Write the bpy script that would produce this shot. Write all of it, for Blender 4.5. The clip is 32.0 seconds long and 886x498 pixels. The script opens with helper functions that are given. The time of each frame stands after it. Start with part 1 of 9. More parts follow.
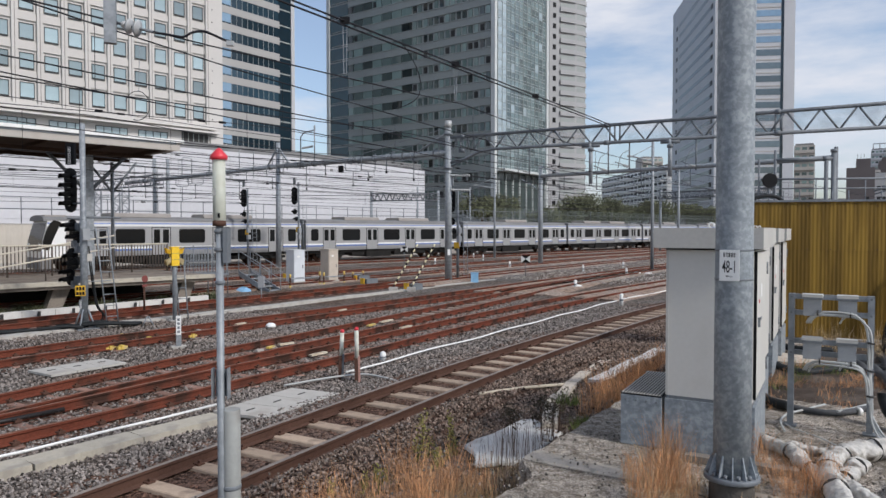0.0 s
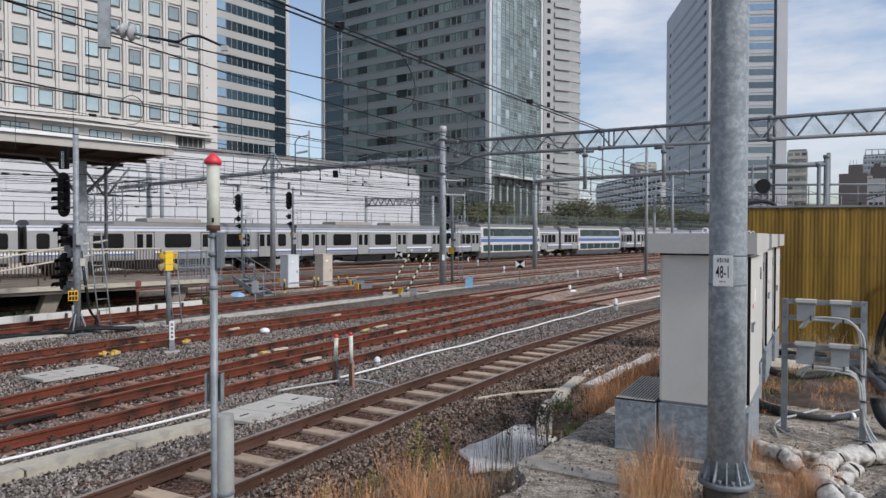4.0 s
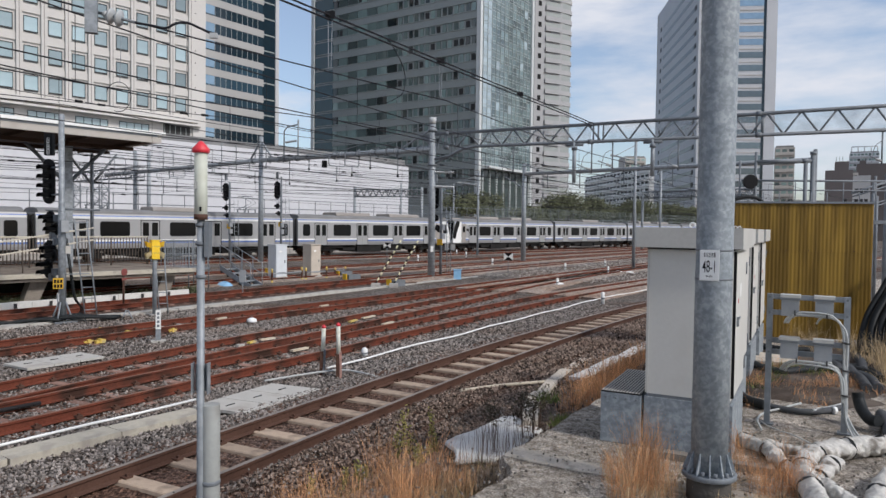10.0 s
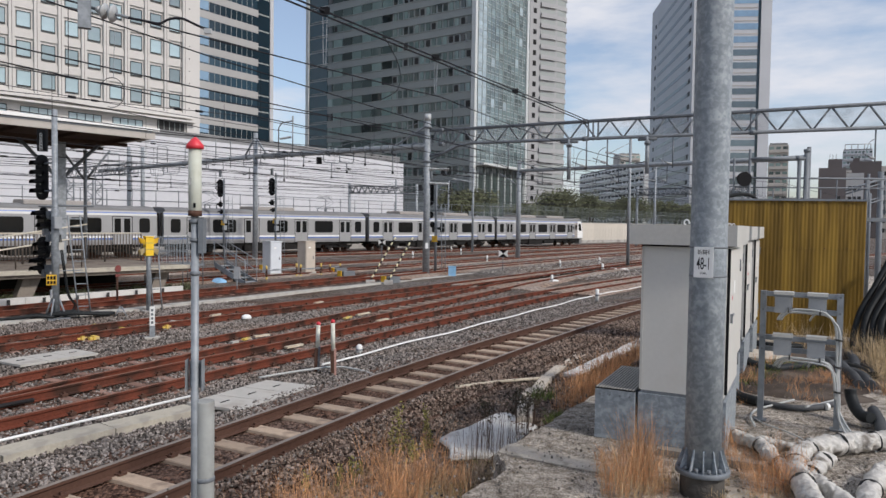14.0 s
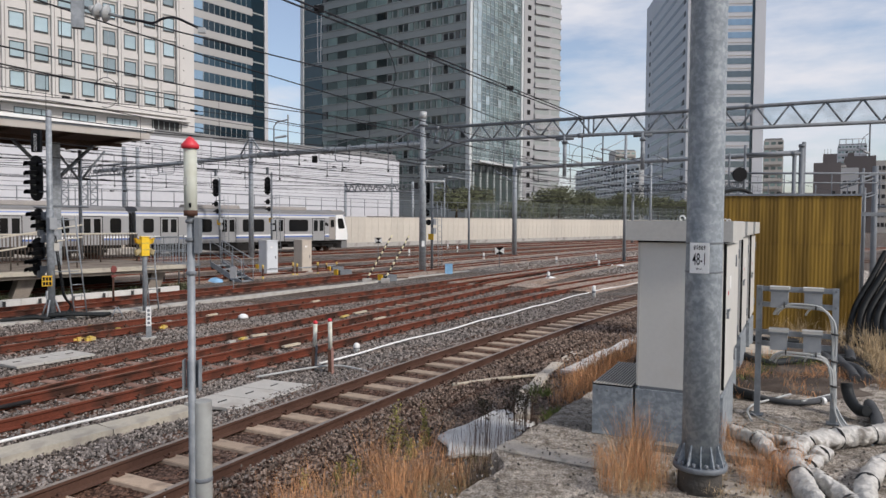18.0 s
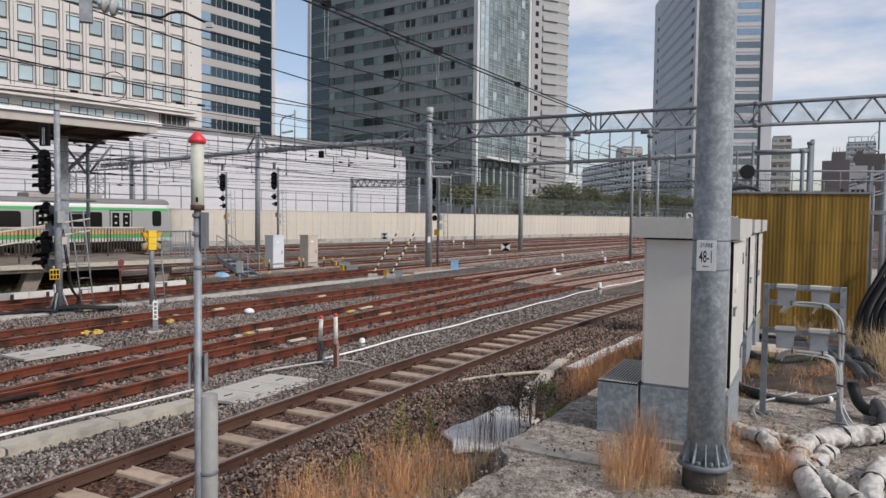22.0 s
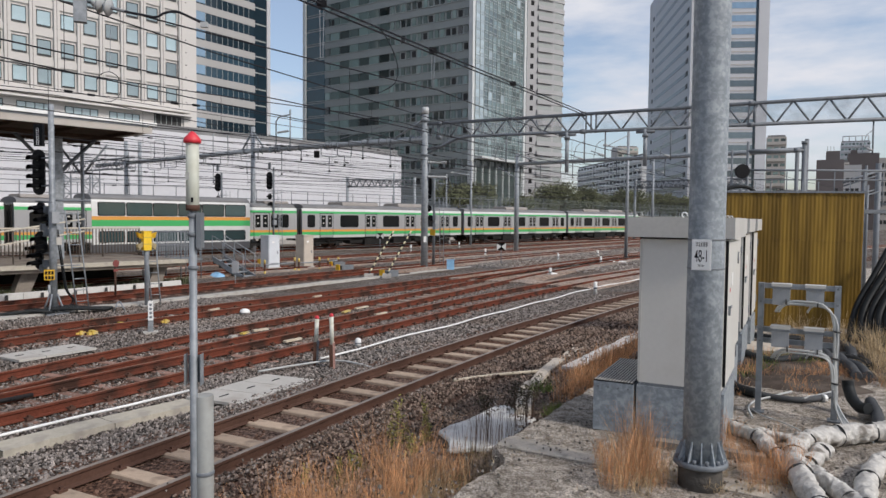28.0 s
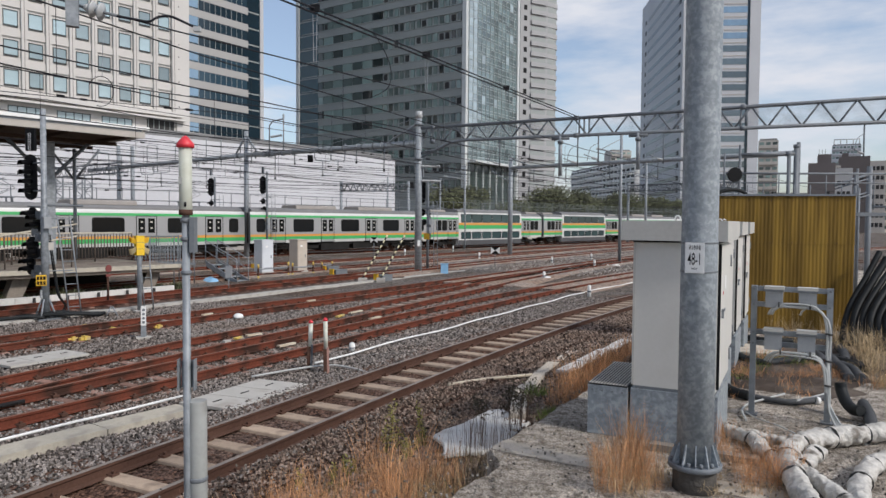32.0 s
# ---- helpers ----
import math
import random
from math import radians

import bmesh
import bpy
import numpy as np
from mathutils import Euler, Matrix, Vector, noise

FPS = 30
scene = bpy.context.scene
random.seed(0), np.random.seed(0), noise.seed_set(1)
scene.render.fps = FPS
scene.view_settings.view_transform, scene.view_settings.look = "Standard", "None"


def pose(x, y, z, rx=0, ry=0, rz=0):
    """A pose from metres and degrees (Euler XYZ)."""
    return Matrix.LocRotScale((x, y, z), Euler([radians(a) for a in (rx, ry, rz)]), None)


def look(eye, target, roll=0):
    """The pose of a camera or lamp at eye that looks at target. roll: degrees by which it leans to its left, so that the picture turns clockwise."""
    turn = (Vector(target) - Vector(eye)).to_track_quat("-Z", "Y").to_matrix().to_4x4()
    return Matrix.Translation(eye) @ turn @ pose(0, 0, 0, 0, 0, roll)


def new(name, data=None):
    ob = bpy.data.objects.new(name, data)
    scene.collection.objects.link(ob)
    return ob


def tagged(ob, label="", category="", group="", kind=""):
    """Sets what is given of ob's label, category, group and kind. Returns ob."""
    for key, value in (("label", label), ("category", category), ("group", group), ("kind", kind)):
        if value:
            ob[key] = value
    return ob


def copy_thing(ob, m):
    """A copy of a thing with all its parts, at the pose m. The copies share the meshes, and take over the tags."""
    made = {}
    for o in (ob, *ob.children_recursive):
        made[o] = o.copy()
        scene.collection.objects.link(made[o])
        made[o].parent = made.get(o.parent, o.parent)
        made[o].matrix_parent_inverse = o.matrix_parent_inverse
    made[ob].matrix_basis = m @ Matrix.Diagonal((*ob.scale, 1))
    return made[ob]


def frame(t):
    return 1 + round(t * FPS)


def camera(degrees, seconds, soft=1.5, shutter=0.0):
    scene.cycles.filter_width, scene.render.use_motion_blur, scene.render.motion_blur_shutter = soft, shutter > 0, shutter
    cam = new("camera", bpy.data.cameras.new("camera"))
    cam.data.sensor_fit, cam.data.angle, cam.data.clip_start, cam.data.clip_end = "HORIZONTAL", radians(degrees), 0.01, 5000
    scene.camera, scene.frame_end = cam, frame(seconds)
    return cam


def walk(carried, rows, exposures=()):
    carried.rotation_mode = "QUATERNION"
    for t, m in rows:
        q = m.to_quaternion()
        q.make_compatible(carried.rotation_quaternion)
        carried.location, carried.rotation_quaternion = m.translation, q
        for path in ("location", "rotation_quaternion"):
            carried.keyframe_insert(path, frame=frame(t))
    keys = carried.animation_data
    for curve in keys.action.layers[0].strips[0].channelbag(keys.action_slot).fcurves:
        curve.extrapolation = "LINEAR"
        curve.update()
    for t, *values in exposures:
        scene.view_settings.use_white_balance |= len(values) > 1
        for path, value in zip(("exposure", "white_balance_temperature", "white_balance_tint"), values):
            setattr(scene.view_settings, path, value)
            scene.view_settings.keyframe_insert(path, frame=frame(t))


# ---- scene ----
cam = camera(65.04, 32.0)
EYE = 2.72
# seconds, yaw to the left, pitch up, roll, in degrees
TURNS = [
    (0, -0.000, -1.584, 0.002), (0.5, 0.082, -1.672, 0.016), (1, 0.097, -1.742, 0.005), (1.5, -0.009, -1.772, 0.010),
    (2, -0.156, -1.652, 0.087), (2.5, -0.251, -1.450, 0.091), (3, -0.304, -1.277, 0.016), (3.5, -0.368, -1.159, 0.025),
    (5.5, -0.738, -1.228, 0.288), (6, -0.855, -1.268, 0.349), (6.5, -1.084, -1.440, 0.273), (7, -1.273, -1.652, 0.207),
    (7.5, -1.424, -1.754, 0.294), (8, -1.430, -1.792, 0.505), (8.5, -1.384, -1.819, 0.636), (9, -1.364, -1.837, 0.708),
    (9.5, -1.382, -1.837, 0.686), (10, -1.400, -1.849, 0.731), (10.5, -1.407, -1.983, 0.862), (11, -1.442, -2.132, 1.076),
    (11.5, -1.515, -2.200, 1.078), (12, -1.591, -2.175, 1.004), (12.5, -1.688, -2.112, 0.865), (13, -1.754, -2.101, 0.814),
    (13.5, -1.811, -2.087, 0.799), (14, -1.831, -2.107, 0.814), (14.5, -1.862, -2.146, 0.842), (16.5, -2.062, -2.445, 0.482),
    (17, -2.119, -2.397, 0.466), (17.5, -2.131, -2.346, 0.395), (18, -2.126, -2.286, 0.358), (18.5, -2.125, -2.345, 0.399),
    (19, -2.054, -2.416, 0.395), (19.5, -1.892, -2.417, 0.388), (20, -1.647, -2.371, 0.341), (20.5, -1.467, -2.380, 0.382),
    (21, -1.449, -2.478, 0.467), (21.5, -1.525, -2.591, 0.558), (22, -1.641, -2.632, 0.694), (22.5, -1.712, -2.646, 0.709),
    (23, -1.759, -2.670, 0.661), (23.5, -1.795, -2.717, 0.639), (24, -1.791, -2.748, 0.599), (24.5, -1.829, -2.717, 0.639),
    (25, -1.935, -2.684, 0.691), (25.5, -2.043, -2.704, 0.697), (27.5, -1.972, -2.699, 0.761), (28, -1.985, -2.646, 0.592),
    (28.5, -1.985, -2.565, 0.456), (29, -1.984, -2.446, 0.468), (29.5, -2.018, -2.332, 0.501), (30, -2.092, -2.247, 0.526),
    (30.5, -2.207, -2.169, 0.464), (31, -2.285, -2.186, 0.342), (31.5, -2.386, -2.229, 0.363), (32, -2.483, -2.316, 0.431),
]


def aimed(yaw, pitch, roll):
    return Matrix.Translation((0, 0, EYE)) @ pose(0, 0, 0, 0, 0, yaw) @ pose(0, 0, 0, 90 + pitch, 0, 0) @ pose(0, 0, 0, 0, 0, roll)


walk(cam, [(t, aimed(y, p, r)) for t, y, p, r in TURNS],
     [(0, -0.31, 6270, 11), (8, -0.31, 6290, 11), (16, -0.29, 6490, 12), (22, -0.29, 6570, 13), (27, -0.31, 6530, 12), (32, -0.31, 6410, 11)])

# ---- light ----
SUN_AZ, SUN_EL = 128.0, 40.0    # degrees clockwise from +y, and above the horizon
world = bpy.data.worlds.new("sky")
scene.world = world
world.use_nodes = True
wn, wl = world.node_tree.nodes, world.node_tree.links
sky = wn.new("ShaderNodeTexSky")
sky.sky_type, sky.sun_disc = "NISHITA", False
sky.sun_elevation, sky.sun_rotation = radians(SUN_EL), radians(SUN_AZ)
sky.air_density, sky.dust_density, sky.ozone_density = 1.0, 1.5, 1.5
# broken cloud over the sky, by direction
geo = wn.new("ShaderNodeTexCoord")
stretch = wn.new("ShaderNodeMapping")
stretch.inputs["Scale"].default_value = (1.6, 1.6, 6.0)
stretch.inputs["Location"].default_value = (0.55, 0.0, 0.0)
clouds = wn.new("ShaderNodeTexNoise")
clouds.inputs["Scale"].default_value = 1.7
clouds.inputs["Detail"].default_value = 9
clouds.inputs["Roughness"].default_value = 0.55
ramp = wn.new("ShaderNodeValToRGB")
ramp.color_ramp.elements[0].position, ramp.color_ramp.elements[1].position = 0.48, 0.66
ramp.color_ramp.elements[0].color = (0.16, 0.16, 0.16, 1)    # thin haze everywhere
mix = wn.new("ShaderNodeMix")
mix.data_type = "RGBA"
mix.inputs["B"].default_value = (13.4, 13.8, 14.8, 1)
wl.new(geo.outputs["Generated"], stretch.inputs["Vector"])
wl.new(stretch.outputs["Vector"], clouds.inputs["Vector"])
wl.new(clouds.outputs["Fac"], ramp.inputs["Fac"])
wl.new(ramp.outputs["Color"], mix.inputs["Factor"])
glow = wn.new("ShaderNodeVectorMath")    # a hazy, bright late-summer sky
glow.operation = "SCALE"
glow.inputs["Scale"].default_value = 2.7
wl.new(sky.outputs["Color"], glow.inputs[0])
wl.new(glow.outputs["Vector"], mix.inputs["A"])
wl.new(mix.outputs["Result"], wn["Background"].inputs["Color"])
wn["Background"].inputs["Strength"].default_value = 0.068
sun_lamp = new("sun", bpy.data.lights.new("sun", "SUN"))
sun_lamp.data.energy, sun_lamp.data.angle, sun_lamp.data.color = 3.1, radians(6.0), (1.0, 0.955, 0.89)
az, el = radians(SUN_AZ), radians(SUN_EL)
toward = Vector((math.sin(az) * math.cos(el), math.cos(az) * math.cos(el), math.sin(el)))
sun_lamp.matrix_world = look(toward * 100, (0, 0, 0))


# ---- materials ----
def material(name, colour, rough=0.6, metal=0.0, vary=0.25, size=3.0, fine=40.0, bump=0.0, second=None, amount=0.5, spread=0.0, stretch=(1, 1, 1), island=False):
    """Two scales of noise over a base colour; second: a colour that stains it; spread: change from object to object."""
    m = bpy.data.materials.new(name)
    m.use_nodes = True
    n, l = m.node_tree.nodes, m.node_tree.links
    b = n["Principled BSDF"]
    b.inputs["Roughness"].default_value, b.inputs["Metallic"].default_value = rough, metal
    if rough > 0.45 and not metal and max(colour) < 0.3:
        b.inputs["Specular IOR Level"].default_value = 0.15    # dull, dusty surfaces
    co = n.new("ShaderNodeTexCoord")
    mp = n.new("ShaderNodeMapping")
    mp.inputs["Scale"].default_value = stretch
    l.new(co.outputs["Object"], mp.inputs["Vector"])
    big, small = n.new("ShaderNodeTexNoise"), n.new("ShaderNodeTexNoise")
    for tex, s, d in ((big, size, 5), (small, fine, 4)):
        tex.inputs["Scale"].default_value, tex.inputs["Detail"].default_value = s, d
        l.new(mp.outputs["Vector"], tex.inputs["Vector"])
    add = n.new("ShaderNodeMath")
    add.operation = "MULTIPLY_ADD"
    l.new(small.outputs["Fac"], add.inputs[0])
    add.inputs[1].default_value = 0.6
    l.new(big.outputs["Fac"], add.inputs[2])
    rng = n.new("ShaderNodeMapRange")
    rng.inputs["From Min"].default_value, rng.inputs["From Max"].default_value = 0.45, 1.15
    rng.inputs["To Min"].default_value, rng.inputs["To Max"].default_value = 1 - vary, 1 + vary
    l.new(add.outputs[0], rng.inputs["Value"])
    mul = n.new("ShaderNodeVectorMath")
    mul.operation = "SCALE"
    mul.inputs[0].default_value = colour
    l.new(rng.outputs["Result"], mul.inputs["Scale"])
    out = mul.outputs["Vector"]
    if second:
        r2 = n.new("ShaderNodeValToRGB")
        r2.color_ramp.elements[0].position, r2.color_ramp.elements[1].position = 0.58 - 0.25 * amount, 0.72 - 0.2 * amount
        l.new(big.outputs["Fac"], r2.inputs["Fac"])
        mx = n.new("ShaderNodeMix")
        mx.data_type = "RGBA"
        mx.inputs["B"].default_value = (*second, 1)
        l.new(r2.outputs["Color"], mx.inputs["Factor"])
        l.new(out, mx.inputs["A"])
        out = mx.outputs["Result"]
    if spread or island:
        src = n.new("ShaderNodeNewGeometry").outputs["Random Per Island"] if island else n.new("ShaderNodeObjectInfo").outputs["Random"]
        r3 = n.new("ShaderNodeMapRange")
        r3.inputs["To Min"].default_value, r3.inputs["To Max"].default_value = 1 - spread, 1 + spread
        l.new(src, r3.inputs["Value"])
        m2 = n.new("ShaderNodeVectorMath")
        m2.operation = "SCALE"
        l.new(out, m2.inputs[0])
        l.new(r3.outputs["Result"], m2.inputs["Scale"])
        out = m2.outputs["Vector"]
    l.new(out, b.inputs["Base Color"])
    if bump:
        bp = n.new("ShaderNodeBump")
        bp.inputs["Strength"].default_value, bp.inputs["Distance"].default_value = min(1.0, bump), 0.02
        l.new(add.outputs[0], bp.inputs["Height"])
        l.new(bp.outputs["Normal"], b.inputs["Normal"])
    return m


def ballast_material(name, dark, light, rust, cell=16.0):
    """Crushed stone: a cell per stone, brown dust in patches."""
    m = bpy.data.materials.new(name)
    m.use_nodes = True
    n, l = m.node_tree.nodes, m.node_tree.links
    b = n["Principled BSDF"]
    b.inputs["Roughness"].default_value = 0.95
    b.inputs["Specular IOR Level"].default_value = 0.12
    co = n.new("ShaderNodeTexCoord")
    vo = n.new("ShaderNodeTexVoronoi")
    vo.inputs["Scale"].default_value = cell
    big = n.new("ShaderNodeTexNoise")
    big.inputs["Scale"].default_value, big.inputs["Detail"].default_value = 0.35, 6
    for tex in (vo, big):
        l.new(co.outputs["Object"], tex.inputs["Vector"])
    sep = n.new("ShaderNodeSeparateColor")
    l.new(vo.outputs["Color"], sep.inputs["Color"])
    r1 = n.new("ShaderNodeValToRGB")
    r1.color_ramp.elements[0].color, r1.color_ramp.elements[1].color = (*dark, 1), (*light, 1)
    l.new(sep.outputs["Red"], r1.inputs["Fac"])
    r2 = n.new("ShaderNodeValToRGB")
    r2.color_ramp.elements[0].position, r2.color_ramp.elements[1].position = 0.38, 0.68
    l.new(big.outputs["Fac"], r2.inputs["Fac"])
    mx = n.new("ShaderNodeMix")
    mx.data_type, mx.blend_type = "RGBA", "MULTIPLY"
    mx.inputs["B"].default_value = (*rust, 1)
    l.new(r2.outputs["Color"], mx.inputs["Factor"])
    l.new(r1.outputs["Color"], mx.inputs["A"])
    l.new(mx.outputs["Result"], b.inputs["Base Color"])
    bp = n.new("ShaderNodeBump")
    bp.inputs["Strength"].default_value, bp.inputs["Distance"].default_value = 1.0, 0.05
    bp.invert = True
    l.new(vo.outputs["Distance"], bp.inputs["Height"])
    l.new(bp.outputs["Normal"], b.inputs["Normal"])
    return m


def glass_like(name, colour, rough=0.08, spread=0.0, gloss=0.8):
    """Window glass seen from outside by day: dark behind, mirror-like in front."""
    m = material(name, colour, rough, 0.0, 0.15, 0.6, 8.0, spread=spread)
    b = m.node_tree.nodes["Principled BSDF"]
    b.inputs["IOR"].default_value = 1.6
    b.inputs["Specular IOR Level"].default_value = gloss
    return m


M = dict(
    # ballast's near-black tone stands in for shadow in the gaps between stones
    ballast=ballast_material("ballast", (0.028, 0.025, 0.022), (0.33, 0.30, 0.272), (0.66, 0.50, 0.41), 22.0),
    rust=material("rusty_rail", (0.165, 0.05, 0.03), 0.85, 0.0, 0.45, 1.5, 30, 0.4, (0.05, 0.026, 0.019), 0.5),
    rust_dark=material("dark_rail", (0.088, 0.048, 0.035), 0.8, 0.0, 0.35, 1.5, 30, 0.4),
    steel_run=material("running_surface", (0.30, 0.255, 0.22), 0.5, 0.4, 0.25, 2, 40),
    rust_run=material("worn_rust_top", (0.24, 0.10, 0.06), 0.6, 0.3, 0.3, 2, 40),
    sleeper=material("concrete_sleeper", (0.42, 0.32, 0.235), 0.9, 0, 0.3, 4, 60, 0.3, (0.24, 0.18, 0.135), 0.35, 0.15),
    bed=ballast_material("brown_ballast", (0.032, 0.020, 0.016), (0.25, 0.175, 0.14), (0.72, 0.54, 0.44), 22.0),
    tan_bed=ballast_material("tan_ballast", (0.15, 0.12, 0.10), (0.56, 0.47, 0.40), (0.80, 0.64, 0.53), 14.0),
    skirt_grey=material("skirt_grey", (0.10, 0.10, 0.105), 0.6, 0, 0.2, 1, 20),
    wood_sleeper=material("stained_sleeper", (0.27, 0.165, 0.13), 0.9, 0, 0.35, 3, 50, 0.4, None, 0, 0.25),
    concrete=material("concrete", (0.42, 0.40, 0.37), 0.9, 0, 0.22, 1.2, 30, 0.3, (0.24, 0.22, 0.2), 0.35),
    slab=material("weathered_slab", (0.27, 0.255, 0.235), 0.95, 0, 0.5, 4.5, 40, 1.0, (0.12, 0.108, 0.092), 0.5),
    pale=material("pale_concrete", (0.46, 0.44, 0.40), 0.85, 0, 0.18, 2, 40, 0.2, (0.38, 0.35, 0.31), 0.25),
    galv=material("galvanised_steel", (0.225, 0.245, 0.262), 0.5, 0.12, 0.25, 9, 45, 0.05, (0.29, 0.31, 0.33), 0.4),
    mast=material("zinc_mast", (0.245, 0.268, 0.285), 0.5, 0.1, 0.25, 9, 45, 0.05, (0.30, 0.322, 0.34), 0.5),
    galv_dark=material("dull_galvanised", (0.15, 0.165, 0.18), 0.6, 0.1, 0.3, 4, 40, 0.05),
    cream=material("cream_paint", (0.57, 0.56, 0.525), 0.5, 0, 0.06, 1.2, 30, 0.02, (0.51, 0.495, 0.45), 0.2),
    cap=material("grey_cap_paint", (0.47, 0.46, 0.43), 0.55, 0, 0.12, 2, 30, 0.03),
    white=material("white_paint", (0.78, 0.78, 0.76), 0.5, 0, 0.08, 2, 30),
    red=material("red_plastic", (0.62, 0.035, 0.05), 0.45, 0, 0.15, 4, 40),
    yellow=material("yellow_paint", (0.72, 0.42, 0.02), 0.5, 0, 0.15, 4, 40),
    black=material("black_paint", (0.009, 0.009, 0.010), 0.5, 0, 0.3, 4, 40),
    dark=material("dark_underframe", (0.02, 0.019, 0.018), 0.8, 0, 0.4, 1.5, 20),
    wire=material("wire", (0.02, 0.02, 0.024), 0.7, 0.0, 0.2, 1, 10),
    low_side=material("darker_lower_side", (0.265, 0.265, 0.265), 0.5, 0.1, 0.1, 0.7, 30),
    silver=material("brushed_steel_body", (0.335, 0.335, 0.335), 0.42, 0.12, 0.06, 0.7, 30, 0.0, None, 0, 0.03),
    door=material("steel_door", (0.36, 0.36, 0.362), 0.4, 0.35, 0.08, 0.9, 30),
    roof_grey=material("roof_grey", (0.205, 0.205, 0.205), 0.75, 0, 0.2, 0.8, 20),
    unit_grey=material("roof_unit_grey", (0.30, 0.275, 0.25), 0.6, 0, 0.15, 1, 20),
    band_blue=material("blue_band", (0.085, 0.15, 0.38), 0.4, 0, 0.06, 1, 20),
    band_white=material("cream_band", (0.78, 0.78, 0.76), 0.4, 0, 0.05, 1, 20),
    deck_and_sheen_white=material("ivory_body_and_sheen", (0.62, 0.62, 0.60), 0.4, 0.1, 0.06, 0.8, 20),
    deck_glass=glass_like("deck_glass", (0.035, 0.065, 0.068), 0.1, 0.3, 0.45),
    band_green=material("green_band", (0.05, 0.38, 0.11), 0.4, 0, 0.06, 1, 20),
    band_orange=material("orange_band", (0.66, 0.30, 0.06), 0.4, 0, 0.06, 1, 20),
    train_glass=glass_like("train_glass", (0.008, 0.009, 0.010), 0.12, 0.3, 0.16),
    panel_white=material("white_cladding", (0.576, 0.576, 0.599), 0.5, 0, 0.10, 0.12, 2, 0, None, 0, 0.03),
    fence_cream=material("cream_panel", (0.56, 0.515, 0.445), 0.8, 0, 0.14, 0.5, 6, 0, (0.50, 0.45, 0.385), 0.35, 0.05, (1, 1, 0.35)),
    office=material("office_wall", (0.55, 0.528, 0.50), 0.7, 0, 0.07, 0.06, 3, 0, None, 0, 0.03),
    # light blue-grey base carries the bright sky reflections of the office windows
    office_glass=glass_like("office_glass", (0.27, 0.355, 0.38), 0.05, 0.4),
    window_dark=material("dark_frame_and_reveal_shade", (0.045, 0.045, 0.045), 0.6, 0, 0.2, 0.5, 5),
    office_joint=material("facade_joint", (0.22, 0.205, 0.19), 0.9, 0, 0.15, 0.5, 5),
    tower=material("tower_grey", (0.315, 0.34, 0.33), 0.55, 0, 0.12, 0.05, 2),
    tower_glass=glass_like("tower_glass", (0.15, 0.205, 0.19), 0.07, 0.95, 0.6),
    ledge_grey=material("ledge_grey", (0.33, 0.355, 0.345), 0.55, 0, 0.1, 0.1, 3),
    curtain_rail=material("curtain_rail", (0.36, 0.40, 0.40), 0.5, 0.1, 0.1, 0.2, 4),
    blue_glass=glass_like("blue_glass", (0.022, 0.045, 0.065), 0.08, 0.5, 0.35),
    curtain=glass_like("curtain_glass", (0.14, 0.19, 0.195), 0.05, 0.5),
    mullion=material("mullion", (0.60, 0.62, 0.61), 0.5, 0.2, 0.1, 0.2, 4),
    pale_wall=material("pale_render", (0.38, 0.38, 0.385), 0.8, 0, 0.1, 0.08, 3),
    bluegrey=material("light_spandrel", (0.50, 0.51, 0.53), 0.6, 0, 0.08, 0.1, 3),
    corrugated=material("yellow_corrugated", (0.165, 0.10, 0.02), 0.5, 0, 0.55, 7.0, 40, 0.0, (0.26, 0.16, 0.03), 0.3, 0.08, (1, 1, 0.06)),
    brown=material("brown_soffit", (0.07, 0.046, 0.034), 0.8, 0, 0.3, 1.5, 12),
    leaf=material("leaf", (0.105, 0.112, 0.062), 0.7, 0, 0.35, 2, 20, 0, None, 0, 0.45, island=True),
    dry=material("dry_grass", (0.56, 0.295, 0.14), 0.85, 0, 0.3, 8, 60, 0, None, 0, 0.5, island=True),
    straw=material("straw_grass", (0.46, 0.34, 0.195), 0.85, 0, 0.3, 8, 60, 0, None, 0, 0.4, island=True),
    weed=material("green_weed", (0.13, 0.16, 0.05), 0.8, 0, 0.3, 8, 60, 0, None, 0, 0.4, island=True),
    stalk=material("bare_stalk", (0.10, 0.066, 0.05), 0.9, 0, 0.3, 8, 60, 0, None, 0, 0.3, island=True),
    bark=material("bark", (0.10, 0.075, 0.055), 0.95, 0, 0.3, 4, 30, 0.3),
    soil=material("soil", (0.07, 0.054, 0.044), 0.97, 0, 0.45, 2.5, 25, 0.8, (0.12, 0.098, 0.08), 0.3),
    wrap=material("white_wrapping", (0.52, 0.50, 0.46), 0.7, 0, 0.45, 9, 34, 1.0, (0.17, 0.15, 0.125), 0.22),
    tape=material("dark_tape", (0.06, 0.06, 0.06), 0.6, 0, 0.3, 6, 40),
    hose=material("black_hose", (0.02, 0.022, 0.023), 0.5, 0, 0.3, 5, 40, 0.1),
    grey_cable=material("grey_cable", (0.42, 0.43, 0.42), 0.6, 0, 0.2, 6, 40),
    box_grey=material("box_grey", (0.30, 0.315, 0.33), 0.55, 0.1, 0.15, 4, 40),
    city=material("city_wall", (0.44, 0.41, 0.375), 0.85, 0, 0.12, 0.1, 3, 0, None, 0, 0.12),
    city_dark=material("city_dark_wall", (0.155, 0.135, 0.13), 0.85, 0, 0.12, 0.1, 3, 0, None, 0, 0.12),
)

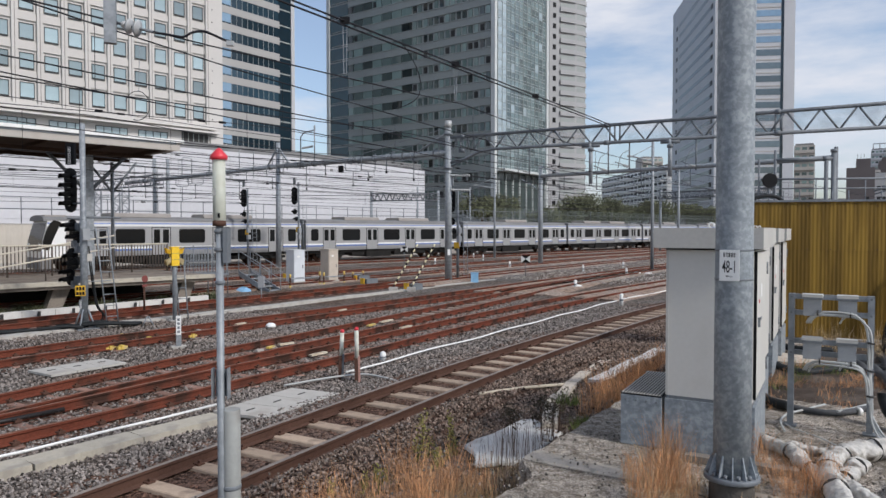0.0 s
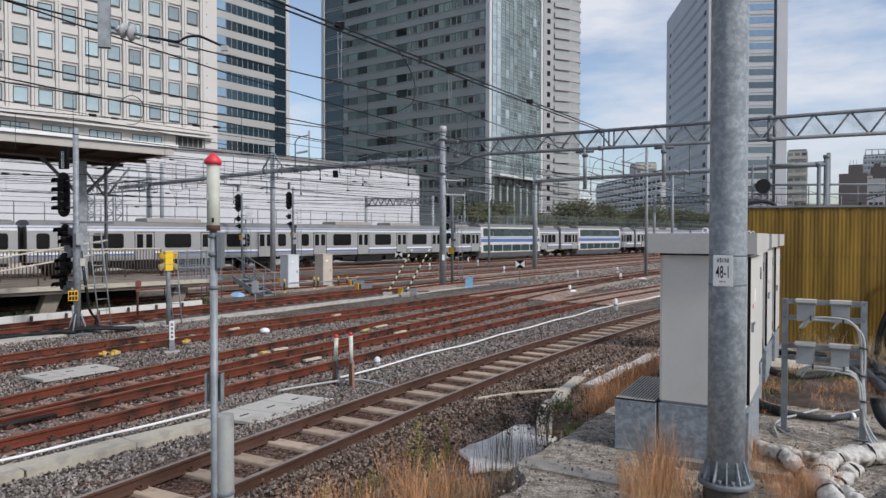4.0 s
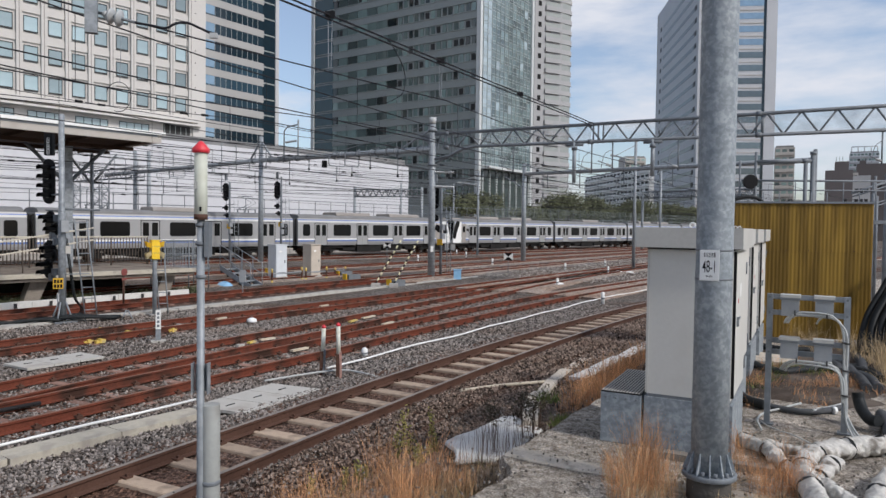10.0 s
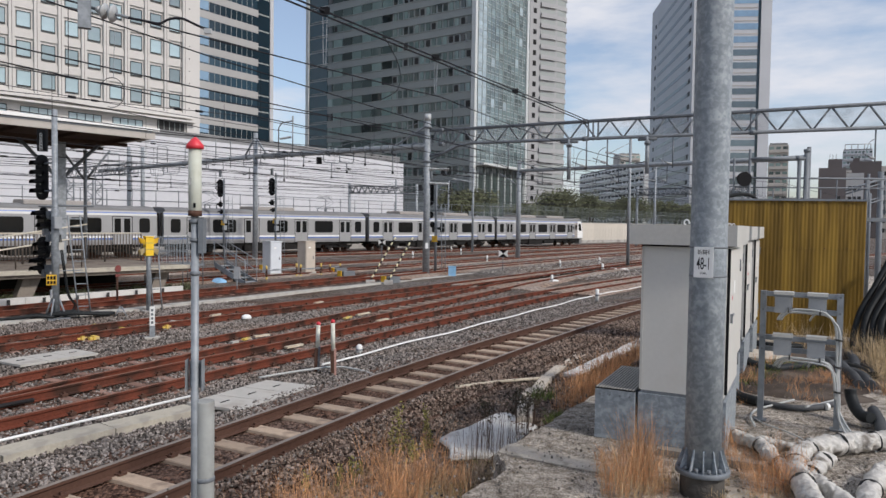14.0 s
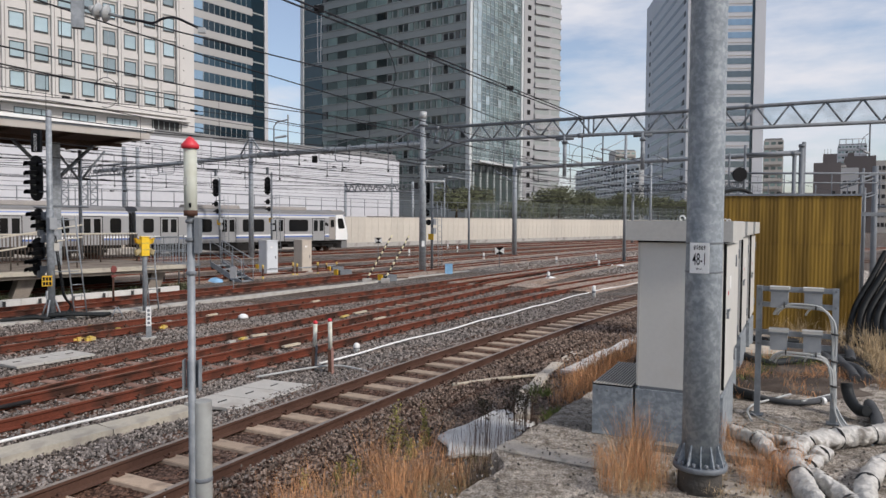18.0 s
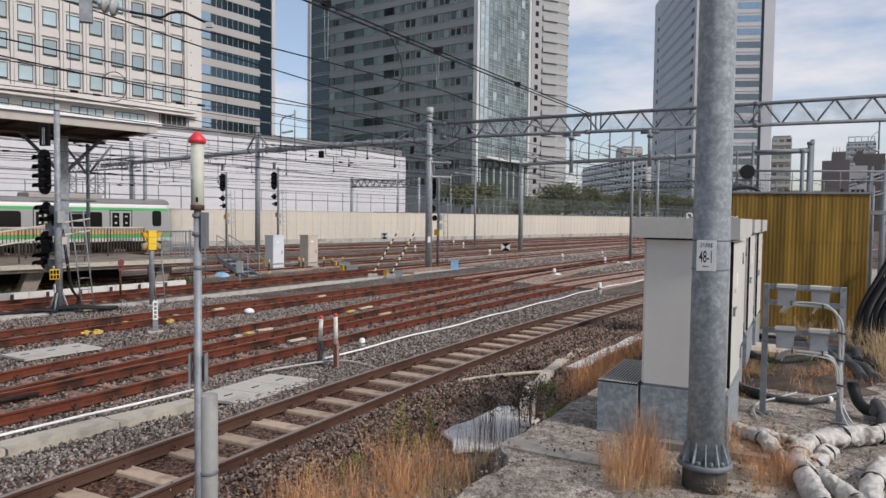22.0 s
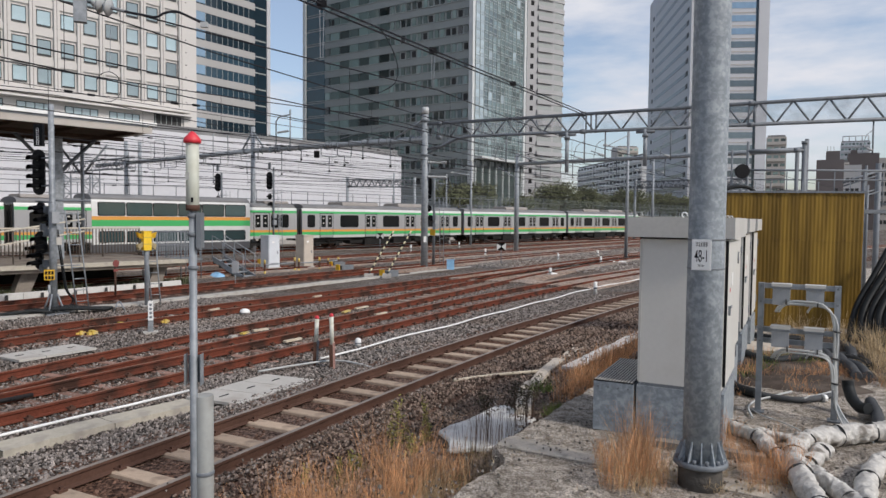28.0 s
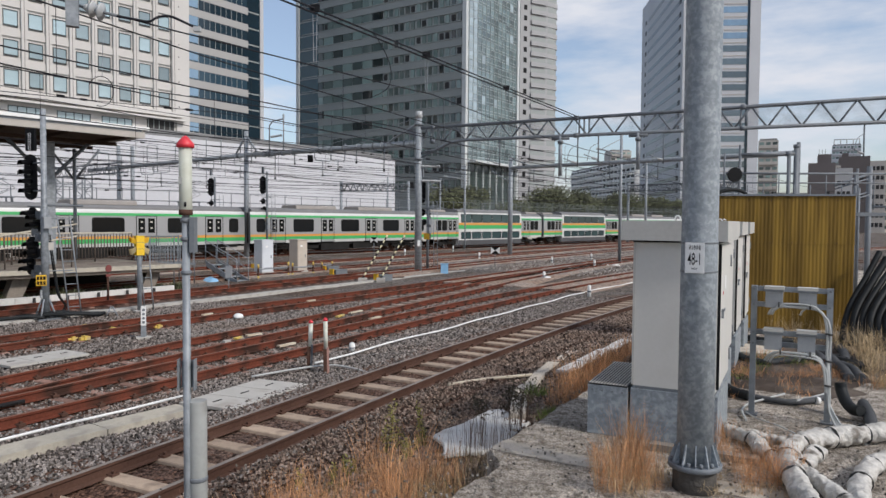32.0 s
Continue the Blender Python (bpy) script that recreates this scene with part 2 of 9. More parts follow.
def slab_material(name, gain):
    """Old concrete: pale where worn, dark with moss and dirt."""
    m = bpy.data.materials.new(name)
    m.use_nodes = True
    n, l = m.node_tree.nodes, m.node_tree.links
    b = n["Principled BSDF"]
    b.inputs["Roughness"].default_value = 0.95
    b.inputs["Specular IOR Level"].default_value = 0.15
    co = n.new("ShaderNodeTexCoord")

    def tex(scale, detail, rough):
        t = n.new("ShaderNodeTexNoise")
        t.inputs["Scale"].default_value, t.inputs["Detail"].default_value, t.inputs["Roughness"].default_value = scale, detail, rough
        l.new(co.outputs["Object"], t.inputs["Vector"])
        return t

    def ramp(src, a, b2, c0, c1):
        r = n.new("ShaderNodeValToRGB")
        r.color_ramp.elements[0].position, r.color_ramp.elements[1].position = a, b2
        r.color_ramp.elements[0].color, r.color_ramp.elements[1].color = (*c0, 1), (*c1, 1)
        l.new(src, r.inputs["Fac"])
        return r.outputs["Color"]

    def blend(kind, a, b2, fac):
        x = n.new("ShaderNodeMix")
        x.data_type, x.blend_type = "RGBA", kind
        if isinstance(fac, float):
            x.inputs["Factor"].default_value = fac
        else:
            l.new(fac, x.inputs["Factor"])
        l.new(a, x.inputs["A"])
        if isinstance(b2, tuple):
            x.inputs["B"].default_value = (*b2, 1)
        else:
            l.new(b2, x.inputs["B"])
        return x.outputs["Result"]

    big, mid, fine = tex(2.3, 9, 0.72), tex(11, 8, 0.75), tex(85, 5, 0.75)
    col = ramp(big.outputs["Fac"], 0.34, 0.68, (0.155 * gain, 0.139 * gain, 0.121 * gain), (0.37 * gain, 0.337 * gain, 0.298 * gain))
    col = blend("MULTIPLY", col, ramp(mid.outputs["Fac"], 0.40, 0.58, (0.38, 0.35, 0.31), (1.0, 1.0, 1.0)), 0.85)
    col = blend("MULTIPLY", col, ramp(fine.outputs["Fac"], 0.42, 0.57, (0.30, 0.28, 0.26), (1.15, 1.15, 1.15)), 0.9)
    moss = tex(1.1, 6, 0.7)
    col = blend("MIX", col, (0.075, 0.07, 0.045), ramp(moss.outputs["Fac"], 0.60, 0.74, (0, 0, 0), (0.6, 0.6, 0.6)))
    l.new(col, b.inputs["Base Color"])
    add = n.new("ShaderNodeMath")
    l.new(mid.outputs["Fac"], add.inputs[0]), l.new(fine.outputs["Fac"], add.inputs[1])
    bp = n.new("ShaderNodeBump")
    bp.inputs["Strength"].default_value, bp.inputs["Distance"].default_value = 1.0, 0.03
    l.new(add.outputs[0], bp.inputs["Height"])
    l.new(bp.outputs["Normal"], b.inputs["Normal"])
    return m


def spangle_material(name, colour, light):
    """Hot-dip zinc: flaky patches of two greys a few centimetres wide."""
    m = material(name, colour, 0.5, 0.0, 0.12, 11, 70, 0.0, light, 0.45)
    n, l = m.node_tree.nodes, m.node_tree.links
    base = n["Principled BSDF"].inputs["Base Color"]
    src = base.links[0].from_socket
    co = next(k for k in n if k.type == "TEX_COORD")
    flake = n.new("ShaderNodeTexNoise")
    flake.inputs["Scale"].default_value, flake.inputs["Detail"].default_value, flake.inputs["Distortion"].default_value = 30, 3, 0.3
    l.new(co.outputs["Object"], flake.inputs["Vector"])
    r = n.new("ShaderNodeValToRGB")
    r.color_ramp.elements[0].position, r.color_ramp.elements[1].position = 0.44, 0.60
    r.color_ramp.elements[0].color, r.color_ramp.elements[1].color = (0.84, 0.85, 0.87, 1), (1.14, 1.14, 1.14, 1)
    l.new(flake.outputs["Fac"], r.inputs["Fac"])
    mx = n.new("ShaderNodeMix")
    mx.data_type, mx.blend_type = "RGBA", "MULTIPLY"
    mx.inputs["Factor"].default_value = 1.0
    l.new(src, mx.inputs["A"]), l.new(r.outputs["Color"], mx.inputs["B"])
    l.new(mx.outputs["Result"], base)
    return m


M["spangle"] = spangle_material("spangled_zinc", (0.252, 0.28, 0.298), (0.31, 0.337, 0.355))
M["fascia"] = material("cream_fascia", (0.43, 0.40, 0.36), 0.6, 0, 0.12, 1.5, 20, 0, (0.38, 0.34, 0.30), 0.3)
M["deck_brown"] = material("stained_deck", (0.25, 0.215, 0.18), 0.9, 0, 0.35, 1.5, 20, 0.3, (0.14, 0.115, 0.095), 0.4)
M["rail_brown"] = material("brown_bars", (0.11, 0.09, 0.075), 0.7, 0, 0.25, 3, 30)
M["rail_cream"] = material("cream_rail", (0.55, 0.50, 0.41), 0.6, 0, 0.12, 3, 30)
M["trough_cream"] = material("cream_concrete", (0.46, 0.42, 0.34), 0.9, 0, 0.25, 3, 40, 0.3, (0.34, 0.31, 0.26), 0.4)
M["worn_yellow"] = material("worn_yellow_paint", (0.66, 0.47, 0.10), 0.7, 0, 0.25, 12, 60, 0.2, (0.45, 0.36, 0.2), 0.4)
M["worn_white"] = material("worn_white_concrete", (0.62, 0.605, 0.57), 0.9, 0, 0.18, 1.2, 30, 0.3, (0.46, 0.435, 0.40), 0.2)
M["slab"], M["slab_pale"] = slab_material("old_slab", 2.8), material("pale_slab_ledge", (0.54, 0.475, 0.39), 0.95, 0, 0.35, 9, 60, 0.6, (0.34, 0.30, 0.245), 0.3)

# ---- plan: u runs along the main line, v across it, away from the eye ----
TURN = 47.15
UX, UY = math.cos(radians(TURN)), math.sin(radians(TURN))


def at(u, v, z=0.0):
    return Vector((u * UX - v * UY, u * UY + v * UX, z))


def spot(u, v, z=0.0, turn=0.0):
    p = at(u, v, z)
    return pose(p.x, p.y, p.z, 0, 0, TURN + turn)


def box(bm, x0, x1, y0, y1, z0, z1, mi=0):
    vs = [bm.verts.new(c) for c in ((x0, y0, z0), (x1, y0, z0), (x1, y1, z0), (x0, y1, z0), (x0, y0, z1), (x1, y0, z1), (x1, y1, z1), (x0, y1, z1))]
    for q in ((3, 2, 1, 0), (4, 5, 6, 7), (0, 1, 5, 4), (1, 2, 6, 5), (2, 3, 7, 6), (3, 0, 4, 7)):
        bm.faces.new([vs[i] for i in q]).material_index = mi


def bevelled(bm, w=0.01, seg=2):
    es = [e for e in bm.edges if len(e.link_faces) == 2 and e.calc_face_angle(0) > 0.6]
    bmesh.ops.bevel(bm, geom=es, offset=w, segments=seg, affect="EDGES", profile=0.6)


def bbox(x0, x1, y0, y1, z0, z1, w=0.01, seg=2):
    bm = bmesh.new()
    box(bm, x0, x1, y0, y1, z0, z1)
    bevelled(bm, w, seg)
    return bm


def tube(bm, pts, r, seg=8, r1=None, mi=0, cap=True):
    """A round bar along points; r1: radius at its end."""
    pts = [Vector(p) for p in pts]
    rings, k = [], len(pts)
    side = None
    for i, p in enumerate(pts):
        d = (pts[min(i + 1, k - 1)] - pts[max(i - 1, 0)]).normalized()
        if side is None:
            side = d.orthogonal().normalized()
        side = (side - d * side.dot(d)).normalized()
        other = d.cross(side)
        rr = r if r1 is None else r + (r1 - r) * i / (k - 1)
        rings.append([bm.verts.new(p + rr * (math.cos(a) * side + math.sin(a) * other)) for a in (2 * math.pi * j / seg for j in range(seg))])
    for a, b in zip(rings, rings[1:]):
        for j in range(seg):
            f = bm.faces.new((a[j], a[(j + 1) % seg], b[(j + 1) % seg], b[j]))
            f.material_index, f.smooth = mi, seg > 5
    if cap:
        bm.faces.new(rings[0][::-1]).material_index = mi
        bm.faces.new(rings[-1]).material_index = mi


def rod(p, q, r, seg=8, r1=None):
    bm = bmesh.new()
    tube(bm, [p, q], r, seg, r1)
    return bm


def turned(profile, seg=16):
    """A body of revolution about z; profile: (radius, height) rows."""
    bm = bmesh.new()
    rings = [[bm.verts.new((r * math.cos(a), r * math.sin(a), z)) for a in (2 * math.pi * j / seg for j in range(seg))] for r, z in profile]
    for a, b in zip(rings, rings[1:]):
        for j in range(seg):
            bm.faces.new((a[j], a[(j + 1) % seg], b[(j + 1) % seg], b[j])).smooth = True
    bm.faces.new(rings[0][::-1])
    bm.faces.new(rings[-1])
    return bm


def solid(outline, depth, axis="y"):
    """An outline of (a, b) rows pushed along an axis by depth: y gives (a, 0..depth, b), x gives (0..depth, a, b), z gives (a, b, 0..depth)."""
    bm = bmesh.new()
    place = {"y": lambda a, b, d: (a, d, b), "x": lambda a, b, d: (d, a, b), "z": lambda a, b, d: (a, b, d)}[axis]
    lo = [bm.verts.new(place(a, b, 0)) for a, b in outline]
    hi = [bm.verts.new(place(a, b, depth)) for a, b in outline]
    bm.faces.new(lo[::-1]), bm.faces.new(hi)
    for i in range(len(lo)):
        j = (i + 1) % len(lo)
        bm.faces.new((lo[i], lo[j], hi[j], hi[i]))
    bmesh.ops.recalc_face_normals(bm, faces=bm.faces)
    return bm


def panel(xs, zs, y0, y1, pick, dent=None, bm=None):
    """A thick sheet over a grid of columns and rows, facing +y; pick(i, j): material of a cell; dent(i, j): how far that cell lies back."""
    bm = bm or bmesh.new()
    front = {(i, j): bm.verts.new((x, y1, z)) for i, x in enumerate(xs) for j, z in enumerate(zs)}
    nx, nz = len(xs) - 1, len(zs) - 1
    for i in range(nx):
        for j in range(nz):
            ring = [front[i, j], front[i, j + 1], front[i + 1, j + 1], front[i + 1, j]]
            back = dent(i, j) if dent else 0
            if back:
                low = [bm.verts.new(v.co - Vector((0, back, 0))) for v in ring]
                for a in range(4):
                    bm.faces.new((ring[a], ring[(a + 1) % 4], low[(a + 1) % 4], low[a]))
                ring = low
            bm.faces.new(ring).material_index = pick(i, j)
    edge = [front[i, 0] for i in range(nx + 1)] + [front[nx, j] for j in range(1, nz + 1)] + [front[i, nz] for i in range(nx - 1, -1, -1)] + [front[0, j] for j in range(nz - 1, 0, -1)]
    rear = [bm.verts.new((v.co.x, y0, v.co.z)) for v in edge]
    for a in range(len(edge)):
        b = (a + 1) % len(edge)
        bm.faces.new((edge[a], edge[b], rear[b], rear[a]))
    bm.faces.new(rear)
    return bm


def mesh_of(name, bm, mats):
    me = bpy.data.meshes.new(name)
    bm.to_mesh(me)
    bm.free()
    for m in mats if isinstance(mats, (list, tuple)) else [mats]:
        me.materials.append(M[m])
    return me


def part(name, bm, mats, parent, label="", m=None):
    ob = new(name, bm if isinstance(bm, bpy.types.Mesh) else mesh_of(name, bm, mats))
    ob.parent = parent
    if m is not None:
        ob.matrix_basis = m
    return tagged(ob, label)


def thing(name, m, label, category, group="", kind=""):
    ob = new(name)
    ob.empty_display_size = 0.2
    ob.matrix_basis = m
    return tagged(ob, label, category, group, kind)


def whole(name, bm, mats, m, label, category, group="", kind=""):
    ob = new(name, mesh_of(name, bm, mats))
    ob.matrix_basis = m
    return tagged(ob, label, category, group, kind)


def spline(ctrl, step=1.0):
    """A smooth line through (u, v) points, as a list of (u, v), about step apart."""
    c = [np.array(p, float) for p in ctrl]
    c = [2 * c[0] - c[1]] + c + [2 * c[-1] - c[-2]]
    out = []
    for i in range(1, len(c) - 2):
        n = max(1, int(np.linalg.norm(c[i + 1] - c[i]) / step))
        for j in range(n):
            t = j / n
            out.append(0.5 * (2 * c[i] + (c[i + 1] - c[i - 1]) * t + (2 * c[i - 1] - 5 * c[i] + 4 * c[i + 1] - c[i + 2]) * t * t + (3 * c[i] - c[i - 1] - 3 * c[i + 1] + c[i + 2]) * t ** 3))
    out.append(c[-2])
    return out


def offset_line(line, d):
    """The line moved by d to its left, as (u, v) rows with their headings."""
    out = []
    for i, p in enumerate(line):
        t = line[min(i + 1, len(line) - 1)] - line[max(i - 1, 0)]
        t = t / np.linalg.norm(t)
        out.append((p + d * np.array((-t[1], t[0])), t))
    return out


def swept(line, d, profile, z=0.0, mi=None):
    """A closed profile of (across, up) rows carried along a line at the offset d."""
    bm = bmesh.new()
    rings = []
    for p, t in offset_line(line, d):
        nrm = np.array((-t[1], t[0]))
        rings.append([bm.verts.new(at(*(p + a * nrm), z + h)) for a, h in profile])
    k = len(profile)
    for a, b in zip(rings, rings[1:]):
        for j in range(k):
            f = bm.faces.new((a[j], b[j], b[(j + 1) % k], a[(j + 1) % k]))
            if mi:
                f.material_index = mi[j]
    bm.faces.new(rings[0]), bm.faces.new(rings[-1][::-1])
    return bm


# ---- ground ----
def ground():
    bm = bmesh.new()
    # one sheet to the horizon: fine near the eye, coarse far off
    marks = [-2500, -900, -300, -120, -60, -30] + list(range(-20, 60, 2)) + [70, 90, 120, 180, 300, 900, 2500]
    grid = {}
    for i, u in enumerate(marks):
        for j, v in enumerate(marks):
            h = -0.215
            h += 0.115 * max(min(1.0, max(0.0, (u - 20) / 14)), min(1.0, max(0.0, (v - 25) / 4)))    # the far yard is filled higher
            if abs(u) < 100 and 4 < v < 60:
                h += 0.035 * noise.noise((u * 0.7, v * 0.7, 0))
            grid[i, j] = bm.verts.new(at(u, v, h))
    k = len(marks)
    for i in range(k - 1):
        for j in range(k - 1):
            bm.faces.new((grid[i, j], grid[i + 1, j], grid[i + 1, j + 1], grid[i, j + 1])).smooth = True
    return whole("ground", bm, "ballast", Matrix(), "grey-brown crushed stone ballast over a wide railway yard", "ground", kind="structure")


ground()

GAUGE = 1.067
TRACKS = dict(
    near=[(-40, -6.0), (-12, 2.2), (-4, 4.95), (0, 6.26), (4, 7.34), (10, 8.72), (16, 9.81), (22, 10.6), (28, 11.1), (34, 11.4), (44, 11.2), (60, 9.6), (90, 2.0)],
    second=[(-40, 1.5), (-12, 8.0), (0, 10.6), (3.5, 11.2), (6.5, 11.84), (10, 12.5), (13.5, 13.25), (23, 14.95), (32, 15.9), (45, 16.6), (70, 16.0), (100, 13.0)],
    third=[(-12, 8.6), (0, 11.6), (4.8, 13.0), (8.3, 14.0), (10.9, 14.6), (13.5, 15.25), (16.7, 16.1), (20.9, 17.2), (24, 18.05), (30, 19.6), (45, 22.3), (70, 25.0), (110, 28.0)],
    fourth=[(-40, 7.0), (-10, 13.6), (4, 17.1), (8.5, 18.0), (14.5, 18.75), (20, 19.45), (31, 21.2), (45, 23.2), (70, 26.5), (110, 30.5)],
    fifth=[(-40, 15.0), (-10, 20.6), (6, 23.3), (12, 24.2), (20, 25.45), (30, 26.9), (45, 29.0), (70, 32.0), (110, 35.0)],
    sixth=[(-40, 26.5), (6, 28.9), (20, 30.2), (36, 31.8), (53, 34.0), (80, 37.0), (120, 40.0)],
    seventh=[(-40, 33.0), (6, 34.6), (36, 36.6), (60, 39.0), (90, 41.5), (140, 44.6)],
    eighth=[(-300, 45.15), (0, 45.15), (100, 45.15), (300, 45.15)],
    ninth=[(-300, 49.25), (0, 49.25), (100, 49.25), (300, 49.25)],
)
RAIL = [(-0.0325, 0), (-0.0325, -0.032), (-0.009, -0.046), (-0.009, -0.125), (-0.0635, -0.142), (-0.0635, -0.153), (0.0635, -0.153), (0.0635, -0.142), (0.009, -0.125), (0.009, -0.046), (0.0325, -0.032), (0.0325, 0)]


def sleeper_mesh(name, mat, length, w=0.12, top=0.0, drop=0.16):
    bm = solid([(-w, -drop), (w, -drop), (w * 0.82, top), (-w * 0.82, top)], length, "y")
    bmesh.ops.translate(bm, verts=bm.verts, vec=(0, -length / 2, 0))
    bevelled(bm, 0.012, 1)
    return mesh_of(name, bm, mat)


PC_SLEEPER = sleeper_mesh("sleeper", "sleeper", 2.0, 0.135)
WOOD_SLEEPER = sleeper_mesh("sleeper", "wood_sleeper", 1.5, 0.1)


def clip_mesh():
    bm = bmesh.new()
    for s in (-1, 1):
        box(bm, -0.05, 0.05, s * 0.06 - 0.05, s * 0.06 + 0.05, -0.155, -0.115)
        box(bm, -0.018, 0.018, s * 0.075 - 0.018, s * 0.075 + 0.018, -0.115, -0.085)
    return mesh_of("rail_fastening", bm, "rust_dark")


CLIP = clip_mesh()


def track(name, ctrl, label, body, top, sleeper, span, pitch=0.6, sink=-0.155, clips=None, first=None):
    t = thing("railway_track", Matrix(), label, "track", "tracks of the yard", "structure")
    line = spline(ctrl, 1.0)
    for d in (-1, 1):
        bm = swept(line, d * (GAUGE / 2 + 0.0325), RAIL, 0.0, [0] * 11 + [1])
        part("rail", bm, [body, top], t)
    part("ballast_bed", swept([p for p in line if -20 < p[0] < 80], 0.0, [(-1.0, -0.23), (-0.75, -0.186), (0.75, -0.186), (1.0, -0.23)]), "bed", t, "brown dusty ballast between the rails")
    if name != "near":
        far = [p for p in line if -90 < p[0] < 140 and (p[0] > 24 or name in ("sixth", "seventh", "eighth", "ninth"))]
        part("filled_bed", swept(far, 0.0, [(-1.7, -0.16), (-1.2, -0.085), (1.2, -0.085), (1.7, -0.16)]), "tan_bed", t, "pale dusty ballast heaped to the rails")
    if name == "near":
        for d in (-1, 1):
            part("ballast_shoulder", swept([p for p in line if -8 < p[0] < 60], d * 1.0, [(-0.36, -0.2), (-0.31, -0.128), (0.25, -0.13), (0.6, -0.25)] if d > 0 else [(-0.6, -0.25), (-0.25, -0.13), (0.31, -0.128), (0.36, -0.2)]), "bed", t)
    # sleepers by length along the line
    pts = np.array(line)
    run = np.r_[0, np.cumsum(np.linalg.norm(np.diff(pts, axis=0), axis=1))]
    s = 0.0 if first is None else np.interp(first, pts[:, 0], run) % pitch    # a sleeper lies at u = first
    while s < run[-1]:
        u, v = np.interp(s, run, pts[:, 0]), np.interp(s, run, pts[:, 1])
        i = min(len(pts) - 2, int(np.searchsorted(run, s)))
        h = math.degrees(math.atan2(*(pts[i + 1] - pts[i])[::-1]))
        if span[0] < u < span[1]:
            m = spot(u, v, sink + random.uniform(-0.006, 0.006), h + random.uniform(-0.8, 0.8))
            part("sleeper", sleeper, None, t, "", m)
            if clips and clips[0] < u < clips[1]:
                for d in (-1, 1):
                    part("rail_fastening", CLIP, None, t, "", spot(u, v, 0, h) @ Matrix.Translation((0, d * (GAUGE / 2 + 0.0325), 0)))
        s += pitch
    return t


# ---- trains ----
CAR, BODY, WIDE = 20.0, 19.5, 1.42


def section(bm, x0, x1, rows, lean0=None, lean1=None, end0=0, end1=0):
    """A length of car body: rows of (height, inset, material of the strip above); lean: how the end draws back with height."""
    at_end = {}
    for e, (x, lean) in enumerate(((x0, lean0), (x1, lean1))):
        for side in (-1, 1):
            for i, (z, inset, _) in enumerate(rows):
                q = lean(z) if lean else 0.0
                at_end[e, side, i] = bm.verts.new((x + (q if e == 0 else -q), side * (WIDE - inset), z))
    n = len(rows)
    for side in (-1, 1):
        for i in range(n - 1):
            bm.faces.new((at_end[0, side, i], at_end[1, side, i], at_end[1, side, i + 1], at_end[0, side, i + 1])).material_index = rows[i][2]
    for e, mi in ((0, end0), (1, end1)):
        for i in range(n - 1):
            bm.faces.new((at_end[e, -1, i], at_end[e, 1, i], at_end[e, 1, i + 1], at_end[e, -1, i + 1])).material_index = mi
    bm.faces.new((at_end[0, -1, 0], at_end[0, 1, 0], at_end[1, 1, 0], at_end[1, -1, 0]))
    bm.faces.new((at_end[0, -1, n - 1], at_end[1, -1, n - 1], at_end[1, 1, n - 1], at_end[0, 1, n - 1]))


def nose_lean(z):
    return 0.0 if z < 1.5 else 0.10 * (z - 1.5) + 0.16 * max(0.0, z - 2.0)


# strips of the body sides: 0 steel, 1 upper band, 2 lower band, 3 line under the roof, 4 white, 5 dark skirt
PLAIN = {False: [(0.95, 0.05, 6), (1.15, 0, 6), (1.30, 0, 2), (1.42, 0, 1), (1.55, 0, 0), (2.0, 0, 0), (2.95, 0.01, 4), (3.02, 0.02, 4), (3.10, 0.03, 2), (3.17, 0.06, 0), (3.28, 0.10, 0)],
         # green train: white above 3.06 paints the sky's sheen on the steel shoulder
         True: [(0.95, 0.05, 4), (1.17, 0, 2), (1.44, 0, 1), (1.61, 0, 0), (2.0, 0, 0), (2.88, 0.01, 3), (3.06, 0.03, 4), (3.18, 0.05, 4), (3.28, 0.10, 4)]}
DECK = {False: [(0.3, 0.08, 5), (0.8, 0, 4), (1.92, 0, 2), (2.3, 0, 4), (2.42, 0, 2), (2.47, 0, 4), (3.0, 0.0, 4), (3.45, 0.06, 4), (3.58, 0.12, 4)],
        True: [(0.3, 0.08, 5), (0.8, 0, 4), (1.92, 0, 2), (2.32, 0, 1), (2.54, 0, 4), (3.0, 0.0, 4), (3.45, 0.06, 4), (3.58, 0.12, 4)]}


def car_shell(green, bilevel, nose):
    bm = bmesh.new()
    h = BODY / 2
    if bilevel:
        section(bm, -h, -5.55, PLAIN[green])
        section(bm, 5.55, h, PLAIN[green])
        section(bm, -5.56, 5.56, DECK[green], None, None, 4, 4)
    else:
        section(bm, -h, h, PLAIN[green], nose_lean if nose == 1 else None, nose_lean if nose == 2 else None, 4 if nose == 1 else 0, 4 if nose == 2 else 0)
    bmesh.ops.recalc_face_normals(bm, faces=bm.faces)
    return bm


def roof_shell(eave, top, h=BODY / 2):
    arc = [(-WIDE + 0.10, eave)] + [((WIDE - 0.10) * math.sin(a), eave + (top - eave) * math.cos(a) ** 0.6) for a in (radians(d) for d in (-80, -62, -40, -18, 0, 18, 40, 62, 80))] + [(WIDE - 0.10, eave)]
    bm = solid([(a, b) for a, b in arc], 2 * h - 0.3, "x")
    bmesh.ops.translate(bm, verts=bm.verts, vec=(-h + 0.15, 0, 0.002))
    return bm


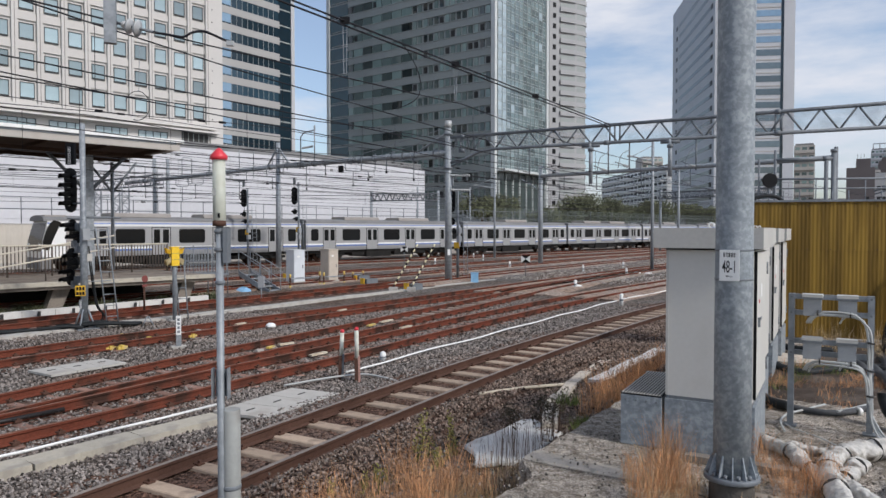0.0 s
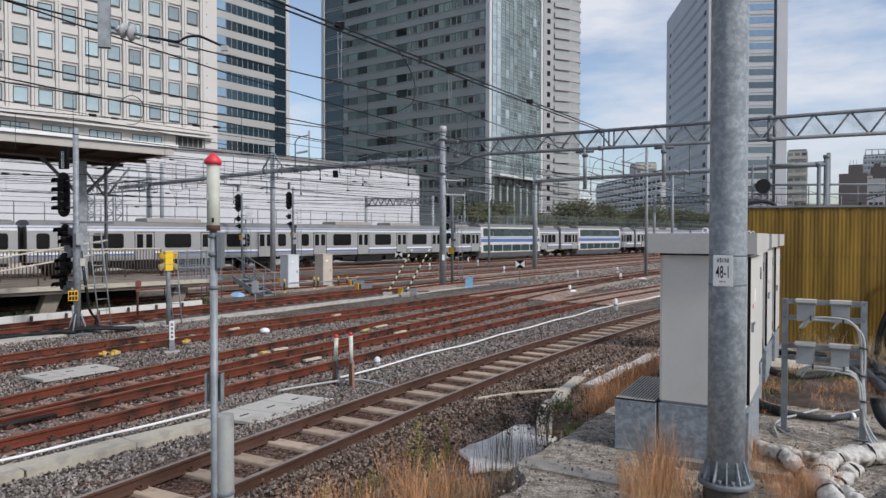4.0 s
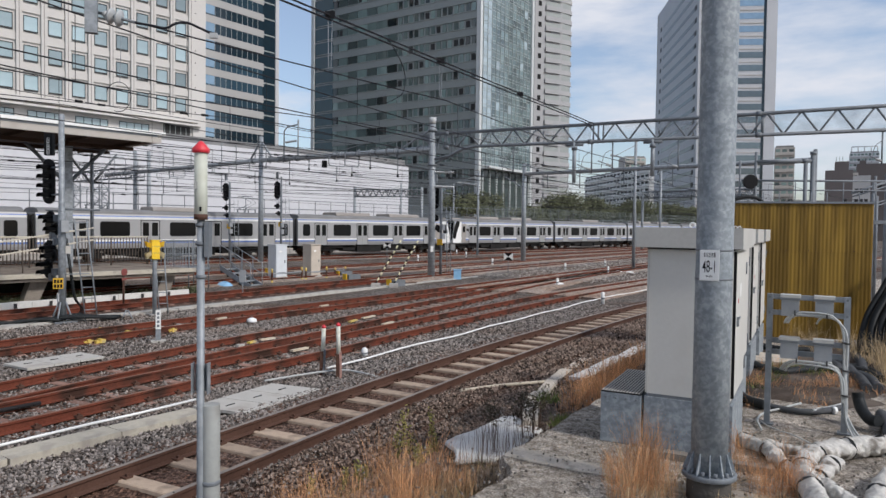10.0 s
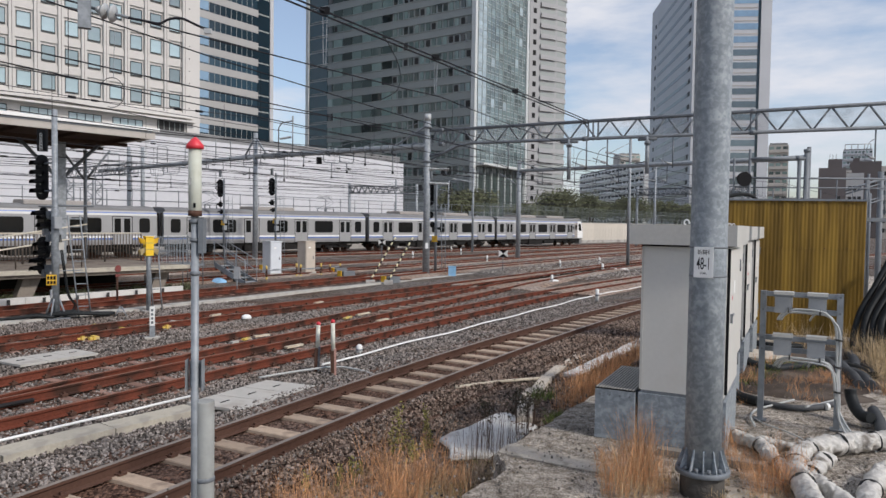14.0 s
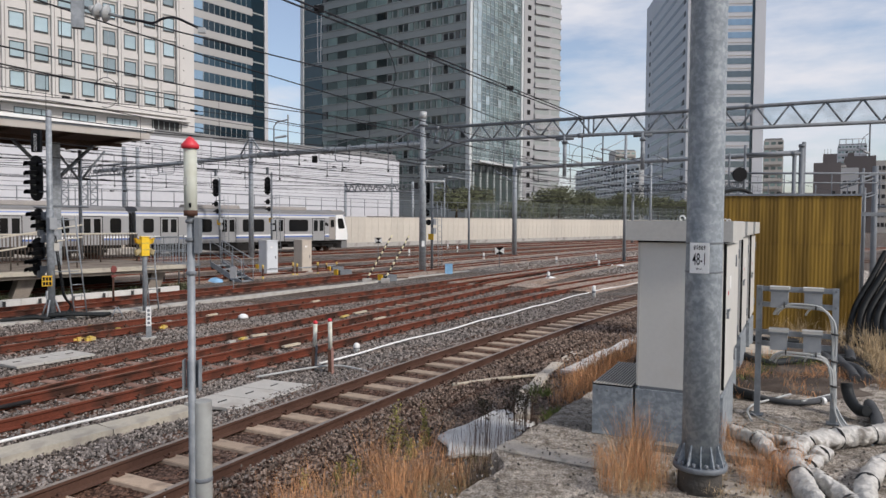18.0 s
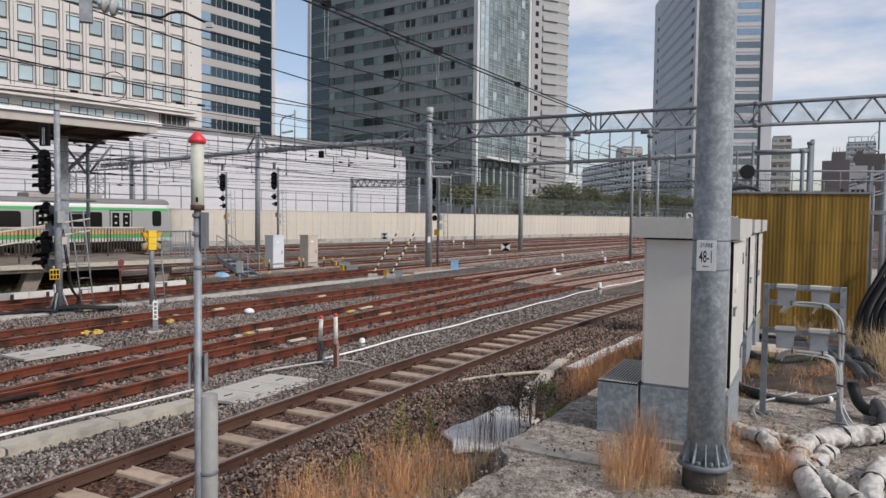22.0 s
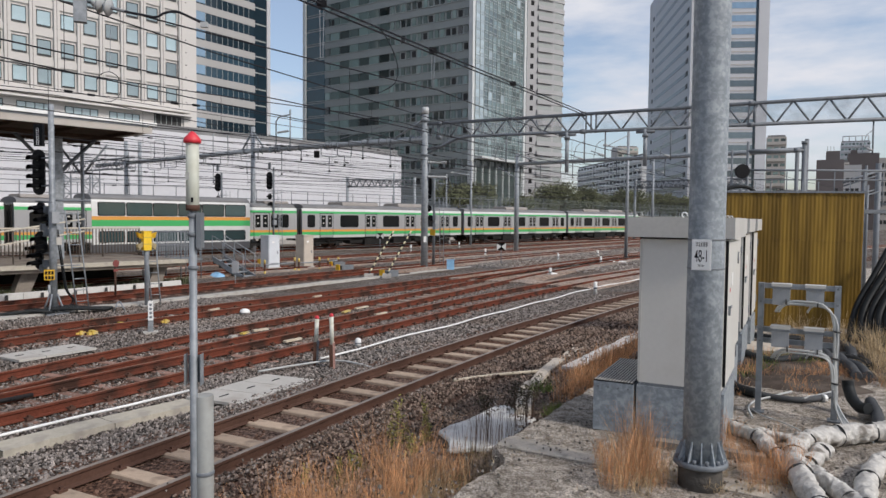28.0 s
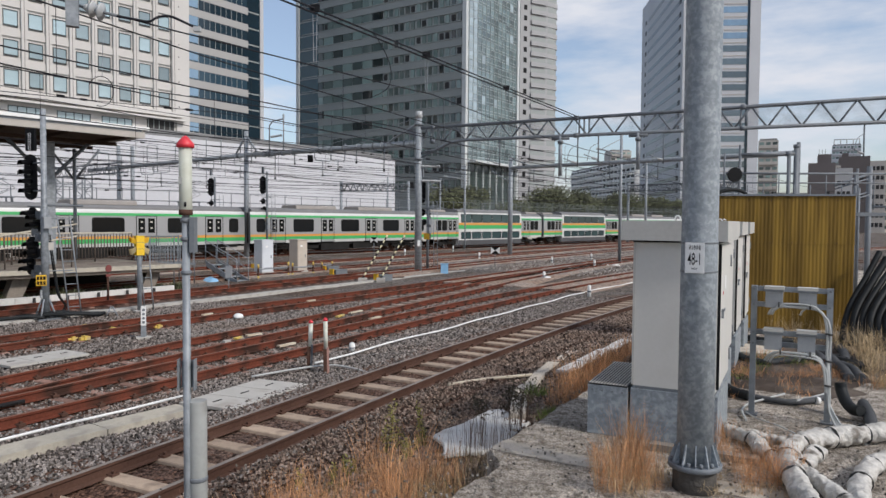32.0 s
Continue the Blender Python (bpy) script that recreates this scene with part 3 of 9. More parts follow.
def window_mesh(w, h, name="window", glass="train_glass", r=0.11):
    """Glass with rounded corners in a dark rubber frame, facing +y."""
    def ring(grow, y):
        a, b, q = w / 2 + grow, h / 2 + grow, r + grow
        pts = []
        for cx, cz, t0 in ((a - q, b - q, 0), (q - a, b - q, 90), (q - a, q - b, 180), (a - q, q - b, 270)):
            pts += [bm.verts.new((cx + q * math.cos(radians(t0 + d)), y, cz + q * math.sin(radians(t0 + d)))) for d in (0, 30, 60, 90)]
        return pts
    bm = bmesh.new()
    rear, edge, lip, pane = ring(0.05, -0.03), ring(0.05, 0.012), ring(0.0, 0.016), ring(0.0, 0.008)
    n = len(rear)
    for p, q in ((rear, edge), (edge, lip), (lip, pane)):
        for i in range(n):
            bm.faces.new((p[i], p[(i + 1) % n], q[(i + 1) % n], q[i])).material_index = 1
    bm.faces.new(pane).material_index = 0
    bmesh.ops.recalc_face_normals(bm, faces=bm.faces)
    return mesh_of(name, bm, [glass, "black"])


def leaf_mesh(green, bilevel=False):
    """One sliding leaf, with its glass and, on the green train, its share of the bands."""
    zs = [0.98, 1.17, 1.44, 1.61, 1.80, 2.06, 2.17, 2.46, 2.56, 2.74, 2.86]
    xs = [0, 0.10, 0.25, 0.39, 0.54, 0.64]

    def pick(i, j):
        if 1 <= i <= 3 and 4 <= j <= 8:
            return 4 if green and i == 2 and j in (5, 7) else 1    # white notices on the glass
        return {1: 3, 2: 2}.get(j, 0) if green else 0

    return mesh_of("door_leaf", panel(xs, zs, -0.03, 0.010, pick), ["door", "train_glass", "band_orange", "band_green", "pale"])


def doorway_mesh():
    """The dark rubber surround of a pair of leaves."""
    return mesh_of("door", panel([-0.69, -0.65, 0.65, 0.69], [0.95, 0.975, 2.865, 2.905], -0.04, 0.014,
                   lambda i, j: 0, lambda i, j: 0.03 if (i, j) == (1, 1) else 0), "black")


def bogie_mesh():
    bm = bmesh.new()
    for s in (-1, 1):
        box(bm, -1.55, 1.55, s * 0.95 - 0.09, s * 0.95 + 0.09, 0.45, 0.68)
        for x in (-1.05, 1.05):
            box(bm, x - 0.2, x + 0.2, s * 0.95 - 0.12, s * 0.95 + 0.12, 0.28, 0.6)
        tube(bm, [(0, s * 0.95, 0.6), (0, s * 0.95, 0.92)], 0.26, 10)
    box(bm, -0.3, 0.3, -0.95, 0.95, 0.5, 0.75)
    return mesh_of("bogie_frame", bm, "dark")


def wheel_mesh():
    bm = bmesh.new()
    for s in (-1, 1):
        tube(bm, [(0, s * 0.50, 0.43), (0, s * 0.59, 0.43)], 0.43, 18)
    tube(bm, [(0, -0.5, 0.43), (0, 0.5, 0.43)], 0.08, 8)
    return mesh_of("wheelset", bm, "rust_dark")


def under_mesh(w, h, d):
    bm = bbox(-w / 2, w / 2, -d, d, 0.95 - h, 0.96, 0.03, 1)
    return mesh_of("underfloor_box", bm, "dark")


def unit_mesh(w=4.1, h=0.32):
    bm = solid([(-1.0, 0), (1.0, 0), (0.95, h * 0.75), (0.8, h), (-0.8, h), (-0.95, h * 0.75)], w, "x")
    bmesh.ops.translate(bm, verts=bm.verts, vec=(-w / 2, 0, 0))
    bevelled(bm, 0.03, 1)
    return mesh_of("roof_unit", bm, "unit_grey")


WIN_BIG, WIN_SMALL, WIN_END = window_mesh(1.9, 0.90), window_mesh(0.66, 0.90), window_mesh(0.5, 0.9)
WIN_DECK, WIN_LOW = window_mesh(1.6, 0.76, glass="deck_glass", r=0.05), window_mesh(1.54, 0.62, glass="deck_glass", r=0.05)
DOORWAY, LEAF = doorway_mesh(), {False: leaf_mesh(False), True: leaf_mesh(True)}
BOGIE, WHEELS = bogie_mesh(), wheel_mesh()
UNDER = [under_mesh(2.2, 0.6, 1.25), under_mesh(1.4, 0.5, 1.2), under_mesh(3.0, 0.66, 1.28)]
UNIT, UNIT_LOW = unit_mesh(), unit_mesh(2.2, 0.22)


def cab_mesh(e, outline, mat, back=0.02):
    """A thin panel on the cab side; its outline in (distance from the end, height)."""
    bm = solid([(BODY / 2 - a, b) for a, b in outline], 0.03, "y")
    bmesh.ops.translate(bm, verts=bm.verts, vec=(0, -back, 0))
    return mesh_of("cab_panel", bm, mat)


MASK_LINE, PANEL_LINE = [(0.42, 2.0), (1.0, 1.98), (1.12, 2.08), (1.2, 2.8), (1.1, 2.92), (0.68, 2.92), (0.56, 2.8), (0.36, 2.12)], [(0.02, 1.0), (1.4, 1.0), (1.4, 3.22), (0.6, 3.26), (0.36, 2.8), (0.16, 2.2), (0.03, 1.6)]
MARK = mesh_of("dark_mark", bbox(-0.09, 0.09, -0.012, 0.012, -0.13, 0.13, 0.004, 1), "dark")
CAB_DOOR = mesh_of("cab_door", bbox(-0.36, 0.36, -0.014, 0.014, -1.0, 1.0, 0.01, 1), "unit_grey")
CAB_GLASS = mesh_of("door_glass", bbox(-0.2, 0.2, -0.02, 0.02, -0.3, 0.35, 0.01, 1), "train_glass")
WRAP_LINE = [(0.02, 1.5), (0.42, 1.42), (0.62, 2.0), (0.95, 2.75), (1.15, 3.2), (0.72, 3.34), (0.45, 3.1), (0.2, 2.5), (0.06, 2.0)]    # the dark front wraps round to the side
CAB_MASK = {-1: cab_mesh(-1, WRAP_LINE, "train_glass"), 1: cab_mesh(1, MASK_LINE, "train_glass")}
CAB_PANEL = {e: cab_mesh(e, PANEL_LINE, "band_white", 0.025) for e in (-1, 1)}


def side_part(name, mesh, car, x, z=0.0, label=""):
    """The same part on both sides of a car."""
    for side in (-1, 1):
        part(name, mesh, None, car, label, Matrix.Translation((x, side * WIDE, z)) @ pose(0, 0, 0, 0, 0, 0 if side > 0 else 180))


def side_doors(car, x, green):
    for side in (-1, 1):
        way = part("door", DOORWAY, None, car, "", Matrix.Translation((x, side * WIDE, 0)) @ pose(0, 0, 0, 0, 0, 0 if side > 0 else 180))
        for k in (-0.644, 0.004):
            part("door_leaf", LEAF[green], None, way, "", Matrix.Translation((k, 0, 0)))


def pantograph(car, x, z):
    bm = bmesh.new()
    for y in (-0.5, 0.5):
        tube(bm, [(x - 0.6, y, z), (x + 0.6, y, z)], 0.03, 6)
        tube(bm, [(x - 0.5, y, z), (x + 0.7, y * 0.6, z + 0.55), (x - 0.1, y * 0.9, z + 1.05)], 0.022, 6)
        for k in (-0.5, 0.5):
            tube(bm, [(x + k, y, z - 0.3), (x + k, y, z)], 0.05, 6)
    for k in (-0.25, 0.15):
        tube(bm, [(x - 0.1 + k, -0.85, z + 0.98), (x - 0.1 + k, -0.6, z + 1.07), (x - 0.1 + k, 0.6, z + 1.07), (x - 0.1 + k, 0.85, z + 0.98)], 0.022, 6)
    part("pantograph", bm, "galv_dark", car)


def make_car(green, bilevel=False, nose=0, panto=False, label=""):
    """nose: 1 at the low end, 2 at the high end."""
    car = thing("railway_car", Matrix(), label, "train car", "green and orange train" if green else "blue banded train")
    bands = ["silver", "band_orange", "band_green", "band_green", "deck_and_sheen_white", "skirt_grey", "silver"] if green else ["silver", "band_white", "band_blue", "band_blue", "deck_and_sheen_white", "skirt_grey", "low_side"]
    body = part("body", car_shell(green, bilevel, nose), bands, car)
    eave, top = 3.28, 3.64
    part("roof", roof_shell(eave, top), "roof_grey", car)
    if bilevel:
        part("deck_roof", roof_shell(3.58, 3.95, 5.7), "roof_grey", car)
    else:
        part("underframe", bbox(-9.3, 9.3, -1.2, 1.2, 0.72, 0.955, 0.02, 1), "dark", car)
    if not bilevel:
        doors = (-7.3, -2.43, 2.43, 7.3)
        if nose == 1:
            doors = (-6.4, -2.1, 2.5, 7.3)
        if nose == 2:
            doors = (-7.3, -2.5, 2.1, 6.4)
        for x in doors:
            side_doors(car, x, green)
        for a, b in zip(doors, doors[1:]):
            side_part("window", WIN_BIG, car, (a + b) / 2, 2.28)
        for e in (-1, 1):
            if not (nose == 1 and e < 0) and not (nose == 2 and e > 0):
                side_part("window", WIN_SMALL, car, e * 8.85, 2.28)
        for x in (-3.2, 3.4) if not panto else (0.0,):
            part("roof_unit", UNIT, None, car, "", Matrix.Translation((x, 0, top - 0.08)))
        k = 0
        for x, kind in ((-3.9, 1), (-1.5, 2), (1.6, 0), (4.0, 1)):
            part("underfloor_box", UNDER[kind], None, car, "", Matrix.Translation((x, 0, 0)))
    else:
        for e in (-1, 1):
            side_doors(car, e * 6.55, green)
            side_part("window", WIN_SMALL, car, e * 7.75, 2.28)
            side_part("window", WIN_SMALL, car, e * 8.6, 2.28)
            part("roof_unit", UNIT_LOW, None, car, "", Matrix.Translation((e * 8.2, 0, top - 0.06)))
        for x in (-4.35, -2.6, -0.87, 0.87, 2.6, 4.35):
            side_part("window", WIN_DECK, car, x, 3.0)
            side_part("window", WIN_LOW, car, x, 1.27)
    for e in (-1, 1):
        bogie = part("bogie", BOGIE, None, car, "", Matrix.Translation((e * 6.9, 0, 0)))
        for x in (-1.05, 1.05):
            part("wheelset", WHEELS, None, bogie, "", Matrix.Translation((x, 0, 0)))
        if (nose == 1 and e < 0) or (nose == 2 and e > 0):
            x = e * (BODY / 2)
            # dark mask of the front, drawn back with height, wrapped round to the cab side
            bm = bmesh.new()
            z0, z1 = (1.35, 3.15) if not green else (1.95, 3.05)
            rows = [(z0, 1.3), (2.0, 1.33), (2.6, 1.3), (z1, 1.2)]
            lo = [[bm.verts.new((x - e * nose_lean(z) + e * 0.015, s * w, z)) for s in (-1, 1)] for z, w in rows]
            hi = [[bm.verts.new((x - e * nose_lean(z) - e * 0.05, s * w, z)) for s in (-1, 1)] for z, w in rows]
            for p, q in zip(lo, lo[1:]):
                bm.faces.new((p[0], p[1], q[1], q[0]))
            for p, q in zip(hi, hi[1:]):
                bm.faces.new((p[1], p[0], q[0], q[1]))
            for s in (0, 1):
                for k in range(3):
                    bm.faces.new((lo[k][s], lo[k + 1][s], hi[k + 1][s], hi[k][s]))
            bm.faces.new((lo[0][0], lo[0][1], hi[0][1], hi[0][0])), bm.faces.new((lo[3][0], lo[3][1], hi[3][1], hi[3][0]))
            bmesh.ops.recalc_face_normals(bm, faces=bm.faces)
            part("windscreen", bm, "train_glass", car, "dark wide windscreen")
            if green:
                side_part("cab_window", WIN_END, car, e * 8.7, 2.4)
            else:
                for side in (-1, 1):
                    m = Matrix.Translation((0, side * WIDE, 0)) @ Matrix.Diagonal((e, side, 1, 1))
                    part("cab_mask", CAB_MASK[e], None, car, "black cab side window", m)
                    part("cab_panel", CAB_PANEL[e], None, car, "white cab side panel", m)
                    door = part("cab_door", CAB_DOOR, None, car, "grey cab door", Matrix.Translation((e * 7.95, side * WIDE, 2.05)))
                    part("door_glass", CAB_GLASS, None, door, "", Matrix.Translation((0, 0, 0.38)))
                    for k in range(2):
                        part("dark_mark", MARK, None, car, "", Matrix.Translation((e * 7.3 + 0.2 * k - 0.1, side * WIDE, 2.42 - 0.06 * k)))
            part("cab_roof", bbox(min(x - e * 0.3, x - e * 1.6), max(x - e * 0.3, x - e * 1.6), -1.0, 1.0, 3.5, 3.66, 0.05), "unit_grey", car)
            part("skirt", bbox(min(x - e * 0.6, x + e * 0.05), max(x - e * 0.6, x + e * 0.05), -1.25, 1.25, 0.25, 0.95, 0.06), "roof_grey", car)
            for y in (-1.0, 1.0):
                part("headlight", rod((x, y, 1.75), (x + e * 0.04, y, 1.75), 0.1, 10), "white", car, "round clear headlight")
        else:
            x0 = e * BODY / 2
            part("gangway", bbox(min(x0, x0 + e * 0.25), max(x0, x0 + e * 0.25), -0.7, 0.7, 0.95, 3.15, 0.03), "dark", car, "dark rubber gangway bellows")
            for y in (-1.2, 1.2):
                part("end_post", rod((x0 + e * 0.08, y, 1.0), (x0 + e * 0.08, y, 3.2), 0.05, 6), "dark", car)
    if panto:
        for x in (-5.5, 6.2):
            pantograph(car, x, top + 0.25)
    return car


WEST, EAST = [], []


def trains():
    plain = "stainless steel commuter car with blue and cream bands"
    deck = "double-deck steel car with two rows of windows and blue band"
    gplain = "stainless steel commuter car with green and orange bands"
    gdeck = "double-deck steel car with orange and green bands"
    a = {"n1": make_car(False, nose=1, label="leading steel car with dark front and blue band"),
         "n2": make_car(False, nose=2, label="end car of steel train with cab and blue band"),
         "p": make_car(False, panto=True, label=plain), "c": make_car(False, label=plain), "d": make_car(False, True, label=deck)}
    order = ["n1", "c", "p", "c", "p", "c", "d", "d", "c", "p", "n2", "n1", "p", "c", "n2"]
    used = set()
    for k in order:
        if k in used:
            WEST.append(copy_thing(a[k], Matrix()))
        else:
            used.add(k)
            WEST.append(a[k])
    b = {"n2": make_car(True, nose=2, label="leading steel car with white front, green and orange bands"),
         "n1": make_car(True, nose=1, label="end car of steel train with green and orange bands"),
         "p": make_car(True, panto=True, label=gplain), "c": make_car(True, label=gplain), "d": make_car(True, True, label=gdeck)}
    order = ["n2", "p", "c", "d", "d", "c", "p", "c", "p", "n1"]
    used = set()
    for k in order:
        if k in used:
            EAST.append(copy_thing(b[k], Matrix()))
        else:
            used.add(k)
            EAST.append(b[k])


trains()


# ---- buildings ----
def block(name, u0, v0, length, depth, height, wall, roof, label, category, turn=0.0, z=-0.19):
    """A building with its walls as four slabs, and a roof; its first corner at (u0, v0), x along its front."""
    t = thing(name, spot(u0, v0, z, turn), label, category)
    part("wall", bbox(0, length, 0, depth, 0, height, 0.1, 1), wall, t)
    part("roof", bbox(0.4, length - 0.4, 0.4, depth - 0.4, height, height + 0.8, 0.1, 1), roof, t)
    return t


def white_hall():
    t = block("white_hall", -80, 75, 156.7, 30, 12.2, "panel_white", "roof_grey", "long low white-clad hall with fine horizontal joints", "building")
    me = mesh_of("joint_strip", bbox(-80, 76.5, -0.03, 0, -0.02, 0.02, 0.005, 1), "bluegrey")
    for k in range(1, 12):
        part("joint_strip", me, None, t, "", Matrix.Translation((80, 0, k * 1.0)))


white_hall()


def facade_window(w, h, glass, frame_mat, mids=()):
    """A window sunk in its frame, facing -y; mids: upright bars, as shares of its width."""
    f = 0.07
    xs = [-w / 2, -w / 2 + f]
    for q in mids:
        xs += [-w / 2 + w * q - f / 2, -w / 2 + w * q + f / 2]
    xs += [w / 2 - f, w / 2]
    hole = lambda i, j: j == 1 and i % 2 == 1
    # the dark frame, broad at the bottom, also paints the reveal's shadow
    bm = panel(xs, [-h / 2, -h / 2 + 0.2, h / 2 - f, h / 2], -0.05, 0.13, lambda i, j: 0 if hole(i, j) else 1, lambda i, j: 0.1 if hole(i, j) else 0)
    bmesh.ops.rotate(bm, verts=bm.verts, matrix=Matrix.Rotation(math.pi, 3, "Z"))
    return mesh_of("window", bm, [glass, frame_mat])


def office():
    """Cream office slab, its front along the main line at v = 95."""
    L, H = 113.9, 78.0
    t = thing("office_block", spot(-60, 95, -0.19), "cream-clad office block with a grid of square windows", "building")
    part("wall", bbox(0, L, 0, 30, 0, H, 0.05, 1), "office", t)
    part("roof", bbox(0.4, L - 0.4, 0.4, 29.6, H, H + 1, 0.1, 1), "roof_grey", t)
    pitch, floor, z0 = 2.775, 3.57, 19.85
    last = L - 3.75
    win = facade_window(1.62, 2.0, "office_glass", "window_dark")
    pier = mesh_of("pier", bbox(-0.33, 0.33, -0.5, 0, 18.2, H, 0.04, 1), "office")
    slit = mesh_of("joint", bbox(-0.035, 0.035, -0.52, -0.49, 18.2, H, 0.01, 1), "office_joint")
    cols = 17
    for i in range(cols):
        x = last - pitch * i
        part("pier", pier, None, t, "", Matrix.Translation((x + pitch / 2, 0, 0)))
        part("joint", slit, None, t, "", Matrix.Translation((x + pitch / 2, 0, 0)))
        for k in range(10):
            part("window", win, None, t, "", Matrix.Translation((x, 0, z0 + floor * k)))
    for k in range(22):
        part("vent", bbox(L - 1.72, L - 1.56, -0.36, -0.33, 19.0 + 1.78 * k, 19.16 + 1.78 * k, 0.01, 1), "window_dark", t)
    louvre = part("louvre", bbox(L - 6.3, L - 2.3, -0.1, 0.05, 11.9, 16.9, 0.03, 1), "window_dark", t, "dark louvred opening under the cornice")
    for k in range(5):
        part("louvre_bar", bbox(L - 6.2 + 0.8 * k, L - 6.12 + 0.8 * k, -0.16, -0.1, 11.9, 16.9, 0.01, 1), "tower", louvre)
    part("corner_pier", bbox(L - 2.0, L, -0.34, 0, 0, H, 0.04, 1), "office", t)
    for k in range(11):
        z = z0 - floor / 2 + floor * k
        part("floor_band", bbox(last - pitch * cols, L - 2.05, -0.2, 0, z - 0.42, z + 0.42, 0.02, 1), "office", t)
    part("cornice", bbox(L - 75, L - 1.3, -0.9, 0, 17.5, 18.15, 0.08, 1), "office", t)
    part("cornice", bbox(L - 75, L - 1.0, -1.2, 0, 16.95, 17.2, 0.08, 1), "office", t)
    low = facade_window(4.1, 1.6, "office_glass", "window_dark", (0.25, 0.5, 0.75))
    for i in range(1, 9):
        part("window", low, None, t, "", Matrix.Translation((L - 4.9 - 2.0 * pitch * i, 0, 15.75)))


def band_tower(name, m, lx, ly, H, floor, z0, label, wall, glass, front=True, side=True, band=0.45, count=24, panes=0):
    """A tower with a front along x and a side along y, of glass strips between solid bands."""
    t = thing(name, m, label, "building")
    part("wall", bbox(0.25, lx - 0.25, 0.25, ly - 0.25, 0, H, 0.05, 1), wall, t)
    part("roof", bbox(1, lx - 1, 1, ly - 1, H, H + 1.2, 0.1, 1), "roof_grey", t)
    gx = mesh_of("glass_strip", bbox(0.3, lx - 0.3, 0.1, 0.3, 0, floor * (1 - band), 0.02, 1), glass)
    gy = mesh_of("glass_strip", bbox(0.1, 0.3, 0.3, ly - 0.3, 0, floor * (1 - band), 0.02, 1), glass)
    bx = mesh_of("spandrel", bbox(0, lx, 0, 0.35, 0, floor * band, 0.03, 1), wall)
    by = mesh_of("spandrel", bbox(0, 0.35, 0, ly, 0, floor * band, 0.03, 1), wall)
    for k in range(count):
        z = z0 + k * floor
        if front:
            part("spandrel", bx, None, t, "", Matrix.Translation((0, 0, z)))
            part("glass_strip", gx, None, t, "", Matrix.Translation((0, 0, z + floor * band)))
        if side:
            part("spandrel", by, None, t, "", Matrix.Translation((0, 0, z)))
            part("glass_strip", gy, None, t, "", Matrix.Translation((0, 0, z + floor * band)))
    return t


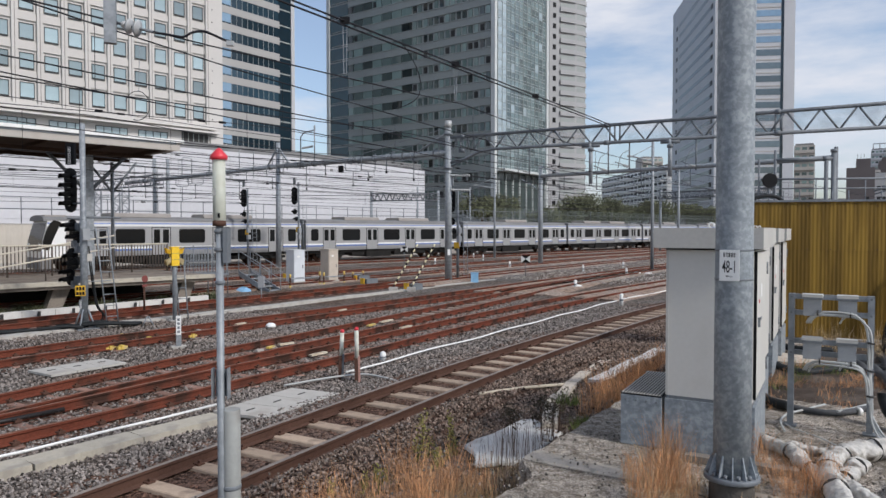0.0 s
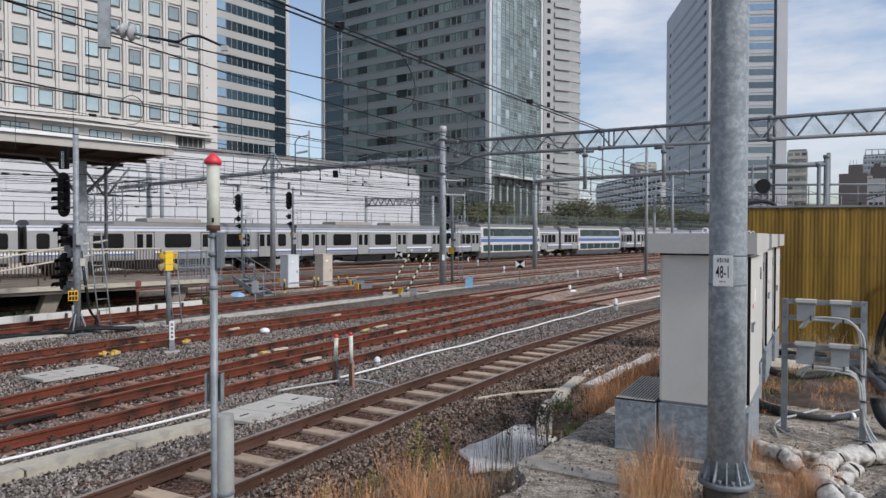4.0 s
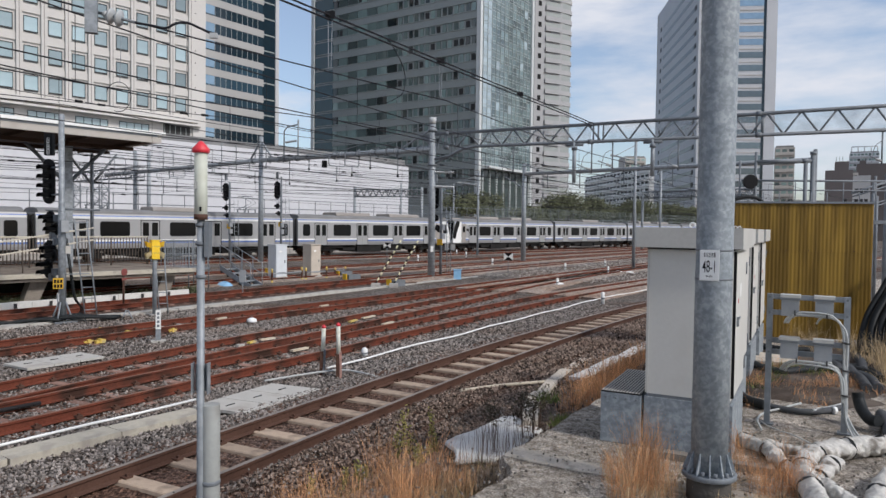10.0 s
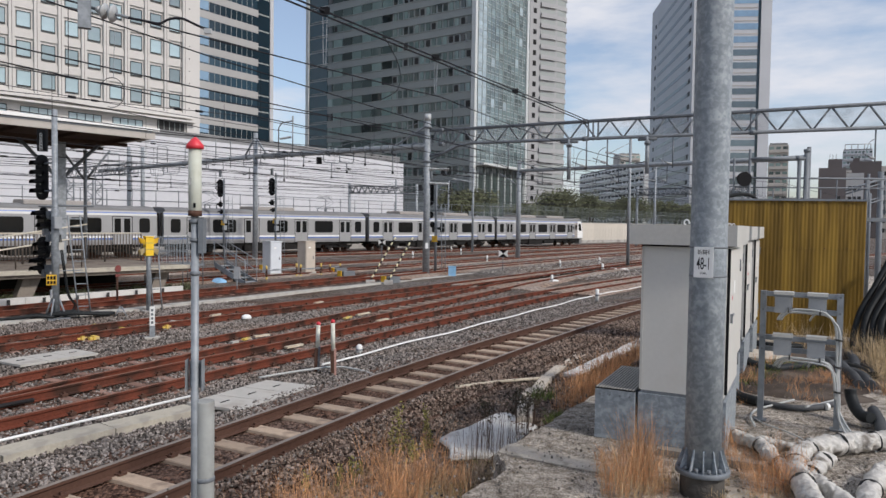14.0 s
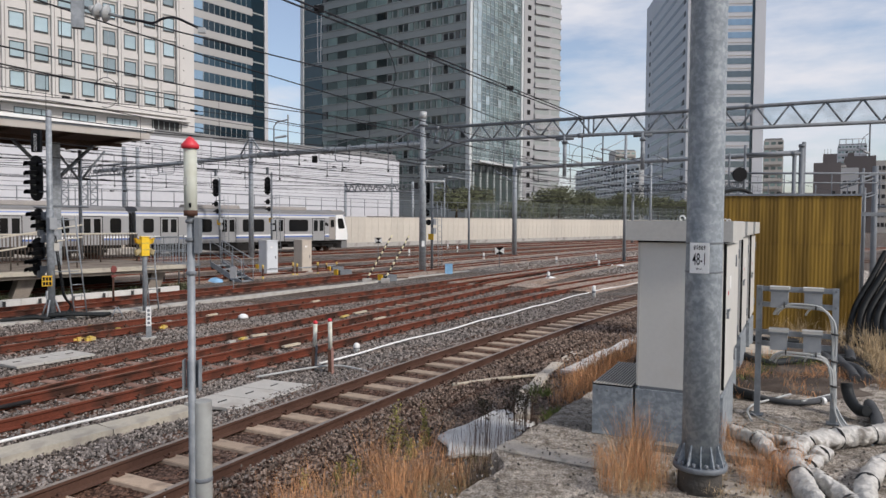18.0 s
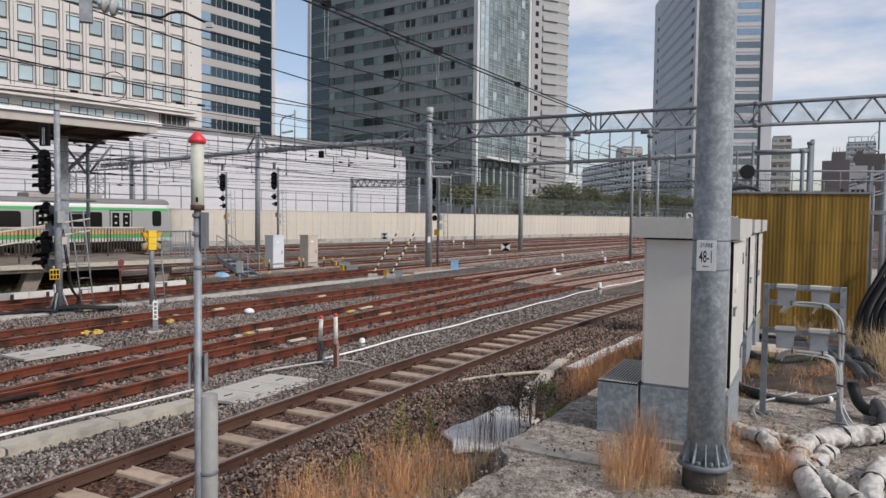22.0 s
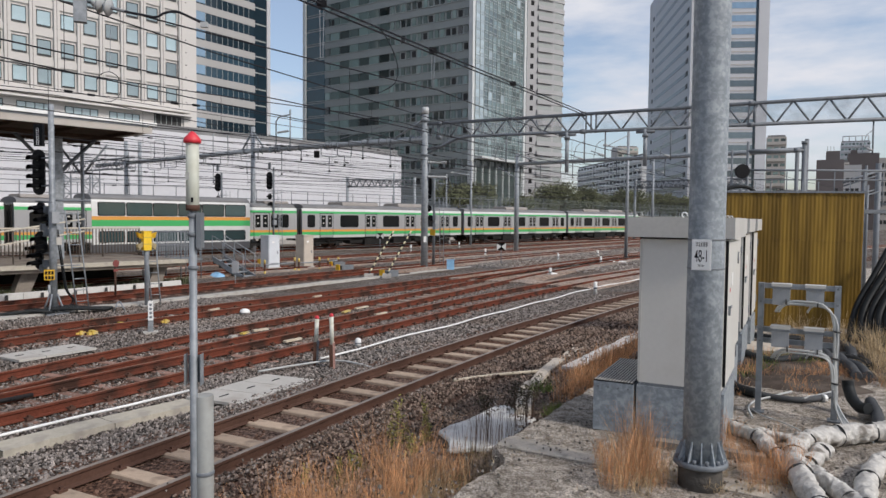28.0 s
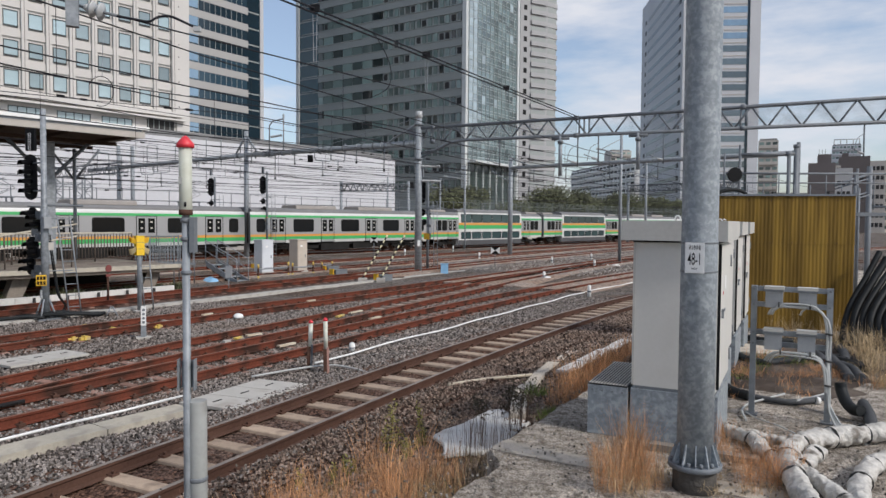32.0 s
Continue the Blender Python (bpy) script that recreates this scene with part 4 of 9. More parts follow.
def dark_tower():
    m = pose(12.5, 167, -0.19, 0, 0, 53.3)
    lx, ly, H, floor = 26.0, 57.0, 112.0, 4.0
    t = thing("dark_tower", m, "dark grey office tower with a green glass side", "building")
    part("wall", bbox(0.3, lx - 0.3, 0.3, ly - 0.3, 0, H, 0.05, 1), "tower", t)
    part("roof", bbox(1, lx - 1, 1, ly - 1, H, H + 1.2, 0.1, 1), "roof_grey", t)
    # long side: spandrels, continuous panes in bays
    by = mesh_of("spandrel", bbox(0, 0.32, 0.8, ly - 2.0, 0, 1.75, 0.03, 1), "tower")
    ledge = mesh_of("ledge", bbox(-0.15, 0.3, 0.8, ly - 2.0, 1.75, 1.93, 0.02, 1), "ledge_grey")
    pane = mesh_of("pane", bbox(0.12, 0.3, -1.62, 1.62, 1.93, 3.98, 0.02, 1), "tower_glass")
    narrow = mesh_of("pane", bbox(0.12, 0.3, -0.55, 0.55, 1.93, 3.9, 0.02, 1), "tower_glass")
    # raised dark panel, its colour standing in for shade in a window recess
    deep = mesh_of("recess", bbox(0.02, 0.3, -0.5, 0.5, 2.15, 3.6, 0.02, 1), "window_dark")
    rnd = random.Random(5)
    for k in range(26):
        z = 9.0 + k * floor
        part("spandrel", by, None, t, "", Matrix.Translation((0, 0, z)))
        part("ledge", ledge, None, t, "", Matrix.Translation((0, 0, z)))
        for j in range(15):
            y = 3.0 + 3.5 * j
            if j < 7:
                for q in (-0.85, 0.85):
                    part("pane", narrow if rnd.random() < 0.93 else deep, None, t, "", Matrix.Translation((0, y + q, z)))
                continue
            part("pane", pane, None, t, "", Matrix.Translation((0, y, z)))
            if rnd.random() < 0.08:
                part("recess", deep, None, t, "dark panel painted as a shaded window recess", Matrix.Translation((0, y + rnd.choice((-0.8, 0.8)), z)))
    for y in (0.4, ly - 0.6):
        part("corner_column", bbox(-0.45, 0.6, y - 0.55, y + 0.55, 0, H, 0.1, 2), "mullion", t, "light metal corner column")
    part("blue_glass_corner", bbox(-0.02, 0.3, ly - 8.2, ly - 1.2, 9, H, 0.03, 1), "corner_glass", t)
    line = mesh_of("floor_line", bbox(-0.06, 0.3, ly - 8.2, ly - 1.2, 0, 0.3, 0.02, 1), "tower")
    for k in range(26):
        part("floor_line", line, None, t, "", Matrix.Translation((0, 0, 10.2 + k * floor)))
    # glass front
    g = mesh_of("glass_pane", bbox(-0.95, 0.95, 0.1, 0.3, 0.06, 1.94, 0.02, 1), "curtain")
    # paler base colour stands in for sky reflected in the panes near the corner
    sky_pane = mesh_of("glass_pane", bbox(-0.95, 0.95, 0.1, 0.3, 0.06, 1.94, 0.02, 1), "bright_glass")
    rail = mesh_of("transom", bbox(1.2, lx - 0.8, 0.0, 0.12, -0.06, 0.06, 0.01, 1), "curtain_rail")
    post = mesh_of("mullion", bbox(-0.055, 0.055, -0.02, 0.12, 18, H, 0.01, 1), "curtain_rail")
    for k in range(31):
        z = 18 + 2.0 * k
        part("transom", rail, None, t, "", Matrix.Translation((0, 0, z)))
        part("transom", rail, None, t, "", Matrix.Translation((0, 0.03, z + 0.7)))
    for j in range(13):
        x = 1.2 + 2.0 * j
        part("mullion", post, None, t, "", Matrix.Translation((x, 0, 0)))
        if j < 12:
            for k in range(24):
                part("glass_pane", sky_pane if (j < 2 and k > 3) or rnd.random() < 0.02 else g, None, t, "", Matrix.Translation((x + 1.0, 0, 18 + 2.0 * k)))
    part("corner_column", bbox(lx - 0.9, lx + 0.2, -0.3, 0.6, 0, H, 0.1, 2), "mullion", t)
    for j in range(8):
        part("ground_column", rod((1.5 + 3.3 * j, 0.0, 0), (1.5 + 3.3 * j, 0.0, 18), 0.3, 10), "tower", t)
    part("lobby_glass", bbox(1.0, lx - 1.0, 0.12, 0.29, 0, 17, 0.02, 1), "tower_glass", t)
    part("canopy", bbox(0.5, lx - 0.5, -2.5, 0.1, 17.0, 17.6, 0.1, 1), "mullion", t)


def flats_tower():
    """Pale apartment tower behind, with stacked balconies and curved balcony ends."""
    m = pose(30.5, 201, -0.19, 0, 0, 25.0)
    t = thing("flats_tower", m, "pale apartment tower with stacked curved balconies", "building")
    H = 105.0
    part("wall", bbox(0, 9.6, 0, 14, 0, H, 0.05, 1), "pale_wall", t)
    part("wall", bbox(9.6, 12.6, 1.4, 12, 0, H, 0.05, 1), "pale_wall", t)
    part("roof", bbox(0.5, 9, 0.5, 13, H, H + 1.5, 0.1, 1), "roof_grey", t)
    small = mesh_of("window", bbox(1.2, 2.3, -0.04, 0.02, 0.9, 2.3, 0.02, 1), "black")
    bal = mesh_of("balcony", bbox(3.6, 9.0, -0.5, 0.05, 0, 1.25, 0.04, 1), "pale_wall")
    # darker grey between balconies paints the shade of recesses that aren't hollowed out
    gap = mesh_of("balcony_recess", bbox(3.7, 8.9, -0.06, 0.03, 1.35, 2.5, 0.02, 1), "tower")
    bm = bmesh.new()
    pts = [(9.6 + 4.4 * math.sin(a), 1.5 - 1.5 * math.cos(a)) for a in (radians(d) for d in range(0, 91, 15))]
    bm2 = solid(pts + [(9.6, 1.6)], 1.3, "z")
    curve = mesh_of("balcony", bm2, "pale_wall")
    bm.free()
    dark = mesh_of("balcony_recess", solid([(a - 0.25 if a > 9.7 else a, b + 0.1) for a, b in pts] + [(9.6, 1.6)], 1.6, "z"), "tower")
    for k in range(33):
        z = 6 + 3.0 * k
        part("window", small, None, t, "", Matrix.Translation((0, 0, z)))
        part("balcony", bal, None, t, "", Matrix.Translation((0, 0, z)))
        part("balcony_recess", gap, None, t, "", Matrix.Translation((0, 0, z)))
        part("balcony", curve, None, t, "", Matrix.Translation((0, 0, z)))
        part("balcony_recess", dark, None, t, "", Matrix.Translation((0, 0, z + 1.35)))


def striped_tower():
    m = pose(84.3, 217, -0.19, 0, 0, -7.2)
    lx, ly, H = 23.4, 65.0, 89.0
    t = thing("striped_tower", m, "white office tower with slanting rows of windows and blue glass", "building")
    part("wall", bbox(0, lx, 0, ly, 0, H, 0.1, 1), "bluegrey", t)
    part("roof", bbox(1, lx - 1, 1, ly - 1, H, H + 1.2, 0.1, 1), "roof_grey", t)
    slot = mesh_of("window_strip", bbox(-0.06, 0.05, 6, 53, 0, 1.3, 0.02, 1), "strip_glass")
    square = mesh_of("window", bbox(-0.10, 0.05, -1.2, 1.2, 0, 1.5, 0.02, 1), "black")
    strip = mesh_of("window_strip", bbox(9.0, 19.4, -0.06, 0.1, 0, 1.9, 0.02, 1), "bluegrey_glass")
    # strips of the top floors: sky reflection painted in as pale blue
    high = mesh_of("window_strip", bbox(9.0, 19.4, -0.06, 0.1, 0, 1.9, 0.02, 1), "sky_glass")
    sash = mesh_of("blue_strip", bbox(19.4, 20.2, -0.08, 0.1, 0, H - 4, 0.02, 1), "blue_glass")
    line = mesh_of("floor_line", bbox(0.5, 19.3, -0.1, 0.1, 0, 0.22, 0.02, 1), "city")
    for k in range(20):
        z = 4 + 4.0 * k
        part("window_strip", slot, None, t, "", Matrix.Translation((0, 0, z + 0.6)))
        for y in (4, 57):
            part("window", square, None, t, "", Matrix.Translation((0, y, z + 0.5)))
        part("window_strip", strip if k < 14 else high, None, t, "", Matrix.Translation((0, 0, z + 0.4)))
        part("floor_line", line, None, t, "", Matrix.Translation((0, 0, z + 3.0)))
    part("blue_strip", sash, None, t)
    part("corner_column", bbox(lx - 3.2, lx, -0.25, 0, 0, H, 0.05, 1), "bluegrey", t)


def blue_tower():
    m = pose(-62.0, 146.0, -0.19, 0, 0, 53.3)
    t = band_tower("blue_tower", m, 35.6, 20, 96, 4.0, 5.0, "office tower of dark glass bands and pale spandrels", "spandrel", "blue_glass", True, False, 0.42, 22)
    part("side_tower", bbox(35.6, 39.9, 0.8, 20, 0, 96, 0.05, 1), "blue_glass", t, "dark blue glass side")
    part("edge_fin", bbox(39.9, 41.0, 0.6, 20, 0, 96, 0.05, 1), "bluegrey", t)
    bar = mesh_of("mullion", bbox(-0.05, 0.05, 0.02, 0.3, 5, 93, 0.01, 1), "tower")
    for k in range(22):
        part("mullion", bar, None, t, "", Matrix.Translation((1.2 + 1.55 * k, 0.05, 0)))
    line = mesh_of("side_joint", bbox(35.7, 39.8, 0.74, 0.82, 0, 0.3, 0.01, 1), "tower")
    for k in range(22):
        part("side_joint", line, None, t, "", Matrix.Translation((0, 0, 6 + 4.0 * k)))
    # one bay of panes has reflected sky put into its base colour
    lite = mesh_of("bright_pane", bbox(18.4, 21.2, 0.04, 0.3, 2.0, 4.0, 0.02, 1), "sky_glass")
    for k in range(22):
        part("bright_pane", lite, None, t, "pane coloured pale blue for the sky it would mirror", Matrix.Translation((0, 0, 5 + 4.0 * k)))


M["strip_glass"] = glass_like("strip_glass", (0.10, 0.12, 0.13), 0.3, 0.35, 0.2)
M["bluegrey_glass"] = glass_like("bluegrey_glass", (0.085, 0.12, 0.14), 0.12, 0.35)
M["spandrel"] = material("grey_spandrel", (0.38, 0.375, 0.37), 0.6, 0, 0.1, 0.1, 3)
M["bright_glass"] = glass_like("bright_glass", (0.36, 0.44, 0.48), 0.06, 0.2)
M["corner_glass"] = glass_like("corner_glass", (0.03, 0.085, 0.11), 0.08, 0.2, 0.4)
# reflected sky painted as a pale blue base colour
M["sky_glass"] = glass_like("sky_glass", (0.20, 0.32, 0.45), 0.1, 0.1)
office()
dark_tower()
flats_tower()
striped_tower()
blue_tower()


def low_flats(name, x, y, turn, lx, ly, H, floors, mat, label, bays=8, glass="tower_glass"):
    t = thing(name, pose(x, y, -0.19, 0, 0, turn), label, "building", "distant city blocks")
    part("wall", bbox(0, lx, 0, ly, 0, H, 0.1, 1), mat, t)
    part("roof", bbox(0.4, lx - 0.4, 0.4, ly - 0.4, H, H + 0.7, 0.1, 1), "roof_grey", t)
    fl = H / floors
    gap = mesh_of("window", bbox(0, lx / bays * 0.7, -0.06, 0.02, 0, fl * 0.38, 0.02, 1), glass)
    bal = mesh_of("balcony", bbox(0.3, lx - 0.3, -0.8, 0, 0, fl * 0.36, 0.04, 1), mat)
    for k in range(floors):
        part("balcony", bal, None, t, "", Matrix.Translation((0, 0, k * fl + 0.2)))
        for i in range(bays):
            part("window", gap, None, t, "", Matrix.Translation((lx / bays * (i + 0.15), 0, k * fl + fl * 0.42)))
    return t


M["pale_render2"] = material("pale_flank", (0.50, 0.49, 0.48), 0.8, 0, 0.12, 0.1, 3)
low_flats("low_flats", 86.8, 380, -84.8, 86, 14, 30, 10, "white", "long pale apartment slab with rows of balconies", 18, "black")
low_flats("flats_block", 100, 350, 0, 10.5, 12, 39, 13, "city", "cream apartment block with a flat roof", 4)
low_flats("narrow_flats", 125.9, 250, -27, 6.6, 14, 33, 11, "city", "narrow beige apartment block with balconies", 3)


def plain_block(name, x, y, turn, lx, ly, H, label, mat, face, top):
    """A city block with a blank front, a lighter flank with windows, and a stepped roof house; top: its share of the width and height."""
    t = thing(name, pose(x, y, -0.19, 0, 0, turn), label, "building", "distant city blocks")
    part("wall", bbox(0, lx, 0, ly, 0, H, 0.1, 1), mat, t)
    part("flank", bbox(lx, lx + 4.4, 0.6, ly, 0, H - 1.6, 0.1, 1), face, t)
    house = part("roof_house", bbox(lx * top[0], lx * top[1], 1, ly - 1, H, H + top[2], 0.1, 1), mat, t)
    for k in range(3):
        part("rail_post", rod((lx * top[0] + 0.3 + 0.8 * k, 1.2, H + top[2]), (lx * top[0] + 0.3 + 0.8 * k, 1.2, H + top[2] + 1.4), 0.07, 5), "tower", house)
    win = mesh_of("window", bbox(-0.45, 0.45, -0.05, 0.03, 0, 1.3, 0.02, 1), "window_dark")
    for k in range(int(H / 3) - 1):
        for q in (1.0, 2.2, 3.4):
            part("window", win, None, t, "", Matrix.Translation((lx + q, 0.6, 3 * k + 2.0)))
        if k % 2:
            part("window", win, None, t, "", Matrix.Translation((lx * 0.75, 0, 3 * k + 2.0)))


plain_block("dark_flats", 115.8, 200, -30, 7.0, 12, 20.6, "dark brown apartment block with a roof house", "city_dark", "pale_render2", (0.35, 0.85, 2.6))
plain_block("brown_flats", 137.6, 220, -31, 8.6, 12, 24.6, "brown apartment block with flat roof", "city_dark", "city", (0.1, 0.3, 1.2))
low_flats("far_tower", 258, 420, -31, 15.5, 22, 51, 16, "bluegrey", "distant pale tower block", 8)
frame_top = thing("roof_frame", pose(258, 420, 51.4, 0, 0, -31), "open steel frame on the roof of the distant tower", "frame")
for x in (1.0, 4.4, 7.8, 11.2, 14.5):
    part("post", rod((x, 2, 0), (x, 2, 3.2), 0.3, 6), "bluegrey", frame_top)
part("beam", rod((1.0, 2, 3.2), (14.5, 2, 3.2), 0.3, 6), "bluegrey", frame_top)
low_flats("small_block", 122.3, 203, -30, 4.4, 12, 20.2, 6, "city", "pale narrow city block", 3)
low_flats("wide_block", 146, 226, -12, 26, 14, 15, 5, "city", "low grey city block", 8)
low_flats("grey_flats", 128, 240, -5, 30, 14, 13, 4, "city", "low grey city block beside the line", 10)
low_flats("long_block", 175, 240, -20, 40, 14, 17, 5, "city", "low beige city block with windows", 12)


# ---- tracks ----
track("near", TRACKS["near"], "single track with shiny-topped rails on concrete sleepers", "rust_dark", "steel_run", PC_SLEEPER, (-4, 60), 0.71, -0.142, clips=(0, 30), first=4.94)
track("second", TRACKS["second"], "rust-brown siding track bedded in ballast", "rust", "rust_run", WOOD_SLEEPER, (-4, 45), 0.6, -0.172, clips=(-2, 30))
track("third", TRACKS["third"], "rust-brown track that joins its neighbour", "rust", "rust_run", WOOD_SLEEPER, (-4, 45), 0.6, -0.172, clips=(-2, 30))
track("fourth", TRACKS["fourth"], "rust-brown track with yellow marker blocks", "rust", "rust_run", WOOD_SLEEPER, (0, 40), 0.6, -0.165, clips=(2, 26))
track("fifth", TRACKS["fifth"], "rust-brown platform track", "rust", "rust_run", WOOD_SLEEPER, (0, 40), 0.6, -0.165)
for k, lab in (("sixth", "brown track beyond the platform"), ("seventh", "brown track of the yard"), ("eighth", "main line track of the green train"), ("ninth", "main line track of the blue train")):
    track(k, TRACKS[k], lab, "rust", "rust_run" if k in ("sixth", "seventh") else "steel_run", WOOD_SLEEPER, (20, 80), 0.7, -0.165)

def joint_bars():
    """Oiled steel joint bars and a guard rail where two tracks part."""
    t = thing("rail_joint", Matrix(), "dark oily joint bars bolted along the rails", "rail joint")
    for u0, u1, v0, v1 in ((2.2, 4.35, 10.62, 10.97), (2.2, 3.9, 11.62, 11.80), (2.4, 3.6, 11.88, 12.02)):
        a, b = at(u0, v0, -0.10), at(u1, v1, -0.10)
        d = (b - a).normalized()
        n = Vector((d.y, -d.x, 0)) * 0.05
        part("joint_bar", rod(a + n, b + n, 0.036, 6), "oily", t)
        for k in range(8):
            p = a.lerp(b, (k + 0.5) / 8) + n
            part("bolt", rod(p, p + n * 1.1, 0.016, 6), "oily", t)


M["oily"] = material("oily_steel", (0.03, 0.027, 0.026), 0.45, 0.3, 0.3, 3, 40)
joint_bars()

# ---- slab where the camera stands, and the bank down to the track ----
EDGE_A, EDGE_D, EDGE_N = Vector((0.22, 4.76, 0)), Vector((0.545, 0.838, 0)), Vector((0.838, -0.545, 0))


def edge_spot(along, inward, z=0.0):
    p = EDGE_A + EDGE_D * along + EDGE_N * inward
    return Vector((p.x, p.y, z))


def slab():
    t = thing("slab", Matrix(), "weathered concrete slab strewn with soil", "pavement", kind="structure")
    cuts = [-14, -3.2, 0.56, 0.80, 5.0, 26]
    for a, b in zip(cuts, cuts[1:]):
        near = a >= -3.2 and b <= 5.0
        bm = bmesh.new()
        n = max(1, int((b - a) / (0.07 if near else 2.0)))
        across = [0.03 + 0.07 * k for k in range(48)] if near else [0.03, 0.7, 1.5, 2.5, 3.3]
        ledge = 0.004 if (a, b) == (0.56, 0.80) else 0.0
        rows = []
        for i in range(n + 1):
            s = a + 0.004 + (b - a - 0.008) * i / n
            wob = 0.07 + 0.04 * noise.noise((s * 2.3, 0, 0)) + 0.025 * noise.noise((s * 9, 0, 0)) if near else (0.16 if a >= 5 else 0.07)
            wob += 0.2 * min(1.0, max(0.0, (0.56 - s) / 0.3))    # the nearer block is broken back
            cut = [edge_spot(s, wob, -0.3), edge_spot(s, wob, 0.95)]
            for q in across:
                h = 0.004 * noise.noise((s * 2.1, q * 2.1, 4)) + 0.002 * noise.noise((s * 6, q * 6, 7)) + 0.003 * noise.noise((s * 17, q * 17, 1)) if near else 0
                cut.append(edge_spot(s, wob + q, 0.995 + ledge + h))
            cut += [edge_spot(s, 4.5, 1.0), edge_spot(s, 26, 1.0), edge_spot(s, 26, -0.3)]
            rows.append([bm.verts.new(c) for c in cut])
        for p, q in zip(rows, rows[1:]):
            for j in range(len(p) - 1):
                bm.faces.new((p[j], p[j + 1], q[j + 1], q[j])).smooth = j > 2
        bm.faces.new(rows[0]), bm.faces.new(rows[-1][::-1])
        bmesh.ops.recalc_face_normals(bm, faces=bm.faces)
        part("slab_block", bm, "slab_pale" if ledge else "slab", t)


slab()


BANK_Q, BANK_Z = (-0.2, 0.1, 0.45, 0.8, 1.2, 1.6, 2.0, 2.5), (0.68, 0.65, 0.58, 0.53, 0.46, 0.27, 0.04, -0.25)


def bank_z(s, q):
    """Height of the bank; it narrows further along the slab."""
    heap = 0.3 * np.clip((s - 4.3) / 0.8, 0, 1) * np.clip((0.7 - q) / 0.7, 0, 1)    # soil heaped against the far block
    return np.interp(q * (1 + np.clip(0.12 * (s - 4), 0, 0.5)), BANK_Q, BANK_Z) + heap


def bank():
    """A soil bench along the slab that falls to the track."""
    bm = bmesh.new()
    rows = []
    for i in range(121):
        s = -8 + 0.25 * i
        rows.append([bm.verts.new(edge_spot(s, -q, float(bank_z(s, q)) + 0.035 * noise.noise((s * 1.7, q * 2.1, 9)))) for q in (-0.2, 0.1, 0.3, 0.45, 0.65, 0.8, 1.0, 1.2, 1.4, 1.6, 1.8, 2.0, 2.5)])
    for p, q in zip(rows, rows[1:]):
        for j in range(12):
            bm.faces.new((p[j], p[j + 1], q[j + 1], q[j])).smooth = True
    bmesh.ops.recalc_face_normals(bm, faces=bm.faces)
    whole("soil_bank", bm, "bank_soil", Matrix(), "stony brown soil bank beside the track", "ground", kind="structure")


M["bank_soil"] = ballast_material("stony_soil", (0.075, 0.06, 0.048), (0.30, 0.25, 0.21), (0.72, 0.56, 0.44), 22.0)
bank()


# ---- things by the camera ----
M["stained_concrete"] = material("stained_concrete", (0.10, 0.092, 0.082), 0.95, 0, 0.35, 5, 40, 0.5, (0.05, 0.045, 0.04), 0.4)


def catenary_pole():
    t = thing("steel_pole", pose(1.835, 4.375, 1.146) @ Matrix.Diagonal((0.88, 0.88, 0.915, 1)), "thick galvanised steel pole with ribbed foot and number plate", "pole")
    part("tube", turned([(0.128, 0.02), (0.128, 1.42), (0.1285, 1.43), (0.127, 1.44), (0.126, 6.0), (0.124, 9.0)], 36), "spangle", t)
    part("footing", turned([(0.155, -0.25), (0.155, -0.02), (0.15, -0.005)], 24), "stained_concrete", t, "dark stained concrete footing")
    part("flange", turned([(0.187, -0.004), (0.192, 0.0), (0.192, 0.026), (0.187, 0.03), (0.13, 0.034)], 32), "galv_dark", t)
    rib = mesh_of("rib", solid([(0.125, 0.03), (0.18, 0.03), (0.18, 0.045), (0.134, 0.175), (0.125, 0.175)], 0.009, "y"), "spangle")
    for k in range(12):
        part("rib", rib, None, t, "", pose(0, 0, 0, 0, 0, 30 * k + 8))
    for k in range(12):
        part("anchor_nut", rod((0.163 * math.cos(radians(30 * k + 23)), 0.163 * math.sin(radians(30 * k + 23)), 0.03), (0.163 * math.cos(radians(30 * k + 23)), 0.163 * math.sin(radians(30 * k + 23)), 0.06), 0.014, 6), "galv_dark", t)
    # number plate, bent round the tube, held by two straps
    for z in (1.375, 1.575):
        part("strap", turned([(0.128, z), (0.131, z + 0.002), (0.131, z + 0.012), (0.128, z + 0.014)], 36), "galv_dark", t)
    face = pose(-0.075, -0.106, 1.48, 0, 0, -35)
    plate = part("number_plate", bbox(-0.066, 0.066, -0.014, -0.008, -0.105, 0.105, 0.004, 2), "white", t, "white enamel plate with black number", face)
    part("plate_border", panel([-0.058, -0.054, 0.054, 0.058], [-0.097, -0.093, 0.093, 0.097], -0.001, 0.0005, lambda i, j: 0, lambda i, j: 0), "white", plate, "", Matrix.Translation((0, -0.016, 0)) @ pose(0, 0, 0, 0, 0, 180))
    cu = bpy.data.curves.new("number", "FONT")
    cu.body, cu.size, cu.align_x, cu.align_y, cu.extrude = "48-1", 0.066, "CENTER", "CENTER", 0.0006
    cu.offset = 0.0004
    ob = new("number", cu)
    me = bpy.data.meshes.new_from_object(ob)
    bpy.data.objects.remove(ob)
    me.materials.clear()
    me.materials.append(M["black"])
    part("number", me, None, plate, "", Matrix.Translation((0, -0.0165, -0.012)) @ pose(0, 0, 0, 90, 0, 0) @ Matrix.Diagonal((0.80, 1.75, 1, 1)))
    for k in range(5):
        part("small_mark", bbox(-0.04 + 0.017 * k, -0.028 + 0.017 * k, -0.0165, -0.0135, 0.056, 0.086, 0.001, 1), "black", plate)
